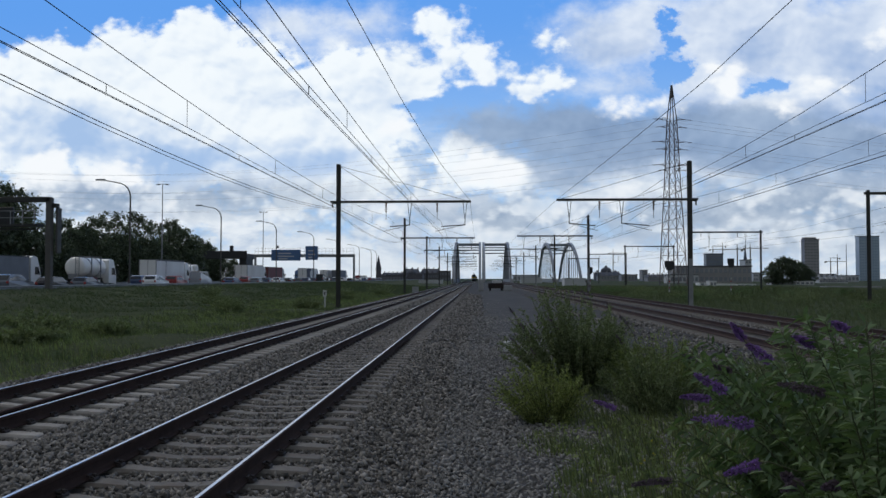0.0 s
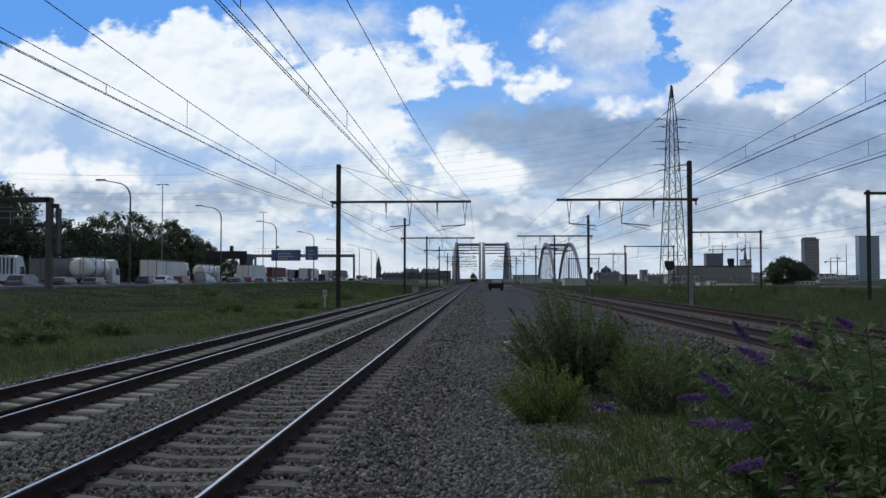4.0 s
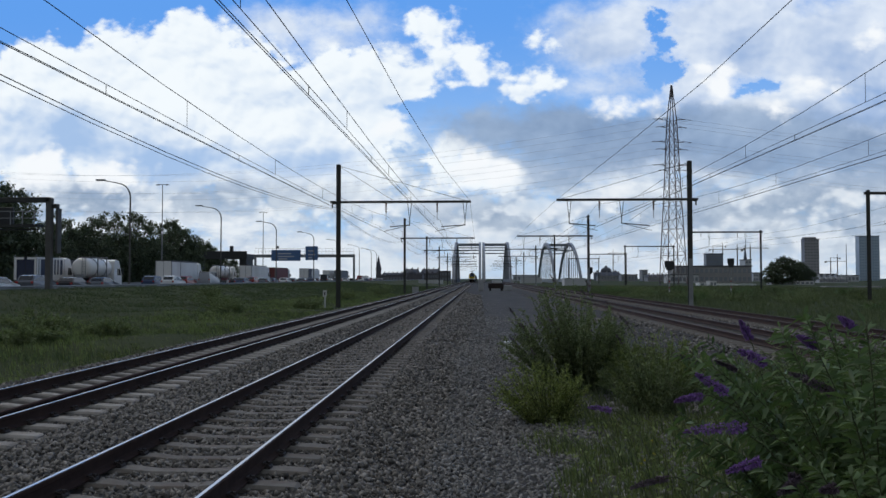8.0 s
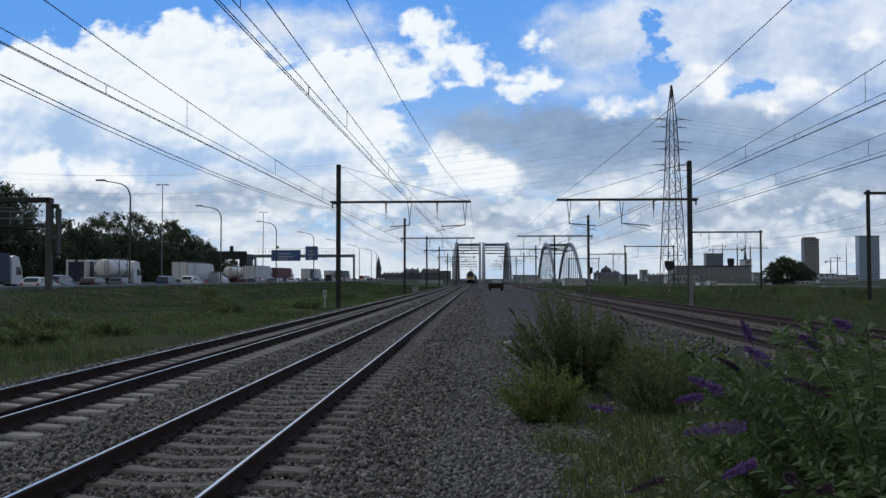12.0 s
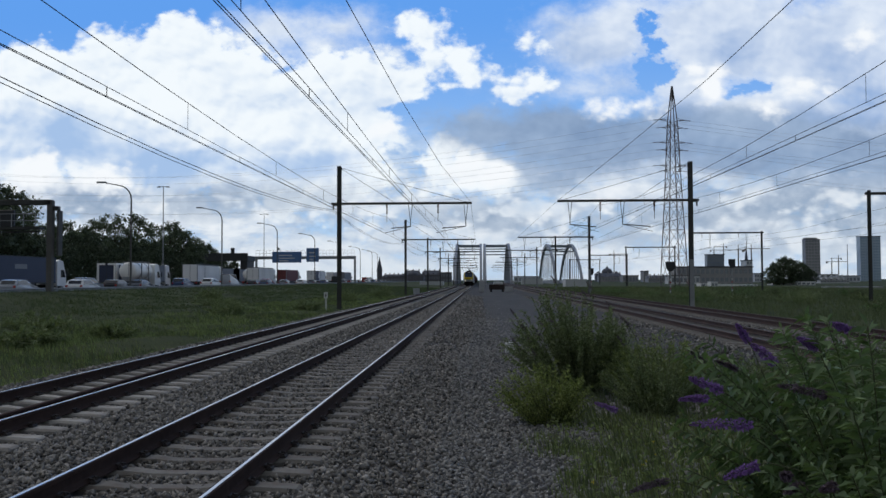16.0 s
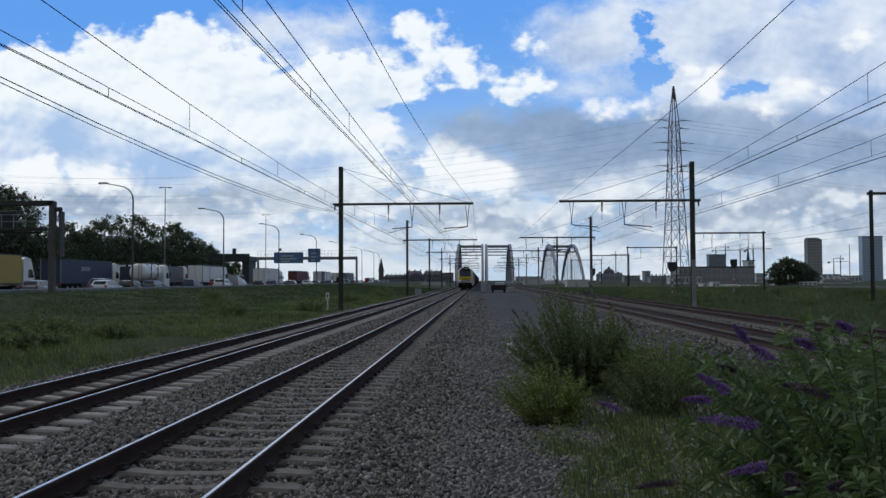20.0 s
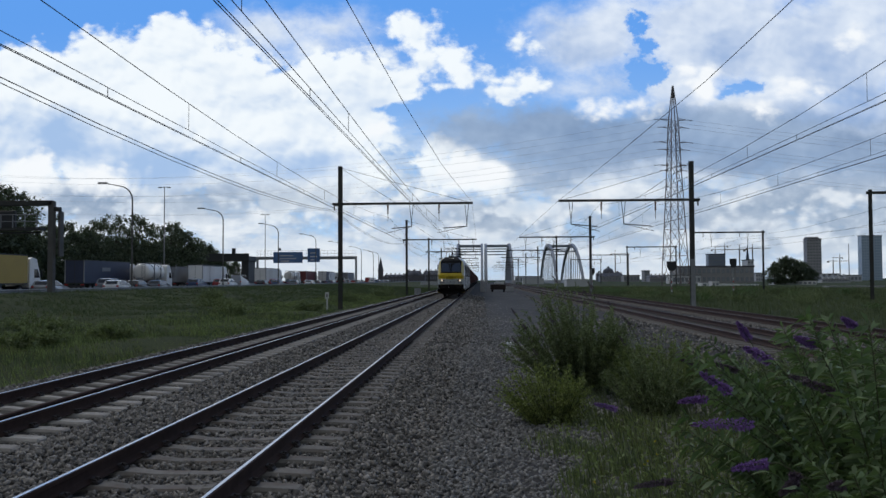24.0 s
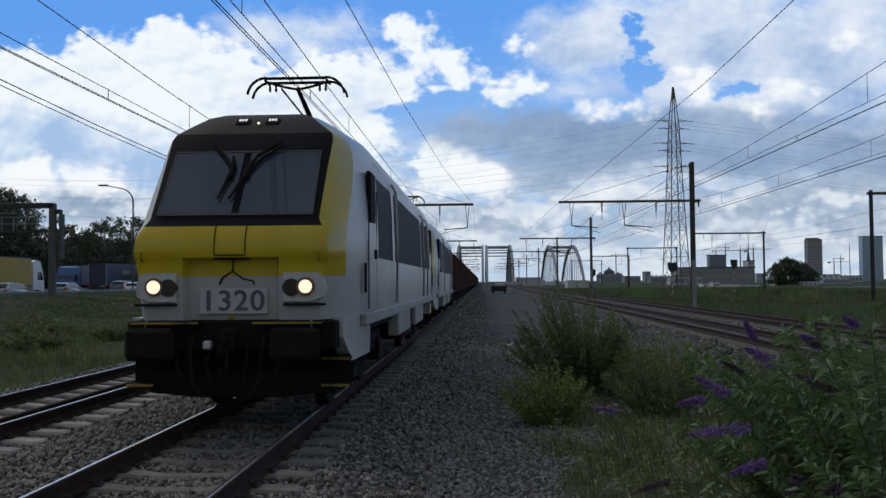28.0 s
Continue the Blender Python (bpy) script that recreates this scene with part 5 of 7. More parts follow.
def sign_gantry(y):
    t = thing("road_sign_gantry", "grey steel gantry with blue direction signs over the motorway", "sign gantry", (0, y, 0))
    for x in (-35.0, -63.0):
        part("post", boxes(((x, 0, 4.3), (0.55, 0.55, 8.2)), bevel=0.03), MAST_GREY, t)
    part("beam", boxes(((-49.0, 0, 8.1), (28.5, 0.7, 0.85)), bevel=0.03), MAST_GREY, t)
    bm = bmesh.new()
    for i in range(29):
        bar(bm, (-35 - i, -0.5, 8.5), (-35 - i, -0.5, 10.2), 0.05)
    for z in (9.3, 10.2):
        bar(bm, (-35, -0.5, z), (-63, -0.5, z), 0.05)
    part("walkway_railing", bm, MAST_GREY, t)
    for x0, x1, z0, z1 in ((-58.3, -50.0, 6.7, 9.8), (-48.6, -45.1, 6.9, 10.8)):
        s = part("sign_panel", boxes((((x0 + x1) / 2, -0.75, (z0 + z1) / 2), (x1 - x0, 0.12, z1 - z0)), bevel=0.03), BLUE_SIGN, t, "blue direction sign")
        for k, (u, v, w) in enumerate(((0.35, 0.66, 0.45), (0.4, 0.4, 0.55), (0.3, 0.18, 0.3))):
            part("legend_bar", boxes(((x0 + (x1 - x0) * (u + 0.1), -0.83, z0 + (z1 - z0) * v), ((x1 - x0) * w, 0.02, 0.28))), WHITE_PAINT, s)
    part("camera_box", boxes(((-56.7, 0, 10.6), (0.7, 0.5, 0.7)), bevel=0.05), MAST_GREY, t)


sign_gantry(237.0)


def near_gantry(y=67.6):
    """The back of a lane-signal gantry."""
    t = thing("lane_signal_gantry", "dark grey steel gantry with a railed walkway seen from behind", "sign gantry", (0, y, 0))
    part("post", boxes(((-34.95, 0, 4.5), (0.46, 0.5, 7.6)), bevel=0.04), GANTRY, t, "thick grey post")
    part("post", boxes(((-64.5, 0, 4.3), (0.62, 0.55, 7.8)), bevel=0.04), GANTRY, t, "thick grey post")
    part("beam", boxes(((-50.0, 0, 8.15), (30.3, 0.5, 0.42)), bevel=0.03), MAST, t)
    part("walkway", boxes(((-50.4, 0.1, 6.05), (29.3, 1.0, 0.22))), MAST, t)
    part("lower_beam", boxes(((-50.4, 0.1, 5.75), (29.0, 0.3, 0.12))), MAST, t)
    bm = bmesh.new()
    for z in (6.65, 7.2):
        bar(bm, (-36, -0.4, z), (-65, -0.4, z), 0.06)
    for i in range(30):
        bar(bm, (-36 - i, -0.4, 6.1), (-36 - i, -0.4, 7.2), 0.06)
    part("railing", bm, MAST_GREY, t, "pale walkway railing")
    part("panel_back", boxes(((-34.45, 0.5, 5.65), (0.18, 0.7, 3.7)), bevel=0.03), GANTRY, t, "grey back of a sign panel")
    part("cabinet", boxes(((-34.55, 0.1, 7.65), (0.5, 0.5, 0.35)), bevel=0.03), MAST, t)
    for x in (-39.0, -43.0, -46.6, -50.0):
        part("signal_box", boxes(((x, 0.6, 6.9), (1.4, 0.3, 1.4)), bevel=0.05), DARK_PAINT, t, "dark lane signal box")


near_gantry()


# overpass and dark structure behind the traffic
t = thing("overpass", "dark concrete overpass with a parapet crossing behind the motorway", "bridge", (0, 262, 0))
part("deck", boxes(((-81.5, 0, 8.6), (21, 10, 1.5))), DARK_PAINT, t)
part("parapet", boxes(((-81.5, -5, 9.7), (21, 0.3, 0.9))), DARK_PAINT, t)
for x in (-88, -72.5):
    part("pier", boxes(((x, 0, 4.0), (2.2, 8, 8.0)), bevel=0.1), DARK_PAINT, t)
part("kiosk", boxes(((-76.0, -4, 10.8), (1.0, 1.0, 2.0)), bevel=0.1), DARK_PAINT, t)


# ---- vehicles (each drives along +y; origin at the rear, on the road) ----
def wheel_part(t, x, y, r, w=0.28):
    bm = bmesh.new()
    rod(bm, (x - w / 2, y, r), (x + w / 2, y, r), r, n=16)
    wh = part("wheel", bm, RUBBER, t, "black tyre")
    bm = bmesh.new()
    rod(bm, (x - w / 2 - 0.012, y, r), (x + w / 2 + 0.012, y, r), r * 0.55, n=12)
    part("rim", bm, MAST_GREY, wh)


def tractor(t, y0, paint, h=3.8):
    """The driving cab of a lorry, from y0 forwards."""
    bm = bmesh.new()
    prof = [(y0, 0.75), (y0, h - 0.2), (y0 + 0.5, h), (y0 + 1.35, h - 0.15), (y0 + 2.0, 2.15), (y0 + 2.15, 1.4), (y0 + 2.15, 0.45), (y0 + 1.6, 0.40), (y0 + 1.55, 0.75)]
    a = [bm.verts.new((-1.24, y, z)) for y, z in prof]
    b = [bm.verts.new((1.24, y, z)) for y, z in prof]
    n = len(prof)
    for i in range(n):
        bm.faces.new((a[i], a[(i + 1) % n], b[(i + 1) % n], b[i]))
    bm.faces.new(a[::-1])
    bm.faces.new(b)
    c = part("cab", bm, paint, t)
    for s in (-1, 1):
        bm = bmesh.new()
        p = [(y0 + 0.85, 1.75), (y0 + 0.85, 2.6), (y0 + 1.55, 2.6), (y0 + 1.95, 1.75)]
        f = [bm.verts.new((s * 1.25, y, z)) for y, z in p]
        g = [bm.verts.new((s * 1.22, y, z)) for y, z in p]
        bm.faces.new(f)
        bm.faces.new(g[::-1])
        for i in range(4):
            bm.faces.new((f[i], g[i], g[(i + 1) % 4], f[(i + 1) % 4]))
        part("side_window", bm, CAR_GLASS, c)
        part("mirror", boxes(((s * 1.42, y0 + 1.95, 2.2), (0.16, 0.12, 0.7)), bevel=0.03), DARK_PAINT, c)
    part("windscreen", made(lambda b2: bar(b2, (0, y0 + 1.45, 3.1), (0, y0 + 2.06, 2.15), 2.2, 0.04, (0, 1, 0.6))), CAR_GLASS, c)
    part("chassis", boxes(((0, y0 - 0.9, 0.75), (0.9, 4.6, 0.3))), FRAME_BLACK, t)
    for y in (y0 + 1.25, y0 - 1.6):
        for s in (-1, 1):
            wheel_part(t, s * 1.05, y, 0.5)


def trailer_truck(name, label, paint, cab_paint, length=13.6, ribs=0, logo=None, top=4.0):
    t = thing(name, label, "truck", group="lorries on the motorway")
    part("trailer_body", boxes(((0, length / 2, (1.15 + top) / 2), (2.5, length, top - 1.15)), bevel=0.04), paint, t)
    part("trailer_edge", boxes(((0, length / 2, top - 0.02), (2.54, length + 0.04, 0.10)), ((0, length / 2, 1.15), (2.54, length + 0.04, 0.12))), DARK_PAINT, t)
    for s in (-1, 1):
        part("corner_post", boxes(((s * 1.2, -0.02, 2.6), (0.12, 0.06, 2.8))), MAST_GREY, t)
        part("rear_lamp", boxes(((s * 1.0, -0.05, 0.95), (0.4, 0.08, 0.16)), bevel=0.01), TAIL_RED, t, "red rear lamp")
    part("door_seam", boxes(((0, -0.012, 2.6), (0.04, 0.02, 2.7))), DARK_PAINT, t)
    for k in range(ribs):
        for s in (-1, 1):
            part("rib", boxes(((s * 1.26, 0.6 + k * (length - 1.2) / max(1, ribs - 1), 2.6), (0.06, 0.12, 2.7))), paint, t)
    part("skirt", boxes(((0, length * 0.52, 0.85), (2.4, length * 0.3, 0.5))), DARK_PAINT, t)
    part("rear_frame", boxes(((0, 0.15, 0.75), (2.3, 0.2, 0.25))), DARK_PAINT, t)
    if logo:
        for s in (-1, 1):
            part("side_mark", boxes(((s * 1.262, length * 0.45, 2.9), (0.01, 2.4, 0.5))), logo, t, "plain pale mark on the side")
    for k in range(3):
        for s in (-1, 1):
            wheel_part(t, s * 1.05, 1.7 + 1.25 * k, 0.5)
    tractor(t, length + 0.35, cab_paint)
    return t


def tanker(label, length):
    t = thing("tanker_truck", label, "truck", group="lorries on the motorway")
    bm = bmesh.new()
    secs = []
    for y, k in ((0.0, 0.30), (0.06, 0.62), (0.18, 0.85), (0.38, 0.96), (0.6, 1.0), (length - 0.6, 1.0), (length - 0.3, 0.93), (length - 0.1, 0.7), (length, 0.3)):
        secs.append([(1.22 * k * math.cos(a), y, 2.62 + 1.18 * k * math.sin(a)) for a in (2 * math.pi * i / 28 for i in range(28))])
    loft(bm, secs)
    part("tank", bm, TANK_WHITE, t, "white cylindrical tank", smooth=True)
    for y in (length * 0.32, length * 0.70):
        bm = bmesh.new()
        for s in (-1, 1):
            bar(bm, (s * 1.23, y, 1.3), (s * 1.23, y, 3.9), 0.10)
        bar(bm, (-1.23, y, 3.88), (1.23, y, 3.88), 0.10)
        part("tank_frame", bm, MAST_GREY, t, "grey upright frame round the tank")
        bm = bmesh.new()
        loft(bm, [[(1.245 * math.cos(a), yy, 2.62 + 1.205 * math.sin(a)) for a in (2 * math.pi * i / 28 for i in range(28))] for yy in (y - 0.07, y + 0.07)])
        part("band", bm, DARK_PAINT, t, "dark band round the tank")
    part("walkway", boxes(((0, length / 2, 3.84), (0.7, length - 1.0, 0.07))), DARK_PAINT, t)
    part("frame", boxes(((0, length / 2, 1.2), (1.2, length, 0.4)), ((0, 0.0, 0.9), (2.3, 0.2, 0.3))), FRAME_BLACK, t)
    bm = bmesh.new()
    for s in (-0.22, 0.22):
        bar(bm, (s + 0.5, -0.06, 1.4), (s + 0.5, -0.02, 3.9), 0.05)
    for k in range(8):
        bar(bm, (0.28, -0.05, 1.55 + 0.3 * k), (0.72, -0.05, 1.55 + 0.3 * k), 0.04)
    part("ladder", bm, MAST_GREY, t)
    part("hose_tray", boxes(((1.12, length * 0.3, 1.35), (0.3, length * 0.5, 0.25)), bevel=0.02), TRAILER_RED, t, "dark red hose tray")
    part("placard", boxes(((1.29, length * 0.62, 0.9), (0.02, 0.45, 0.45))), WHITE_PAINT, t, "small white square placard")
    part("valve_box", boxes(((0, -0.1, 1.55), (0.9, 0.35, 0.6)), bevel=0.04), MAST_GREY, t)
    part("side_locker", boxes(((1.05, length * 0.55, 0.85), (0.4, 1.4, 0.6)), bevel=0.03), WHITE_PAINT, t)
    for s in (-1, 1):
        part("rear_lamp", boxes(((s * 0.95, -0.12, 0.95), (0.4, 0.08, 0.2)), bevel=0.01), TAIL_RED, t, "red rear lamp")
        part("mudguard", boxes(((s * 1.05, 1.9, 1.08), (0.45, 3.4, 0.08))), RED_PAINT, t)
        for k in range(3):
            wheel_part(t, s * 1.05, 0.8 + 1.2 * k, 0.5)
    tractor(t, length + 0.3, TRAILER_WHITE, 3.7)
    return t


def car(paint, style="hatch"):
    words = {"hatch": "hatchback car", "estate": "estate car", "van": "delivery van", "suv": "tall family car"}[style]
    t = thing({"van": "van"}.get(style, "car"), f"{paint} {words} queueing on the motorway", "van" if style == "van" else "car", group="cars on the motorway")
    W = 0.98 if style == "van" else 0.88
    if style == "van":
        L, prof = 5.4, [(0, 0.35), (0, 1.2), (0.05, 2.3), (0.3, 2.4), (3.6, 2.4), (4.3, 1.45), (5.2, 1.15), (5.4, 0.8), (5.4, 0.35)]
        roof = [(0.3, 2.3), (3.6, 2.3), (4.2, 1.5), (0.1, 1.5)]
    elif style == "estate":
        L, prof = 4.6, [(0, 0.35), (0, 0.85), (0.12, 1.0), (0.55, 1.42), (1.2, 1.48), (2.3, 1.45), (3.3, 0.98), (4.3, 0.82), (4.6, 0.6), (4.6, 0.32)]
        roof = [(0.28, 1.0), (0.6, 1.40), (2.25, 1.41), (3.1, 0.98)]
    elif style == "suv":
        L, prof = 4.4, [(0, 0.4), (0, 1.0), (0.1, 1.15), (0.45, 1.62), (1.2, 1.70), (2.4, 1.65), (3.2, 1.12), (4.2, 0.98), (4.4, 0.7), (4.4, 0.38)]
        roof = [(0.25, 1.12), (0.5, 1.58), (2.35, 1.60), (3.05, 1.12)]
    else:
        L, prof = 4.0, [(0, 0.35), (0, 0.85), (0.10, 1.0), (0.40, 1.40), (1.0, 1.48), (2.0, 1.45), (2.9, 0.98), (3.8, 0.82), (4.0, 0.6), (4.0, 0.32)]
        roof = [(0.22, 0.98), (0.46, 1.38), (1.95, 1.40), (2.72, 0.98)]

    def half(z):
        return W if z < 1.02 else W - 0.16 * min(1, (z - 1.02) / 0.45)

    bm = bmesh.new()
    a = [bm.verts.new((-half(z), y, z)) for y, z in prof]
    b = [bm.verts.new((half(z), y, z)) for y, z in prof]
    n = len(prof)
    for i in range(n):
        bm.faces.new((a[i], a[(i + 1) % n], b[(i + 1) % n], b[i]))
    bm.faces.new(a[::-1])
    bm.faces.new(b)
    body = part("body", bm, CAR_PAINTS[paint], t)
    for s in (-1, 1):
        bm = bmesh.new()
        f = [bm.verts.new((s * (half(z) + 0.006), y, z)) for y, z in roof]
        g = [bm.verts.new((s * (half(z) - 0.04), y, z)) for y, z in roof]
        bm.faces.new(f)
        bm.faces.new(g[::-1])
        for i in range(4):
            bm.faces.new((f[i], g[i], g[(i + 1) % 4], f[(i + 1) % 4]))
        part("side_window", bm, CAR_GLASS, body)
        part("rear_lamp", boxes(((s * (W - 0.14), -0.005, prof[1][1] - 0.02), (0.24, 0.06, 0.2)), bevel=0.01), TAIL_RED, body, "red rear lamp")
        for y in (0.78, L - 0.82):
            wheel_part(t, s * (W - 0.1), y, 0.31, 0.2)
    (ya, za), (yb, zb) = prof[2], prof[3]
    part("rear_window", made(lambda q: bar(q, (0, ya + 0.1 * (yb - ya) - 0.012, za + 0.1 * (zb - za) + 0.012), (0, ya + 0.9 * (yb - ya) - 0.012, za + 0.9 * (zb - za) + 0.012), 1.25, 0.03, (0, -1, 1))), CAR_GLASS, body)
    part("bumper", boxes(((0, 0.02, 0.48), (W * 1.9, 0.16, 0.22)), bevel=0.03), DARK_PAINT, body)
    return t


LANE_TRUCK, LANE_FAST, LANE_CAR1, LANE_CAR2 = -46.5, -50.2, -39.8, -43.0
white_tanker = tanker("white cylindrical tanker lorry with dark bands in the queue", 6.3)
white_box = trailer_truck("box_truck", "white box-trailer lorry in the queue", TRAILER_WHITE, TRAILER_WHITE, 11.2)
for s in (-1, 1):
    part("panel_seam", boxes(((s * 1.26, 3.6, 2.6), (0.02, 0.10, 2.7))), DARK_PAINT, white_box)
    part("edge_trim", boxes(((s * 1.262, 5.6, 3.86), (0.02, 11.0, 0.10))), DARK_PAINT, white_box)
passing_tanker = tanker("white tanker lorry moving along behind the queue", 7.4)
white_container = trailer_truck("container_truck", "white ribbed container lorry", TRAILER_WHITE, TRAILER_WHITE, 12.2, 12)
grey_truck = trailer_truck("curtain_truck", "dark grey curtain-sided lorry", TRAILER_GREY, TRAILER_WHITE, 5.8, 0, None, 3.7)
def framed_truck():
    """A lorry with white frames and dark openings along its sides."""
    t = trailer_truck("framed_truck", "lorry with white side frames and dark openings", TRAILER_NAVY, TRAILER_WHITE, 6.0, 0, None, 3.7)
    for s in (-1, 1):
        for y in (0.1, 0.6, 2.2, 2.9, 3.6, 4.3, 5.0, 5.9):
            part("frame_post", boxes(((s * 1.28, y, 2.45), (0.10, 0.26, 2.5)), bevel=0.01), TRAILER_WHITE, t, "white upright post")
        part("frame_rail", boxes(((s * 1.28, 3.0, 3.62), (0.11, 6.0, 0.22)), ((s * 1.28, 4.0, 1.45), (0.11, 3.9, 0.7)), bevel=0.01), TRAILER_WHITE, t, "white frame rail")
        part("rear_post", boxes(((s * 1.12, -0.06, 2.45), (0.22, 0.06, 2.5)), ((s * 0.6, -0.06, 3.58), (0.82, 0.06, 0.24)), bevel=0.01), TRAILER_WHITE, t, "white rear frame post")
    return t


ribbed_truck = framed_truck()
navy_truck = trailer_truck("navy_truck", "navy blue curtain-sided lorry with a pale mark", TRAILER_NAVY, TRAILER_WHITE, 13.6, 0, MAST_GREY)
yellow_truck = trailer_truck("yellow_truck", "yellow box-trailer lorry with a white cab", TRAILER_YELLOW, TRAILER_WHITE, 13.6, 0)
red_truck = trailer_truck("red_truck", "dark red curtain-sided lorry far up the queue", TRAILER_RED, TRAILER_WHITE, 13.6, 0)
logo_truck = trailer_truck("marked_truck", "white lorry with navy panels and a white diamond mark", TRAILER_WHITE, TRAILER_WHITE, 13.6, 0)
for s in (-1, 1):
    part("painted_panel", boxes(((s * 1.262, 2.6, 2.6), (0.012, 5.0, 2.6)), ((s * 1.262, 7.3, 2.6), (0.012, 0.5, 2.6))), TRAILER_NAVY, logo_truck, "navy painted panel")
    part("side_mark", made(lambda q: box(q, (0, 0, 0), (0.008, 1.5, 1.5), Matrix.Translation((s * 1.272, 4.6, 2.6)) @ Matrix.Rotation(math.pi / 4, 4, "X"))), TRAILER_WHITE, logo_truck, "plain white diamond mark")
far_truck = trailer_truck("far_truck", "pale lorry at the far end of the queue", TRAILER_WHITE, TRAILER_NAVY, 13.6, 0)
far_truck_2 = trailer_truck("far_truck", "grey lorry at the far end of the queue", TRAILER_GREY, TRAILER_WHITE, 13.6, 0)

oncoming_1 = trailer_truck("oncoming_truck", "oncoming lorry with a blue cab and grey trailer", TRAILER_GREY, TRAILER_BLUE, 13.6)
oncoming_2 = trailer_truck("oncoming_truck", "oncoming lorry with a white cab and dark trailer", TRAILER_GREY, TRAILER_WHITE, 13.6)

PALETTE = ("white", "black", "silver", "grey", "blue", "grey", "blue", "red")
STYLES = ("hatch", "estate", "suv", "hatch", "estate", "van")
kinds = {}
queue = []           # (object, lane x, y at start)
rng = random.Random(7)
for lane, start, count in ((LANE_CAR1, 34.0, 11), (LANE_CAR2, 36.0, 24)):
    y = start
    for k in range(count):
        paint = rng.choice(PALETTE[:7] if lane == LANE_CAR1 else PALETTE)
        style = rng.choice(STYLES)
        if (paint, style) not in kinds:
            kinds[(paint, style)] = car(paint, style)
            ob = kinds[(paint, style)]
        else:
            ob = copy_thing(kinds[(paint, style)], pose(0, 0, 0))
        queue.append((ob, lane, y))
        y += rng.uniform(14.0, 46.0) if lane == LANE_CAR1 else rng.uniform(6.5, 19.0)


def lane_y(lane, px):
    """Where along the lane a point is seen at that place across the picture at the start."""
    return lane / math.tan(math.atan((px - 784) / F) - YAW)
# ---- skyline ----
# Distance haze is mixed into the pale facade and window colours below.
FACADE_GREY = material("facade_grey", (0.48, 0.49, 0.52), 0.8, scale=0.3, vary=0.12)
FACADE_PALE = material("facade_pale", (0.50, 0.51, 0.52), 0.8, scale=0.3, vary=0.1)
FACADE_BROWN = material("facade_brown", (0.29, 0.285, 0.285), 0.85, scale=0.3, vary=0.2)
FACADE_BLUE = material("facade_blue_glass", (0.33, 0.42, 0.52), 0.35, scale=0.2, vary=0.1)
BLUE_PANE = glass("blue_window", (0.27, 0.36, 0.46), 0.2)
TOWER_STONE = material("tower_concrete", (0.32, 0.31, 0.315), 0.85, scale=0.3, vary=0.15)
TOWER_PANE = glass("tower_window", (0.22, 0.225, 0.24), 0.25)
OFFICE_GLASS = material("office_dark_glass", (0.13, 0.165, 0.22), 0.4, scale=0.3, vary=0.15)
WINDOW_DARK = glass("window_dark", (0.20, 0.22, 0.25), 0.15)
FACADE_DARK = material("facade_dark_brick", (0.12, 0.115, 0.125), 0.85, scale=0.3, vary=0.2)
ROOF_SLATE = material("roof_slate", (0.09, 0.092, 0.105), 0.8, scale=0.5, vary=0.2)
CRANE = material("crane_paint", (0.28, 0.25, 0.22), 0.7)


def block(label, px0, px1, y, top, mat, rows=0, cols=0, depth=14.0, win=WINDOW_DARK, base=-0.6, roof=None, name="building"):
    """A building that fills px0..px1 across the view at distance y, with recessed window rows."""
    x0, x1 = across(px0, y), across(px1, y)
    t = thing(name, label, "building", ((x0 + x1) / 2, y, base))
    w, h = x1 - x0, top - base
    part("wall", boxes(((0, depth / 2, h / 2), (w, depth, h))), mat, t)
    k = min(0.6, 0.1 * h)
    part("roof", boxes(((0, depth / 2, h + k / 2), (w + k, depth + k, k))), roof or ROOF_SLATE, t)
    for r in range(rows):
        for c in range(cols):
            cw, rh = w / cols, h / rows
            part("window", boxes(((-w / 2 + cw * (c + 0.5), 0.02, rh * (r + 0.5)), (cw * 0.62, 0.3, rh * 0.5))), win, t)
    return t


tower = block("pale high-rise tower with vertical window strips", 1424, 1450, 900, 42.5, TOWER_STONE, 14, 5, 9.0, TOWER_PANE)
part("plant_room", boxes(((0, 7, 44.0), (12, 7, 3.0))), TOWER_STONE, tower)
block("tall bluish glass tower", 1521, 1557, 800, 40.5, FACADE_BLUE, 16, 8, 8.0, BLUE_PANE)
block("dark glass office block on the skyline", 1250, 1280, 700, 21.5, OFFICE_GLASS, 7, 8, 8.0)
long_hall = block("long low grey warehouse with a flat roof", 1196, 1330, 420, 7.4, FACADE_BROWN, 2, 16)
block("pale low annexe beside the warehouse", 1186, 1236, 400, 3.2, FACADE_PALE, 1, 7)
block("white slender block on the skyline", 1319, 1330, 650, 15.5, FACADE_PALE, 5, 2)
block("grey houses on the skyline", 1100, 1128, 700, 4.6, FACADE_BROWN, 1, 5)
block("pale block on the skyline", 1137, 1146, 720, 8.4, FACADE_BROWN, 4, 2)
block("low grey buildings on the skyline", 1146, 1190, 640, 4.2, FACADE_BROWN, 1, 8)
block("low grey buildings on the skyline", 1333, 1346, 640, 5.5, FACADE_GREY, 2, 3)
block("low brown buildings on the skyline", 1450, 1480, 640, 4.6, FACADE_BROWN, 2, 5)
block("low grey buildings on the skyline", 1480, 1520, 560, 3.4, FACADE_GREY, 1, 6)
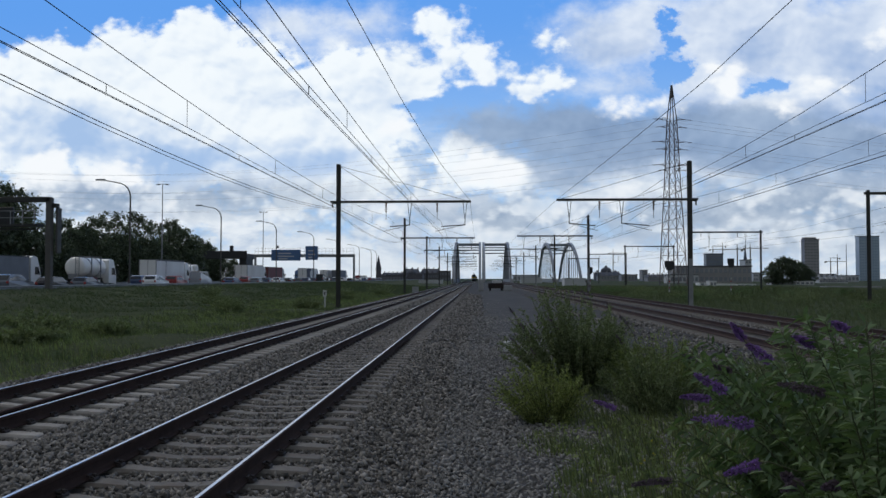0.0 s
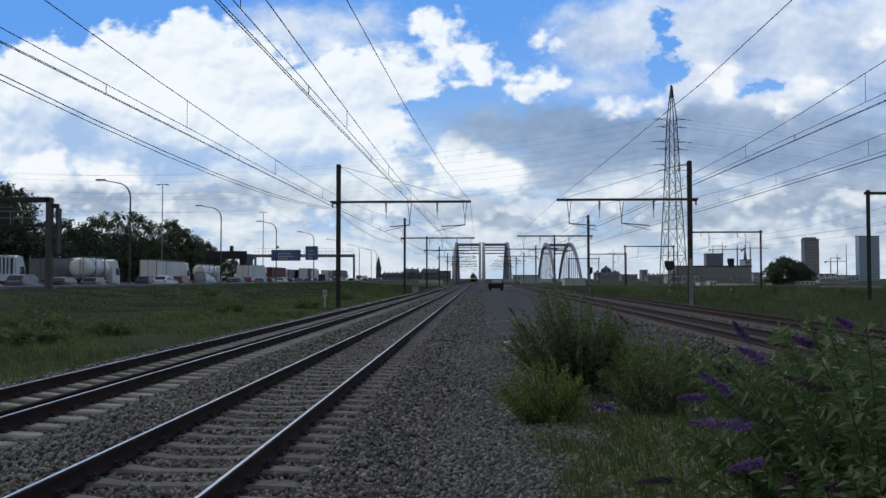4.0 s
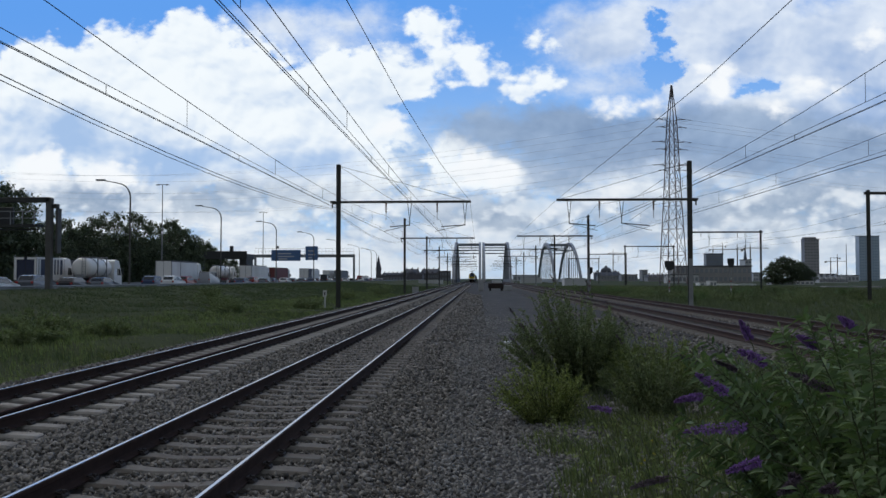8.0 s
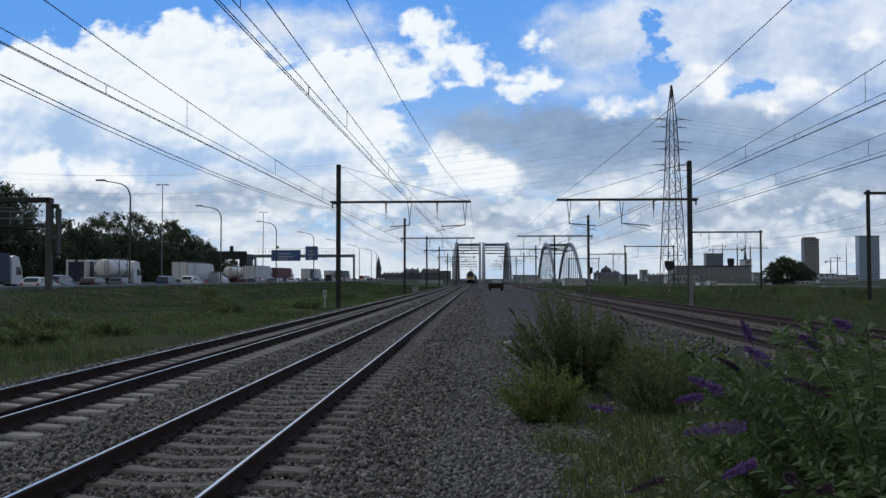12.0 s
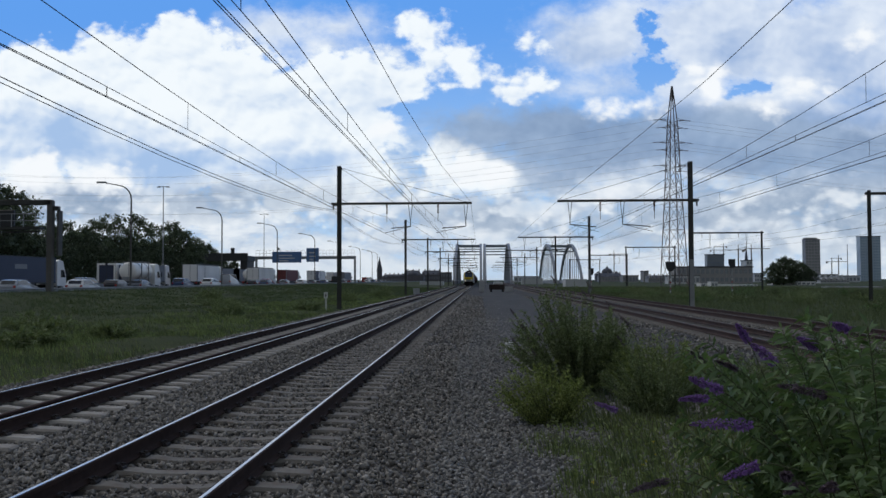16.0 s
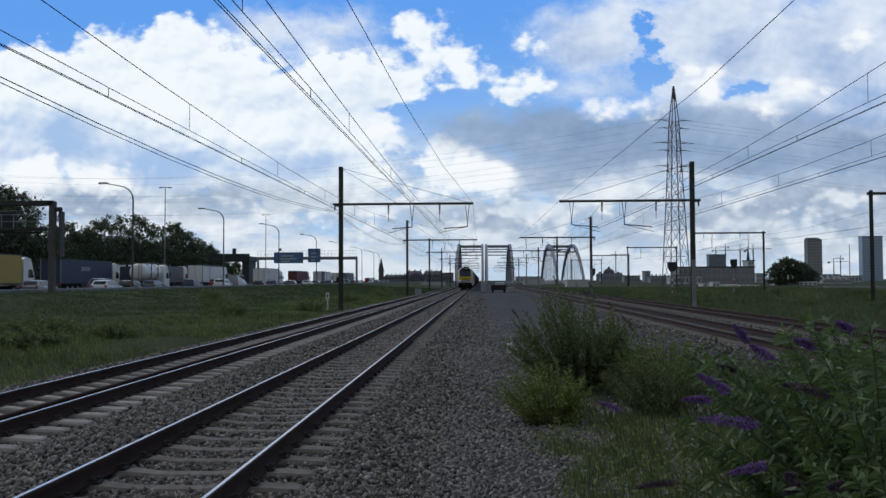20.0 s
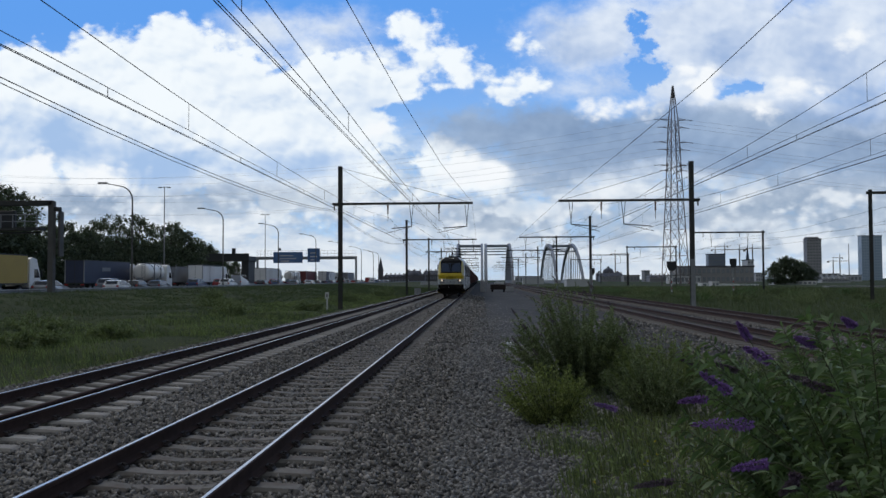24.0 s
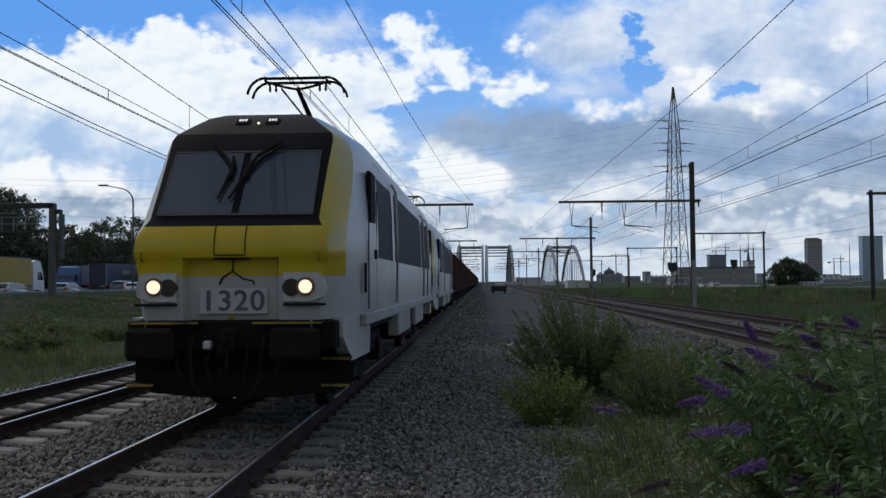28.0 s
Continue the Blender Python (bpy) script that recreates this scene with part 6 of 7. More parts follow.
def gabled(label, px0, px1, y, eaves, ridge, mat, dormers=3):
    """An old house row with a pitched roof, dormers and chimneys."""
    x0, x1 = across(px0, y), across(px1, y)
    w = x1 - x0
    t = thing("house_row", label, "building", ((x0 + x1) / 2, y, -0.6 if x0 > 0 else -0.4))
    part("wall", boxes(((0, 6, eaves / 2), (w, 12, eaves))), mat, t)
    bm = bmesh.new()
    a = [bm.verts.new((s * (w / 2 + 0.3 - i), yy, z)) for yy, z, i in ((-0.4, eaves, 0), (6, ridge, 1.6), (12.4, eaves, 0)) for s in (-1, 1)]
    for q in ((0, 1, 3, 2), (2, 3, 5, 4), (0, 2, 4), (1, 5, 3), (0, 4, 5, 1)):
        bm.faces.new([a[i] for i in q])
    part("roof", bm, ROOF_SLATE, t, "dark slate roof")
    for k in range(dormers):
        x = -w / 2 + w * (k + 0.5) / dormers
        part("dormer", boxes(((x, 1.6, eaves + 0.7), (1.5, 2.4, 1.3))), mat, t)
        part("chimney", boxes(((x + w * 0.2 / dormers, 5.6, ridge + 0.3), (0.8, 0.8, 1.5))), mat, t)
        for d in (-0.25, 0.25):
            part("window", boxes(((x + d * w / dormers, -0.02, eaves * 0.6), (1.1, 0.2, eaves * 0.34))), WINDOW_DARK, t)


gabled("old dark house row with slate roofs on the skyline", 712, 742, 640, 6.0, 9.4, FACADE_DARK, 3)
gabled("old dark house row with slate roofs on the skyline", 744, 778, 660, 6.2, 9.6, FACADE_DARK, 4)
gabled("low dark house row beside the church", 674, 712, 660, 4.2, 6.6, FACADE_DARK, 5)
gabled("long old building with a steep slate roof", 1058, 1100, 760, 4.5, 8.0, FACADE_BROWN, 4)
gabled("grey house row far beyond the line", 1146, 1176, 620, 3.0, 5.2, FACADE_BROWN, 4)
gabled("small pale house row at the meadow's end", 1450, 1500, 420, 1.6, 3.2, FACADE_PALE, 5)
block("low building behind the bridges", 908, 955, 760, 4.4, FACADE_GREY, 1, 6)
WHITEWASH = material("whitewash", (0.74, 0.74, 0.72), 0.8, scale=0.6, vary=0.12, stain=(0.45, 0.43, 0.40), stain_amount=0.5)
block("low white wall beyond the meadow", 1258, 1302, 260, 0.05, WHITEWASH, 0, 0, 6, roof=WHITEWASH)
block("low white shed with dark doors beyond the meadow", 1304, 1338, 262, -0.05, WHITEWASH, 1, 5, 6, roof=FACADE_PALE)
block("low white shed beside the signal", 1238, 1256, 258, 0.45, WHITEWASH, 1, 2, 5, roof=FACADE_BROWN)
block("long pale wall beyond the meadow", 1366, 1406, 300, 0.25, FACADE_PALE, 0, 0, 6, roof=FACADE_PALE)
block("grey fence wall at the meadow's end", 1462, 1560, 210, -0.25, FACADE_BROWN, 0, 0, 4, roof=FACADE_BROWN)
block("white low hut beyond the meadow", 1256, 1268, 250, 0.9, WHITEWASH, 1, 2, 4, roof=FACADE_GREY)
block("white low shed among the bushes", 1408, 1440, 300, 0.7, WHITEWASH, 1, 4, 6, roof=FACADE_GREY)
block("old dark hall with a slate roof", 776, 797, 620, 6.8, FACADE_DARK, 2, 4)
block("old dark hall with a slate roof", 690, 716, 600, 3.6, FACADE_DARK, 1, 4)
block("dark low houses on the skyline", 684, 716, 560, 3.6, FACADE_DARK, 1, 6)
block("low pale wall beside the line", 741, 783, 330, 1.0, FACADE_PALE, 0, 0, 6, roof=FACADE_PALE)
block("pale low wall before the outer bridge", 922, 959, 400, 2.0, FACADE_PALE, 0, 0, 8, roof=FACADE_PALE)
block("pale low wall before the outer bridge", 999, 1037, 260, 1.6, FACADE_PALE, 0, 0, 8, roof=FACADE_PALE)


def church(px, y, w, h_body, h_spire, label):
    t = thing("church", label, "church", (across(px, y), y, -0.6 if px > 847 else -0.3))
    part("nave", boxes(((w * 0.9, 6, h_body * 0.28), (w * 2.0, 10, h_body * 0.56))), FACADE_DARK, t)
    part("tower", boxes(((0, 0, h_body / 2), (w, w, h_body))), FACADE_DARK, t)
    bm = bmesh.new()
    rod(bm, (0, 0, h_body), (0, 0, h_spire), w * 0.66, 0.15, 8)
    part("spire", bm, ROOF_SLATE, t)
    for s in (-1, 1):
        part("pinnacle", made(lambda b: rod(b, (s * w * 0.42, -w * 0.42, h_body), (s * w * 0.42, -w * 0.42, h_body + 5), 0.9, 0.1, 6)), ROOF_SLATE, t)


church(670, 1000, 5.6, 12.5, 29.5, "dark church with a tall pointed spire on the skyline")
church(1319, 1500, 5.0, 32.0, 62.0, "slender dark spire far away in the city")


def cupola(px, y, top, w, label):
    t = thing("domed_building", label, "building", (across(px, y), y, -0.6 if px > 847 else -0.3))
    part("hall", boxes(((0, 5, top * 0.28), (w * 2.6, 12, top * 0.5))), FACADE_DARK, t)
    bm = bmesh.new()
    loft(bm, [[(r * math.cos(a), 5 + r * math.sin(a), z) for a in (2 * math.pi * i / 14 for i in range(14))]
              for r, z in ((w * 0.62, top * 0.5), (w * 0.62, top * 0.62), (w * 0.55, top * 0.72), (w * 0.4, top * 0.80), (w * 0.15, top * 0.86), (w * 0.1, top * 0.93), (0.1, top))])
    part("dome", bm, ROOF_SLATE, t)
    for s in (-1, 1):
        part("gable", made(lambda b: rod(b, (s * w * 1.0, 4, top * 0.55), (s * w * 1.0, 4, top * 0.68), w * 0.25, 0.2, 4)), ROOF_SLATE, t)


cupola(728, 590, 9.5, 6.0, "old building with a small dark dome")
cupola(1074, 800, 15.0, 8.5, "domed old building on the skyline")


def tower_crane(px, y, h, jib, label):
    t = thing("tower_crane", label, "crane", (across(px, y), y, -0.6))
    part("mast", boxes(((0, 0, h / 2), (0.9, 0.9, h))), CRANE, t)
    part("jib", boxes(((jib * 0.28, 0, h), (abs(jib) * 1.2, 0.6, 0.55)), ((-jib * 0.28, 0, h - 0.9), (abs(jib) * 0.12, 1.0, 1.7))), CRANE, t)
    part("peak", made(lambda b: bar(b, (0, 0, h), (0, 0, h + 4), 0.45)), CRANE, t)


for px, y, h, jib in ((1085, 900, 29, 16), (1262, 1000, 36, 14), (1279, 1000, 40, -12), (1305, 700, 26, -14), (1328, 760, 29, 18), (1470, 1000, 22, 20), (1482, 1000, 26, -10)):
    tower_crane(px, y, h, jib, "pale tower crane over the far city")
part_mast = thing("radio_mast", "thin grey mast on the skyline", "mast", (across(1498, 700), 700, -0.6))
part("pole", made(lambda b: rod(b, (0, 0, 0), (0, 0, 30), 0.5, 0.25, 6)), FACADE_GREY, part_mast)


# ---- lineside equipment ----
def signal(px, y, z_top, label, wide=0.8):
    t = thing("railway_signal", label, "railway signal", (across(px, y), y, -0.4), group="railway signals")
    part("post", made(lambda b: rod(b, (0, 0, 0), (0, 0, z_top), 0.09, n=8)), MAST_GREY, t)
    bm = bmesh.new()
    pr = [(-wide / 2, z_top + 0.5), (wide / 2, z_top + 0.5), (wide / 2, z_top - 0.35), (wide * 0.25, z_top - 0.75), (-wide * 0.25, z_top - 0.75), (-wide / 2, z_top - 0.1)]
    extrude(bm, pr, -0.14, -0.06)
    part("head", bm, DARK_PAINT, t, "black signal head")
    part("hood", boxes(((0, -0.2, z_top + 0.25), (0.24, 0.2, 0.05)), ((0, -0.2, z_top - 0.15), (0.24, 0.2, 0.05))), DARK_PAINT, t)
    for k in range(5):
        part("band", boxes(((0, -0.1, 0.5 + 0.4 * k), (0.16, 0.02, 0.2))), RED_PAINT if k % 2 else WHITE_PAINT, t)


signal(1184, 112, 3.9, "black railway signal head on a post", 1.2)
signal(1293, 120, 4.4, "black railway signal with a red and white post", 0.95)
signal(1044, 150, 3.6, "black railway signal head on a thin post", 0.9)


def cabinet(x, y, w, h, label):
    t = thing("relay_cabinet", label, "cabinet", (x, y, -0.5))
    part("housing", boxes(((0, 0, h / 2), (w, 0.5, h)), bevel=0.03), PALE_CONCRETE, t)
    part("lid", boxes(((0, 0, h + 0.03), (w + 0.08, 0.58, 0.06)), bevel=0.01), PALE_CONCRETE, t)
    part("door_seam", boxes(((0, -0.256, h / 2), (0.012, 0.012, h - 0.1))), DARK_PAINT, t)


cabinet(-9.7, 130, 0.95, 0.9, "pale lineside relay cabinet")
t = thing("marker_post", "short white lineside marker post with a small plate", "marker post", (-11.3, 62.0, -0.5))
part("post", boxes(((0, 0, 0.5), (0.10, 0.08, 1.0)), bevel=0.01), WHITE_PAINT, t)
part("plate", boxes(((0, -0.06, 1.12), (0.28, 0.03, 0.46)), bevel=0.01), WHITE_PAINT, t)
part("bar", boxes(((0, -0.08, 1.12), (0.09, 0.012, 0.22))), DARK_PAINT, t)
bm = bmesh.new()
box(bm, (0.86, 24.3, -0.22), (0.30, 0.26, 0.30), bevel=0.03)
tagged(part("concrete_block", bm, WHITE_PAINT, None), "small pale concrete block beside the path", "concrete block")
# barrier at the end of the path, before the bridge
t = thing("path_barrier", "white concrete barrier blocks across the path end", "barrier", (0, 146, -0.39))
for x, w, h in ((0.35, 0.9, 1.9), (5.0, 1.4, 0.9)):
    part("block", boxes(((x, 0, h / 2), (w, 1.2, h)), bevel=0.06), PALE_CONCRETE, t)
TRAILER_DARK = material("trailer_dark_red", (0.022, 0.013, 0.012), 0.8, scale=2, vary=0.3)
t = thing("parked_trailer", "dark red low trailer parked on the path", "trailer", (3.0, 148, -0.39))
part("body", boxes(((0, 0, 0.85), (2.7, 3.6, 0.9)), bevel=0.06), TRAILER_DARK, t)
part("load", boxes(((0.2, 0, 1.5), (1.6, 2.2, 0.5)), bevel=0.08), FACADE_PALE, t)
for x in (-1.0, 1.0):
    wheel_part(t, x, -1.0, 0.4)
    wheel_part(t, x, 0.6, 0.4)
# ---- plants ----
def leaf_material(name, color, vary=0.35, rough=0.65, through=0.25):
    m = material(name, color, rough, scale=3.0, vary=0.25, by_island=vary, spec=0.3)
    nt = m.node_tree
    b = nt.nodes["Principled BSDF"]
    tr = nt.nodes.new("ShaderNodeBsdfTranslucent")
    tr.inputs[0].default_value = (color[0] * 1.3, color[1] * 1.5, color[2] * 0.8, 1)
    mx = nt.nodes.new("ShaderNodeMixShader")
    mx.inputs[0].default_value = through
    nt.links.new(b.outputs[0], mx.inputs[1])
    nt.links.new(tr.outputs[0], mx.inputs[2])
    nt.links.new(mx.outputs[0], nt.nodes["Material Output"].inputs[0])
    return m


GRASS = leaf_material("grass", (0.084, 0.108, 0.056), 0.5)
GRASS_RANK = leaf_material("rank_grass", (0.118, 0.138, 0.076), 0.5)
GRASS_DRY = leaf_material("dry_grass", (0.115, 0.115, 0.055), 0.4)
GRASS_FRESH = leaf_material("fresh_grass", (0.20, 0.238, 0.098), 0.5)
TREE_LEAF = leaf_material("tree_leaf", (0.090, 0.112, 0.074), 0.5, 0.7, 0.15)
SHRUB_DARK = leaf_material("dark_shrub_leaf", (0.175, 0.208, 0.112), 0.45)
SHRUB_LIGHT = leaf_material("light_shrub_leaf", (0.235, 0.27, 0.095), 0.4)
BUDDLEIA = leaf_material("butterfly_bush_leaf", (0.125, 0.180, 0.085), 0.45, 0.55)
FLOWER = leaf_material("purple_flower", (0.27, 0.145, 0.45), 0.45, 0.75)
FLOWER_OLD = leaf_material("faded_flower", (0.15, 0.11, 0.16), 0.45, 0.8)
FLOWER_SMALL = leaf_material("yellow_flower", (0.50, 0.40, 0.03), 0.3, 0.7)
BARK = material("bark", (0.055, 0.045, 0.035), 0.95, scale=6, vary=0.35, bump=0.5)
STEM = material("green_stem", (0.075, 0.085, 0.04), 0.8, scale=10, vary=0.25)
RS = np.random.RandomState(11)


def unit(v):
    return v / np.maximum(np.linalg.norm(v, axis=1, keepdims=True), 1e-9)


def leaves_np(p, d, length, width, fold=0.15, droop=0.15):
    """Pointed leaves at p along d: four corners, two faces along the midrib."""
    n = len(p)
    d = unit(d)
    side = unit(np.cross(d, unit(RS.normal(size=(n, 3)) + np.array([0, 0, 1.2]))))
    up = np.cross(side, d)
    L, W = length.reshape(-1, 1), width.reshape(-1, 1)
    mid = p + d * L * 0.45 + up * W * fold
    tip = p + d * L - np.array([0, 0, 1.0]) * L * droop
    v = np.stack([p, mid + side * W * 0.5, tip, mid - side * W * 0.5], 1).reshape(-1, 3)
    k = np.arange(n).reshape(-1, 1) * 4
    f = np.concatenate([k + np.array([[0, 1, 2]]), k + np.array([[0, 2, 3]])])
    return v, f


def blades_np(p, height, width, lean=0.35, wind=(-0.18, 0.0)):
    n = len(p)
    a = RS.uniform(0, 2 * np.pi, n)
    side = np.stack([np.cos(a), np.sin(a), np.zeros(n)], 1)
    b = RS.uniform(0, 2 * np.pi, n)
    out = np.stack([np.cos(b), np.sin(b), np.zeros(n)], 1) * (RS.uniform(0, lean, n) * height)[:, None] + np.array([wind[0], wind[1], 0]) * height[:, None]
    h, w = height[:, None], width[:, None]
    z = np.array([0, 0, 1.0])
    mid = p + z * h * 0.55 + out * 0.35
    tip = p + z * h + out
    v = np.stack([p - side * w / 2, p + side * w / 2, mid + side * w * 0.38, mid - side * w * 0.38, tip], 1).reshape(-1, 3)
    k = np.arange(n).reshape(-1, 1) * 5
    f = np.concatenate([k + np.array([[0, 1, 2]]), k + np.array([[0, 2, 3]]), k + np.array([[3, 2, 4]])])
    return v, f


def stuff(name, vf, mat, label, category):
    ob = mesh_np(name, vf[0], vf[1], mat)
    return tagged(ob, label, category, kind="stuff")


GZ = np.vectorize(ground_z)
BZ = np.vectorize(bed_z)


def patchy(x, y, f=0.25, s=0.0):
    return np.array([noise.noise(Vector((float(a) * f, float(b) * f * 0.7, s))) for a, b in zip(x, y)])


def meadow(name, n, x0, x1, y0, y1, h, w, mat, label, keep=-0.1, seed=0.0, power=1.6, zf=GZ):
    """Tufts of grass, thinner with distance, in patches."""
    y = y0 + (y1 - y0) * RS.uniform(0, 1, n) ** power
    x = RS.uniform(x0, x1, n)
    m = patchy(x, y, 0.22, seed) > keep
    x, y = x[m], y[m]
    k = 7
    px = np.repeat(x, k) + RS.normal(0, 0.09, len(x) * k)
    py = np.repeat(y, k) + RS.normal(0, 0.09, len(x) * k)
    z = zf(px) - 0.06
    big = 1 + np.clip(py / 70, 0, 2.2)
    hh = h * RS.uniform(0.45, 1.25, len(px)) * np.repeat(0.75 + 0.5 * patchy(x, y, 0.35, seed + 5), k)
    return stuff(name, blades_np(np.stack([px, py, z], 1), np.abs(hh), w * big), mat, label, "grass")


meadow("meadow_grass", 30000, -35.5, -9.9, 14, 230, 0.30, 0.0125, GRASS, "rough green meadow grass beside the tracks", -0.95, 0.0)
meadow("dry_meadow_grass", 4200, -35.0, -10.0, 16, 200, 0.36, 0.009, GRASS_DRY, "dry straw-coloured grass stalks in the meadow", 0.05, 3.0)
meadow("fresh_meadow_grass", 6500, -18.0, -9.7, 12, 120, 0.28, 0.013, GRASS_FRESH, "fresh light green grass along the ballast edge", -0.5, 7.0)
meadow("far_meadow_grass", 26000, 15.7, 75.0, 26, 230, 0.62, 0.015, GRASS_RANK, "tall rank grass beyond the rusty tracks", -0.8, 9.0)
meadow("far_dry_grass", 1200, 16.0, 70.0, 28, 200, 0.6, 0.014, GRASS_DRY, "dry grass beyond the rusty tracks", 0.0, 2.0)


def spike(parent, base, tip, r, mat, label, florets=260):
    """One flower spike from base to tip, in its parent's space; it turns about its base."""
    b, e = np.array(base), np.array(tip)
    ax = e - b
    ln = np.linalg.norm(ax)
    d = ax / ln
    s = np.cross(d, np.array([0.3, 0.5, 1.0]))
    s /= np.linalg.norm(s)
    w = np.cross(d, s)
    u = RS.uniform(0, 1, florets)
    a = RS.uniform(0, 2 * np.pi, florets)
    rad = r * np.sin(np.pi * np.clip(0.22 + 0.76 * u, 0, 1)) ** 0.9 * 0.88 * RS.uniform(0.05, 1.15, florets)
    sag = np.array([0.0, 0.0, -0.10 * ln])
    out = np.cos(a)[:, None] * s + np.sin(a)[:, None] * w
    p = u[:, None] * ax + out * rad[:, None] * 0.6 + (u * u)[:, None] * sag
    v, f = leaves_np(np.repeat(p, 2, 0), np.repeat(out, 2, 0) + RS.normal(0, 0.45, (florets * 2, 3)), np.full(florets * 2, 0.019) * (1.25 - 0.6 * np.repeat(u, 2)), np.full(florets * 2, 0.012))
    o = mesh_np("flower_spike", v, f, mat)
    o.parent = parent
    o.location = base
    tagged(o, label)
    bm = bmesh.new()
    pipe(bm, [tuple(-d * 0.22 + np.array([0.02, 0, -0.10])), tuple(-d * 0.05), tuple(d * ln * 0.5 + sag * 0.25), tuple(d * ln * 1.04 + sag)], 0.0035, 4)
    part("flower_stalk", bm, STEM, o)
    return o


def shrub(name, label, x, y, z, rx, ry, h, mat, n_stems, n_leaf, leaf, category="shrub", lean=(-0.1, 0.0), upright=0.5, stem_r=0.006, plumes=0):
    """A many-stemmed bush: each stem its own curve, leaves along it."""
    t = thing(name, label, category, (x, y, z))
    bm = bmesh.new()
    P, D, tops = [], [], []
    for i in range(n_stems):
        a, r = RS.uniform(0, 2 * np.pi), math.sqrt(RS.uniform(0, 1))
        foot = np.array([0.35 * rx * r * math.cos(a), 0.35 * ry * r * math.sin(a), 0.0])
        top_h = h * RS.uniform(0.55, 1.05) * (1 - 0.45 * r * r)
        top = np.array([rx * r * math.cos(a) + lean[0] * h, ry * r * math.sin(a) + lean[1] * h, top_h])
        mid = foot * (1 - upright) + (foot + (top - foot) * 0.5) * upright + np.array([0, 0, top_h * (0.5 - 0.5 * upright)])
        pts = [tuple((1 - u) ** 2 * foot + 2 * u * (1 - u) * mid + u * u * top) for u in (0, 0.25, 0.5, 0.75, 1.0)]
        pipe(bm, pts, stem_r, 3, stem_r * 0.4)
        tops.append(top)
        u = RS.uniform(0.12, 1.0, n_leaf)[:, None]
        P.append((1 - u) ** 2 * foot + 2 * u * (1 - u) * mid + u * u * top)
        g = 2 * (1 - u) * (mid - foot) + 2 * u * (top - mid)
        D.append(unit(g) * 0.7 + RS.normal(0, 0.55, (n_leaf, 3)))
    part("stalk", bm, STEM, t, "thin green stems", kind="stuff")
    for q in tops[:plumes]:
        tip = q + np.array([-0.10, 0.02, 0.16]) * RS.uniform(0.7, 1.2)
        spike(t, tuple(q), tuple(tip), 0.03, FLOWER_OLD, "dry purplish seed head", 70)
    P, D = np.concatenate(P), np.concatenate(D)
    ln = leaf[0] * RS.uniform(0.5, 1.3, len(P))
    v, f = leaves_np(P, D, ln, ln * leaf[1])
    o = mesh_np("foliage", v, f, mat)
    o.parent = t
    tagged(o, kind="stuff")
    return t


# near bushes beside the path
shrub("bush", "dark green bush with slender upright shoots beside the path", 1.85, 16.2, -0.45, 1.3, 0.95, 2.08, SHRUB_DARK, 270, 100, (0.074, 0.32), upright=0.6, plumes=26)
shrub("bush", "dark green bush with slender upright shoots beside the path", 2.55, 17.3, -0.45, 0.9, 0.8, 1.7, SHRUB_DARK, 100, 80, (0.085, 0.30), upright=0.6)
shrub("bush", "low yellow-green bush on the gravel", 1.02, 12.7, -0.45, 0.82, 0.55, 1.02, SHRUB_LIGHT, 170, 60, (0.055, 0.32), upright=0.7)
shrub("bush", "low green bush on the gravel", 2.75, 13.6, -0.45, 0.75, 0.6, 1.15, SHRUB_DARK, 120, 60, (0.07, 0.25), upright=0.7)
shrub("bush", "tall green weeds beside the path", 3.3, 15.5, -0.45, 1.1, 0.8, 1.25, GRASS_FRESH, 150, 60, (0.12, 0.14), upright=0.8)
shrub("bush", "green weeds behind the butterfly bush", 5.0, 13.0, -0.45, 1.6, 1.2, 1.25, SHRUB_DARK, 110, 60, (0.10, 0.22), upright=0.7)
shrub("bush", "green weeds behind the butterfly bush", 6.8, 15.5, -0.45, 1.5, 1.2, 1.3, BUDDLEIA, 90, 60, (0.10, 0.22), upright=0.7)
for x, y, r, h, mat in ((-15.2, 51, 1.5, 1.0, SHRUB_DARK), (-13.6, 31, 1.0, 0.75, SHRUB_DARK), (-14.6, 27, 1.3, 0.7, SHRUB_DARK), (-17.5, 33, 1.6, 0.8, SHRUB_DARK),
                        (-12.2, 60, 1.2, 0.95, SHRUB_DARK), (-19.5, 62, 1.8, 0.9, SHRUB_DARK),
                        (-24, 75, 1.6, 1.2, SHRUB_DARK), (-13.2, 84, 1.6, 1.4, SHRUB_DARK), (-12.5, 110, 2.0, 1.8, SHRUB_DARK)):
    shrub("meadow_shrub", "low dark shrub in the meadow", x, y, ground_z(x) - 0.05, r, r, h, mat, 60, 60, (0.15, 0.32), upright=0.5)
for k in range(60):
    x, y = RS.uniform(17.5, 52), RS.uniform(40, 140)
    r = RS.uniform(1.0, 2.4)
    shrub("meadow_shrub", "green shrub beyond the rusty tracks", x, y, ground_z(x) - 0.05, r, r, RS.uniform(0.65, 1.5), (SHRUB_DARK, GRASS_RANK, SHRUB_DARK, BUDDLEIA)[k % 4], 44, 44, (0.18, 0.32), upright=0.5)

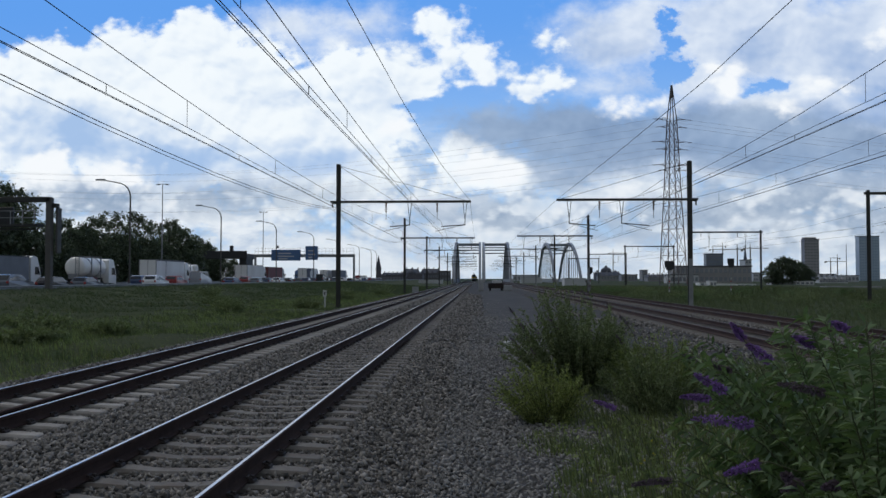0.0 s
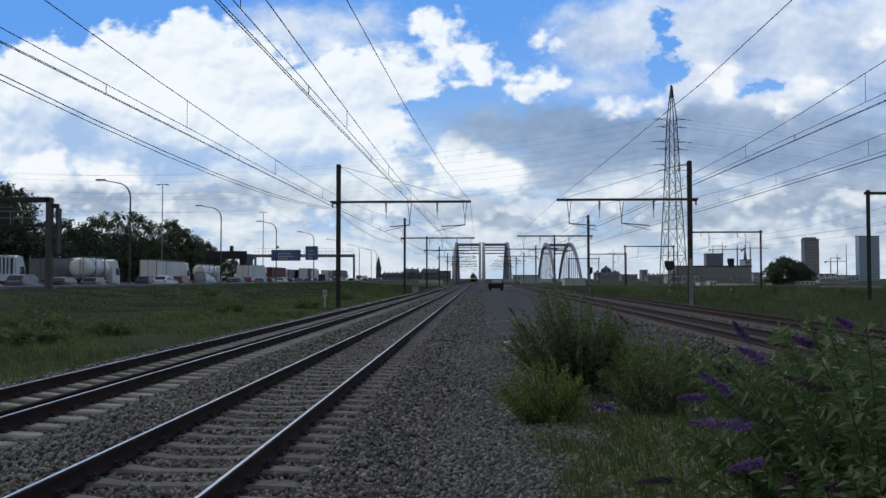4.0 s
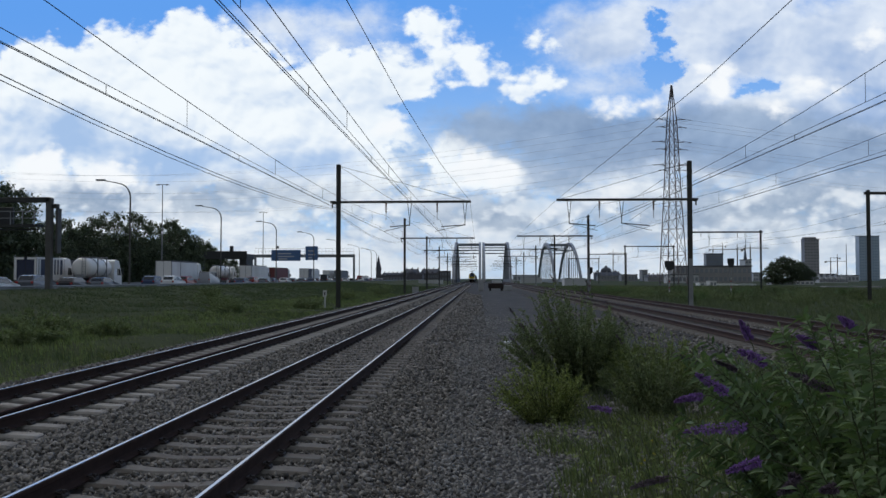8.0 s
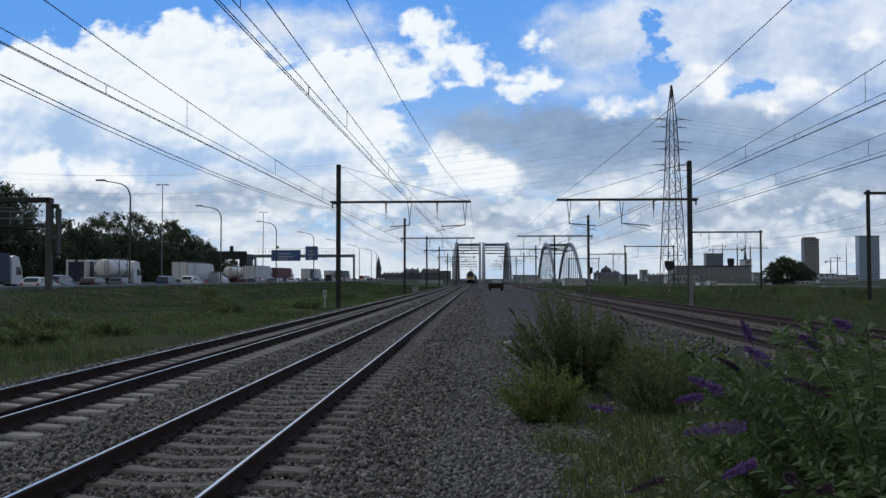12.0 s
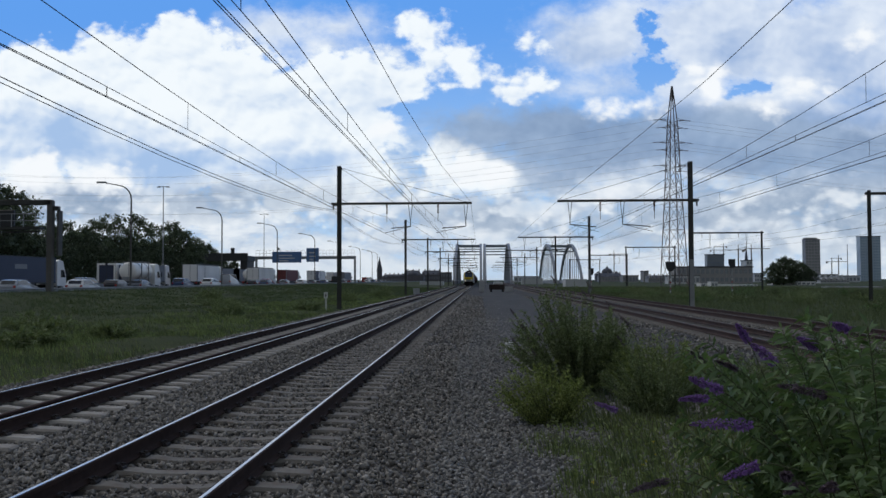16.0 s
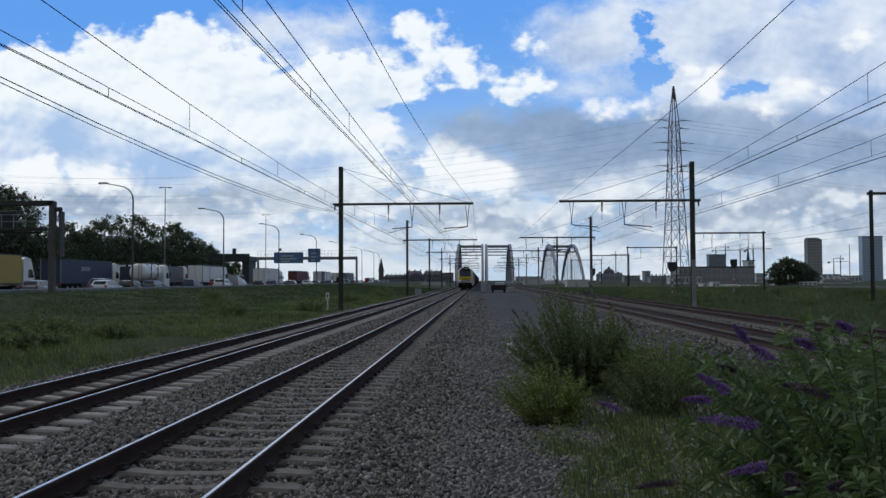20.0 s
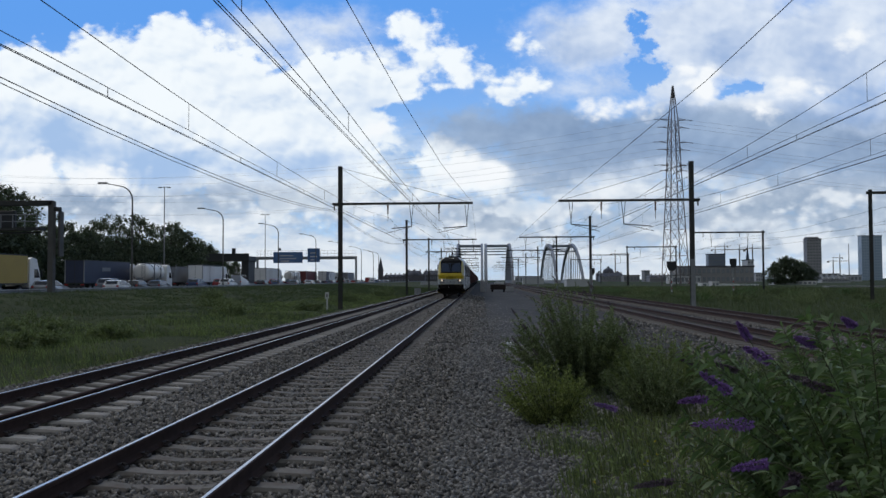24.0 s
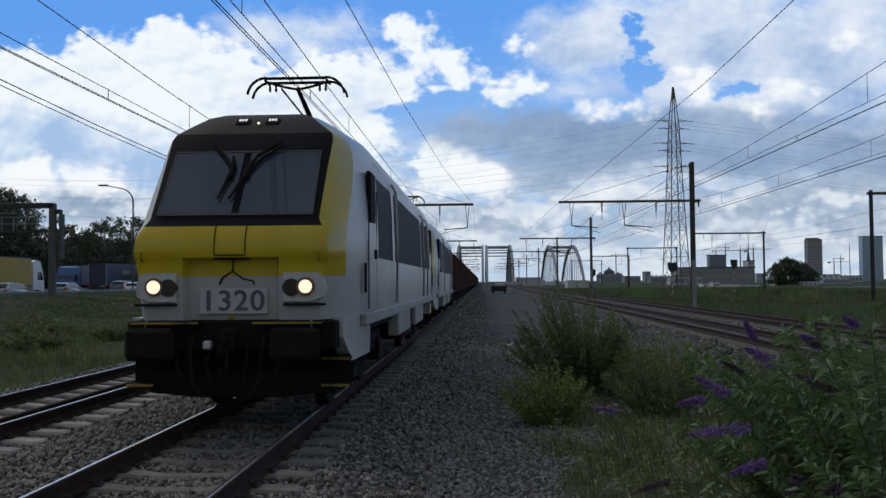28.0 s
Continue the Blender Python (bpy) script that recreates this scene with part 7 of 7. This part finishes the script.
# ground cover at the edge of the gravel
def cover(name, n, x0, x1, y0, y1, h, w, mat, label, edge=0.0):
    x, y = RS.uniform(x0, x1, n), RS.uniform(y0, y1, n)
    m = patchy(x, y, 1.1, 4.0) + (x - (0.55 + edge + 0.012 * (y - 6) ** 2)) * 0.9 > 0
    m &= ((x - 1.35) / 0.45) ** 2 + ((y - 11.6) / 0.55) ** 2 > 1.0
    x, y = x[m], y[m]
    k = 6
    px, py = np.repeat(x, k) + RS.normal(0, 0.05, len(x) * k), np.repeat(y, k) + RS.normal(0, 0.05, len(x) * k)
    z = BZ(px) - 0.05
    return stuff(name, blades_np(np.stack([px, py, z], 1), h * RS.uniform(0.4, 1.3, len(px)), np.full(len(px), w)), mat, label, "grass")


cover("verge_grass", 6000, 0.5, 5.5, 4.5, 13.5, 0.15, 0.010, GRASS_FRESH, "green grass at the edge of the gravel")
cover("verge_dry_grass", 550, 0.6, 5.5, 4.5, 13.0, 0.32, 0.006, GRASS_DRY, "dry grass stalks at the edge of the gravel")
cover("verge_weeds", 2000, 0.9, 6.5, 5.0, 20.0, 0.24, 0.022, GRASS_RANK, "broad dark weeds at the edge of the gravel", 0.2)
n = 3200
x, y = RS.uniform(0.95, 5.0, n), RS.uniform(5.0, 12.5, n)
v, f = leaves_np(np.stack([x, y, BZ(x) + RS.uniform(0.0, 0.2, n)], 1), RS.normal(size=(n, 3)) + np.array([0, 0, 0.3]), RS.uniform(0.04, 0.10, n), RS.uniform(0.02, 0.04, n))
stuff("verge_leaves", (v, f), GRASS_FRESH, "broad green weed leaves near the gravel", "weeds")
n = 13
x, y = RS.uniform(0.7, 2.0, n), RS.uniform(6.0, 10, n)
v, f = leaves_np(np.repeat(np.stack([x, y, BZ(x) + RS.uniform(0.12, 0.3, n)], 1), 5, 0), RS.normal(size=(n * 5, 3)), np.full(n * 5, 0.022), np.full(n * 5, 0.016))
stuff("verge_flowers", (v, f), FLOWER_SMALL, "tiny yellow flowers among the grass", "flowers")


def butterfly_bush():
    """A big bush of arching shoots with long leaves and purple flower spikes."""
    t = thing("butterfly_bush", "large green butterfly bush with purple flower spikes bending in the wind", "bush", (2.75, 5.9, -0.42))
    P, D, L = [], [], []
    ends = []
    for i in range(270):
        near = i >= 190
        a, r = RS.uniform(0, 2 * np.pi), math.sqrt(RS.uniform(0, 1))
        foot = np.array([0.5 * r * math.cos(a), 0.7 * r * math.sin(a), 0.0])
        hh = RS.uniform(0.6, 1.35) * (1 - 0.2 * r) if near else RS.uniform(0.8, 2.1) * (1 - 0.22 * r)
        top = np.array([1.5 * r * math.cos(a) + 0.05, 1.5 * r * math.sin(a), hh])
        if near:
            shift = np.array([-0.35, -1.35, 0.0])
            foot, top = foot + shift, np.array([0.8 * r * math.cos(a), 0.8 * r * math.sin(a), hh]) + shift
        mid = foot + np.array([(top[0] - foot[0]) * 0.25, (top[1] - foot[1]) * 0.25, hh * 0.75])
        pts = [tuple((1 - u) ** 2 * foot + 2 * u * (1 - u) * mid + u * u * top) for u in (0, 0.2, 0.4, 0.6, 0.8, 1.0)]
        bm = bmesh.new()
        pipe(bm, pts, 0.007, 4, 0.003)
        part("stem", bm, STEM, t)
        for u in np.linspace(0.08, 1.0, 36):
            c = (1 - u) ** 2 * foot + 2 * u * (1 - u) * mid + u * u * top
            g = 2 * (1 - u) * (mid - foot) + 2 * u * (top - mid)
            g = g / np.linalg.norm(g)
            q = RS.normal(size=3)
            s = np.cross(g, q)
            s /= np.linalg.norm(s)
            for sg in (-1, 1):
                P.append(c)
                D.append(g * 0.55 + s * sg * 0.8 + np.array([-0.18, 0, -0.12]) + RS.normal(0, 0.2, 3))
                L.append(RS.uniform(0.075, 0.185) * (1.15 - 0.5 * u))
    P, D, L = np.array(P), np.array(D), np.array(L)
    v, f = leaves_np(P, D, L * 1.12, L * RS.uniform(0.25, 0.37, len(L)), 0.2, 0.22)
    o = mesh_np("foliage", v, f, BUDDLEIA)
    o.parent = t
    tagged(o, "long pointed green leaves", kind="stuff")
    return t


bush = butterfly_bush()
flowers = []


def place_spike(ax, ay, bx, by, y, r=0.038, old=False, y_tip=0.0):
    """A spike seen from (ax, ay) to (bx, by) in the picture, at distance y."""
    o = Vector((2.75, 5.9, -0.42))
    base = Vector((across(ax, y), y, 1.72 - (ay - 493) * y / F)) - o
    y2 = y + y_tip
    tip = Vector((across(bx, y2), y2, 1.72 - (by - 493) * y2 / F)) - o
    flowers.append((spike(bush, tuple(base), tuple(tip), r, FLOWER_OLD if old else FLOWER, "faded purple flower spike" if old else "purple flower spike"), base))


for row in ((1280, 690, 1226, 652, 5.3, 0.042), (1318, 748, 1210, 746, 5.2, 0.052), (1362, 640, 1318, 604, 5.6, 0.045), (1442, 612, 1408, 588, 5.8), (1458, 692, 1376, 664, 5.2, 0.035, True),
            (1342, 812, 1278, 824, 4.9, 0.036), (1246, 700, 1196, 698, 5.6, 0.026), (1250, 650, 1200, 622, 6.4, 0.014, True), (1300, 652, 1262, 632, 6.2, 0.014, True), (1400, 838, 1384, 828, 4.6, 0.035, True), (1470, 850, 1440, 856, 4.5, 0.03, True), (1086, 722, 1046, 706, 8.6), (1410, 848, 1376, 858, 4.7, 0.035, True), (1318, 600, 1296, 566, 6.2, 0.035), (1506, 580, 1476, 560, 6.0),
            (1180, 842, 1110, 850, 5.6, 0.02, True)):
    place_spike(*row)


# ---- trees ----
def tree(h, r, seed, clumps=150, leaf=0.42, low=0.12):
    t = thing("tree", "dark green broadleaf tree in a row behind the motorway", "tree", group="trees behind the motorway")
    rs = np.random.RandomState(seed)
    bm = bmesh.new()
    pipe(bm, [(0, 0, -0.2), (0.1, 0, h * 0.2), (-0.1, 0.1, h * 0.45), (0, 0, h * 0.8)], 0.32, 8, 0.08)
    C = []
    for i in range(clumps):
        u = rs.uniform(low, 1.0)
        env = math.sin(math.pi * min(1, (u - low) / (1 - low) * 0.82 + 0.16)) ** 0.7
        a = rs.uniform(0, 2 * math.pi)
        rr = r * env * rs.uniform(0.35, 1.18)
        C.append((rr * math.cos(a), rr * math.sin(a), h * (0.04 + 0.93 * u) + rs.normal(0, 0.45)))
    for c in C[::6]:
        z0 = max(0.15 * h, c[2] * 0.55)
        pipe(bm, [(0, 0, z0), (c[0] * 0.5, c[1] * 0.5, (z0 + c[2]) * 0.52), c], 0.09, 5, 0.02)
    part("trunk", bm, BARK, t, "dark trunk and limbs")
    C = np.array(C)
    per = 40
    p = np.repeat(C, per, 0) + rs.normal(0, 1, (clumps * per, 3)) * np.array([0.42, 0.42, 0.33])
    ln = leaf * rs.uniform(0.6, 1.3, len(p))
    v, f = leaves_np(p, rs.normal(size=(len(p), 3)), ln, ln * 0.75)
    o = mesh_np("crown", v, f, TREE_LEAF)
    o.parent = t
    tagged(o, "dense dark crown with gaps", kind="stuff")
    return t


protos = [tree(16.0, 4.6, 1, 105, 0.42, 0.1), tree(15.0, 5.2, 2, 120, 0.42, 0.08), tree(13.0, 5.0, 3, 210, 0.45, 0.02)]
spots = ((0, 8, 140, 17.5), (1, 40, 148, 16.5), (2, -30, 135, 16), (1, 78, 158, 12.2), (0, 112, 164, 13.0), (2, 128, 168, 11.0), (2, 150, 172, 12.0), (0, 172, 178, 14.3), (1, 202, 188, 16.3),
         (0, 236, 196, 16.8), (1, 266, 206, 15.4), (0, 298, 218, 16.6), (2, 318, 226, 14.8), (1, 342, 290, 16.2), (2, 366, 292, 13.4), (2, 388, 295, 9.2), (2, 352, 288, 10.0), (2, 412, 300, 8.0), (2, 372, 296, 9.0), (2, 20, 143, 10.0), (2, 95, 160, 10), (2, 190, 184, 10), (2, 222, 193, 11), (2, 282, 212, 11), (2, 330, 231, 10), (2, 60, 151, 9.5), (2, 252, 201, 10.5))
for i, (k, px, y, top) in enumerate(spots):
    proto = protos[k]
    s = (top + 0.5) / (16.0, 15.0, 13.0)[k]
    m = pose(across(px, y), y, 0.1, 0, 0, 47 * i)
    ob = copy_thing(proto, m)
    ob.scale = (s * (1.1 if k == 2 else 1.0), s, s)
for k, (px, y, top) in enumerate(((1384, 300, 9.2), (1414, 305, 7.6), (1366, 298, 6.4), (1400, 302, 8.6), (1430, 306, 5.2))):
    ob = copy_thing(protos[2], pose(across(px, y), y, -0.2, 0, 0, 60 * k))
    s = top / 13.0
    ob.scale = (s * 1.35, s * 1.35, s)
    tagged(ob, "round dark tree beyond the meadow", "tree", "trees beyond the meadow")
for k in range(3):
    protos[k].matrix_basis = pose(across(-60 - 40 * k, 150), 150, 0.1)
# ---- ballast stones ----
def stones(name, n, x0, x1, y0, y1, size, label, power=1.0, zf=BZ, mat=STONE):
    y = y0 + (y1 - y0) * RS.uniform(0, 1, n) ** power
    x = RS.uniform(x0, x1, n)
    c = np.stack([x, y, zf(x) - 0.012 + RS.uniform(-0.036, 0.020, n)], 1)
    # keep the rails and the sleeper tops mostly clear
    m = np.ones(n, bool)
    for xc in TRACKS_NEAR:
        for s in (-1, 1):
            m &= np.abs(x - xc - s * HALF) > 0.10
        on = (np.abs(x - xc) < 1.3) & (np.abs((y - 0.1) / 0.6 - np.round((y - 0.1) / 0.6)) < 0.17)
        m &= ~on | (RS.uniform(0, 1, n) < np.where(np.abs(x - xc) > 0.95, 0.7 if xc > -5 else 0.3, 0.12))
    if "path" not in name:
        m &= ~((x > 0.25 + 0.12 * RS.normal(size=n)) & (x < 5.5) & (y > 27))      # the worn path stays bare
    c = c[m]
    n = len(c)
    cube = np.array([(-1, -1, -1), (1, -1, -1), (1, 1, -1), (-1, 1, -1), (-1, -1, 1), (1, -1, 1), (1, 1, 1), (-1, 1, 1)], float)
    v = cube[None] * RS.uniform(0.35, 1.0, (n, 8, 1)) * RS.uniform(0.6, 1.0, (n, 1, 3))
    q = unit(RS.normal(size=(n, 4)))
    w, a, b, d = q.T
    R = np.stack([1 - 2 * (b * b + d * d), 2 * (a * b - w * d), 2 * (a * d + w * b), 2 * (a * b + w * d), 1 - 2 * (a * a + d * d), 2 * (b * d - w * a),
                  2 * (a * d - w * b), 2 * (b * d + w * a), 1 - 2 * (a * a + b * b)], 1).reshape(n, 3, 3)
    v = np.einsum("nij,nkj->nki", R, v) * (size * RS.uniform(0.55, 1.5, n))[:, None, None] + c[:, None, :]
    quad = np.array([(0, 3, 2, 1), (4, 5, 6, 7), (0, 1, 5, 4), (1, 2, 6, 5), (2, 3, 7, 6), (3, 0, 4, 7)])
    f = (np.arange(n)[:, None, None] * 8 + quad[None]).reshape(-1, 4)
    tagged(mesh_np(name, v.reshape(-1, 3), f, mat), label, "ballast", kind="stuff")


stones("ballast_stones", 62000, -9.4, -0.5, 4.3, 13.0, 0.027, "angular grey ballast stones close by", 1.2)
stones("path_gravel", 17000, -0.55, 1.6, 4.3, 13.0, 0.025, "worn pale gravel beside the track", 1.2, BZ, WORN_STONE)
stones("ballast_stones", 14000, -9.4, 3.0, -6.0, 4.3, 0.034, "angular grey ballast stones at the tripod's foot")
stones("ballast_stones", 37000, -9.6, -0.5, 13.0, 24.0, 0.030, "angular grey ballast stones", 1.2)
stones("path_gravel", 12000, -0.55, 2.2, 13.0, 27.0, 0.028, "worn pale gravel beside the track", 1.2, BZ, WORN_STONE)
stones("ballast_stones", 20000, -9.6, -0.3, 24.0, 48.0, 0.038, "angular grey ballast stones farther on", 1.2)
stones("path_gravel", 5000, -0.4, 2.6, 24.0, 48.0, 0.036, "worn pale gravel farther on", 1.2, BZ, WORN_STONE)
stones("path_gravel", 9000, 1.4, 4.2, 7.0, 24.0, 0.036, "pale gravel among the weeds", 1.0, BZ, WORN_STONE)
stones("ballast_stones", 14000, -9.6, 6.0, 48.0, 110.0, 0.065, "angular grey ballast stones in the distance", 1.3)
stones("path_gravel", 5000, 0.2, 5.4, 26.9, 75.0, 0.03, "loose gravel strewn over the worn path", 1.5, BZ, WORN_STONE)
stones("ballast_stones", 14000, 3.0, 14.8, 9.0, 45.0, 0.045, "angular grey ballast stones by the rusty tracks", 1.2)

# ---- sleepers ----
def sleeper_mesh(concrete):
    bm = bmesh.new()
    secs = []
    for x, top, w in ((-1.30, -0.215, 0.11), (-1.27, -0.195, 0.13), (-0.95, -0.180, 0.135), (-0.55, -0.180, 0.13), (-0.3, -0.205, 0.11), (0.3, -0.205, 0.11),
                      (0.55, -0.180, 0.13), (0.95, -0.180, 0.135), (1.27, -0.195, 0.13), (1.30, -0.215, 0.11)):
        secs.append([(x, -w - 0.02, -0.40), (x, -w, top - 0.03), (x, -w + 0.03, top), (x, w - 0.03, top), (x, w, top - 0.03), (x, w + 0.02, -0.40)])
    loft(bm, secs)
    bmesh.ops.recalc_face_normals(bm, faces=bm.faces)
    me = bpy.data.meshes.new("sleeper")
    bm.to_mesh(me)
    bm.free()
    me.materials.append(concrete)
    return me


def fastening_mesh():
    bm = bmesh.new()
    for s in (-1, 1):
        box(bm, (s * 0.105, 0, -0.165), (0.06, 0.12, 0.035), bevel=0.008)
        rod(bm, (s * 0.11, 0, -0.17), (s * 0.11, 0, -0.115), 0.018, n=6)
        pipe(bm, [(s * 0.12, -0.05, -0.14), (s * 0.06, -0.045, -0.128), (s * 0.06, 0.045, -0.128), (s * 0.12, 0.05, -0.14)], 0.011, 5)
    bmesh.ops.recalc_face_normals(bm, faces=bm.faces)
    me = bpy.data.meshes.new("rail_fastening")
    bm.to_mesh(me)
    bm.free()
    me.materials.append(CLIP)
    return me


SLEEPERS, FASTENING = {track_main: sleeper_mesh(CONCRETE), track_left: sleeper_mesh(NEW_CONCRETE)}, fastening_mesh()
for tr in (track_main, track_left):
    for k in range(-14, 116):
        y = 0.1 + 0.6 * k
        o = new("sleeper", SLEEPERS[tr])
        o.parent = tr
        o.matrix_basis = pose(0, y, 0.0, 0, 0, 180 * (k % 2) + 0.4 * math.sin(k * 5.1))
        if 3.5 < y < (26 if tr is track_main else 44):
            for s in (-1, 1):
                c = new("rail_fastening", FASTENING)
                c.parent = o
                c.location = (s * HALF, 0, 0)


def far_sleepers(tr, y0, y1, step, mat, z=0.0):
    n = int((y1 - y0) / step)
    cube = np.array([(-1, -1, -1), (1, -1, -1), (1, 1, -1), (-1, 1, -1), (-1, -1, 1), (1, -1, 1), (1, 1, 1), (-1, 1, 1)], float) * np.array([1.3, 0.125, 0.09])
    v = cube[None] + np.stack([np.zeros(n), y0 + step * np.arange(n), np.full(n, -0.285 + z)], 1)[:, None, :]
    quad = np.array([(0, 3, 2, 1), (4, 5, 6, 7), (0, 1, 5, 4), (1, 2, 6, 5), (2, 3, 7, 6), (3, 0, 4, 7)])
    f = (np.arange(n)[:, None, None] * 8 + quad[None]).reshape(-1, 4)
    o = mesh_np("far_sleepers", v.reshape(-1, 3), f, mat)
    o.parent = tr
    tagged(o, "concrete sleepers farther along", kind="stuff")


far_sleepers(track_main, 69.7, 250, 0.6, CONCRETE)
far_sleepers(track_left, 69.7, 250, 0.6, NEW_CONCRETE)
for tr in (track_r1, track_r2):
    far_sleepers(tr, 8.0, 200, 0.6, CONCRETE)


# ---- motion ----
def motions():
    # train: distance of the leading nose along the track
    nose = ((0, 523.0), (6, 413.0), (12, 303.0), (17, 211.5), (20, 156.5), (22, 120.6), (24, 84.6), (26, 47.4), (27, 28.6), (27.5, 19.3), (28, 9.97))
    for ob, back in train:
        walk(ob, [(t, pose(TRACKS_NEAR[0], y + back, 0)) for t, y in nose])
    # loco wheels roll with the train
    for ob, back in train[:2]:
        for w in [c for c in ob.children if c.name.split(".")[0] == "wheelset"]:
            at = w.location.copy()
            rows = []
            for i in range(841):
                t = i / 30
                rows.append((t, pose(at.x, at.y, at.z, math.degrees(18.3 * t / 0.55) % 360.0)))
            walk(w, rows)
    # lorries: (seconds, place across the picture of the load's front end), with the load's length
    for ob, lane, length, rows in (
            (white_tanker, LANE_TRUCK, 6.3, ((0, 191), (2, 197), (6, 198), (8, 201), (10, 216), (12, 236), (14.5, 258), (16, 271), (18, 283), (20, 284), (24, 290), (26, 295), (28, 300))),
            (white_box, LANE_TRUCK, 11.2, ((0, 326), (3, 326), (6, 334), (8, 349), (10, 361), (12, 372), (16, 386), (18, 391), (20, 391), (24, 392), (28, 394))),
            (passing_tanker, LANE_FAST, 7.4, ((0, 345), (3, 376), (6, 402), (8, 412), (12, 433), (16, 462), (20, 492), (24, 525), (26, 536), (28, 545))),
            (white_container, LANE_TRUCK, 12.2, ((0, 466), (6, 470), (12, 478), (16, 482), (20, 488), (28, 492))),
            (grey_truck, LANE_FAST, 5.8, ((0, 52), (1, 76), (3, 118), (6, 158), (9, 200), (12.5, 245), (17, 300), (24, 330), (28, 338))),
            (ribbed_truck, LANE_FAST, 6.0, ((0, -60), (3, 5), (6, 67), (8, 112), (10, 150), (12, 190), (16, 235), (20, 264), (24, 286), (28, 306))),
            (navy_truck, LANE_FAST, 13.6, ((0, -330), (6, -200), (10, -60), (12, 18), (14.5, 75), (16, 97), (18, 155), (20, 193), (21.5, 207), (24, 226), (26, 242), (28, 256))),
            (yellow_truck, LANE_TRUCK, 13.6, ((0, -700), (10, -420), (14, -220), (16, -90), (18, -2), (20, 33), (21.5, 41), (24, 45), (28, 50))),
            (red_truck, LANE_FAST, 13.6, ((0, 500), (6, 508), (12, 515), (20, 540), (28, 570))),
            (logo_truck, LANE_TRUCK, 13.6, ((0, 561), (6, 563), (12, 566), (16, 573), (20, 580), (26, 592), (28, 595))),
            (far_truck, LANE_FAST, 13.6, ((0, 592), (28, 607))),
            (far_truck_2, LANE_TRUCK, 13.6, ((0, 612), (28, 624)))):
        walk(ob, [(t, pose(lane, lane_y(lane + 1.25, px) - length, ROAD_Z)) for t, px in rows])
    for ob, px in ((oncoming_1, 108), (oncoming_2, 158)):
        y = lane_y(-57.5, px) + 16.1
        walk(ob, [(t, pose(-57.5, y + 5.5 * (28 - t), ROAD_Z, 0, 0, 180)) for t in (0, 14, 28)])
    for ob, lane, y in queue:
        k = 1.0 if lane == LANE_CAR1 else 0.7
        walk(ob, [(t, pose(lane, y + k * d, ROAD_Z)) for t, d in ((0, 0.0), (2, 2.5), (5, 3.5), (8, 6.0), (12, 13.0), (16, 21.0), (20, 26.0), (24, 29.0), (28, 34.0))])
    # flower spikes sway in the wind about their feet
    for k, (ob, base) in enumerate(flowers):
        rows = []
        for i in range(57):
            t = i * 0.5
            a = 7 * math.sin(1.9 * t + 1.3 * k) + 4 * math.sin(3.1 * t + 2.1 * k)
            b = 5 * math.sin(1.3 * t + 0.7 * k)
            rows.append((t, pose(base.x + 0.0035 * a, base.y, base.z + 0.002 * b, 0, a, b)))
        walk(ob, rows)
    # clouds drift away to the left
    walk(backdrop, [(0, pose(0, 0, 1.72)), (28, pose(-92, 20, 1.72))])


motions()
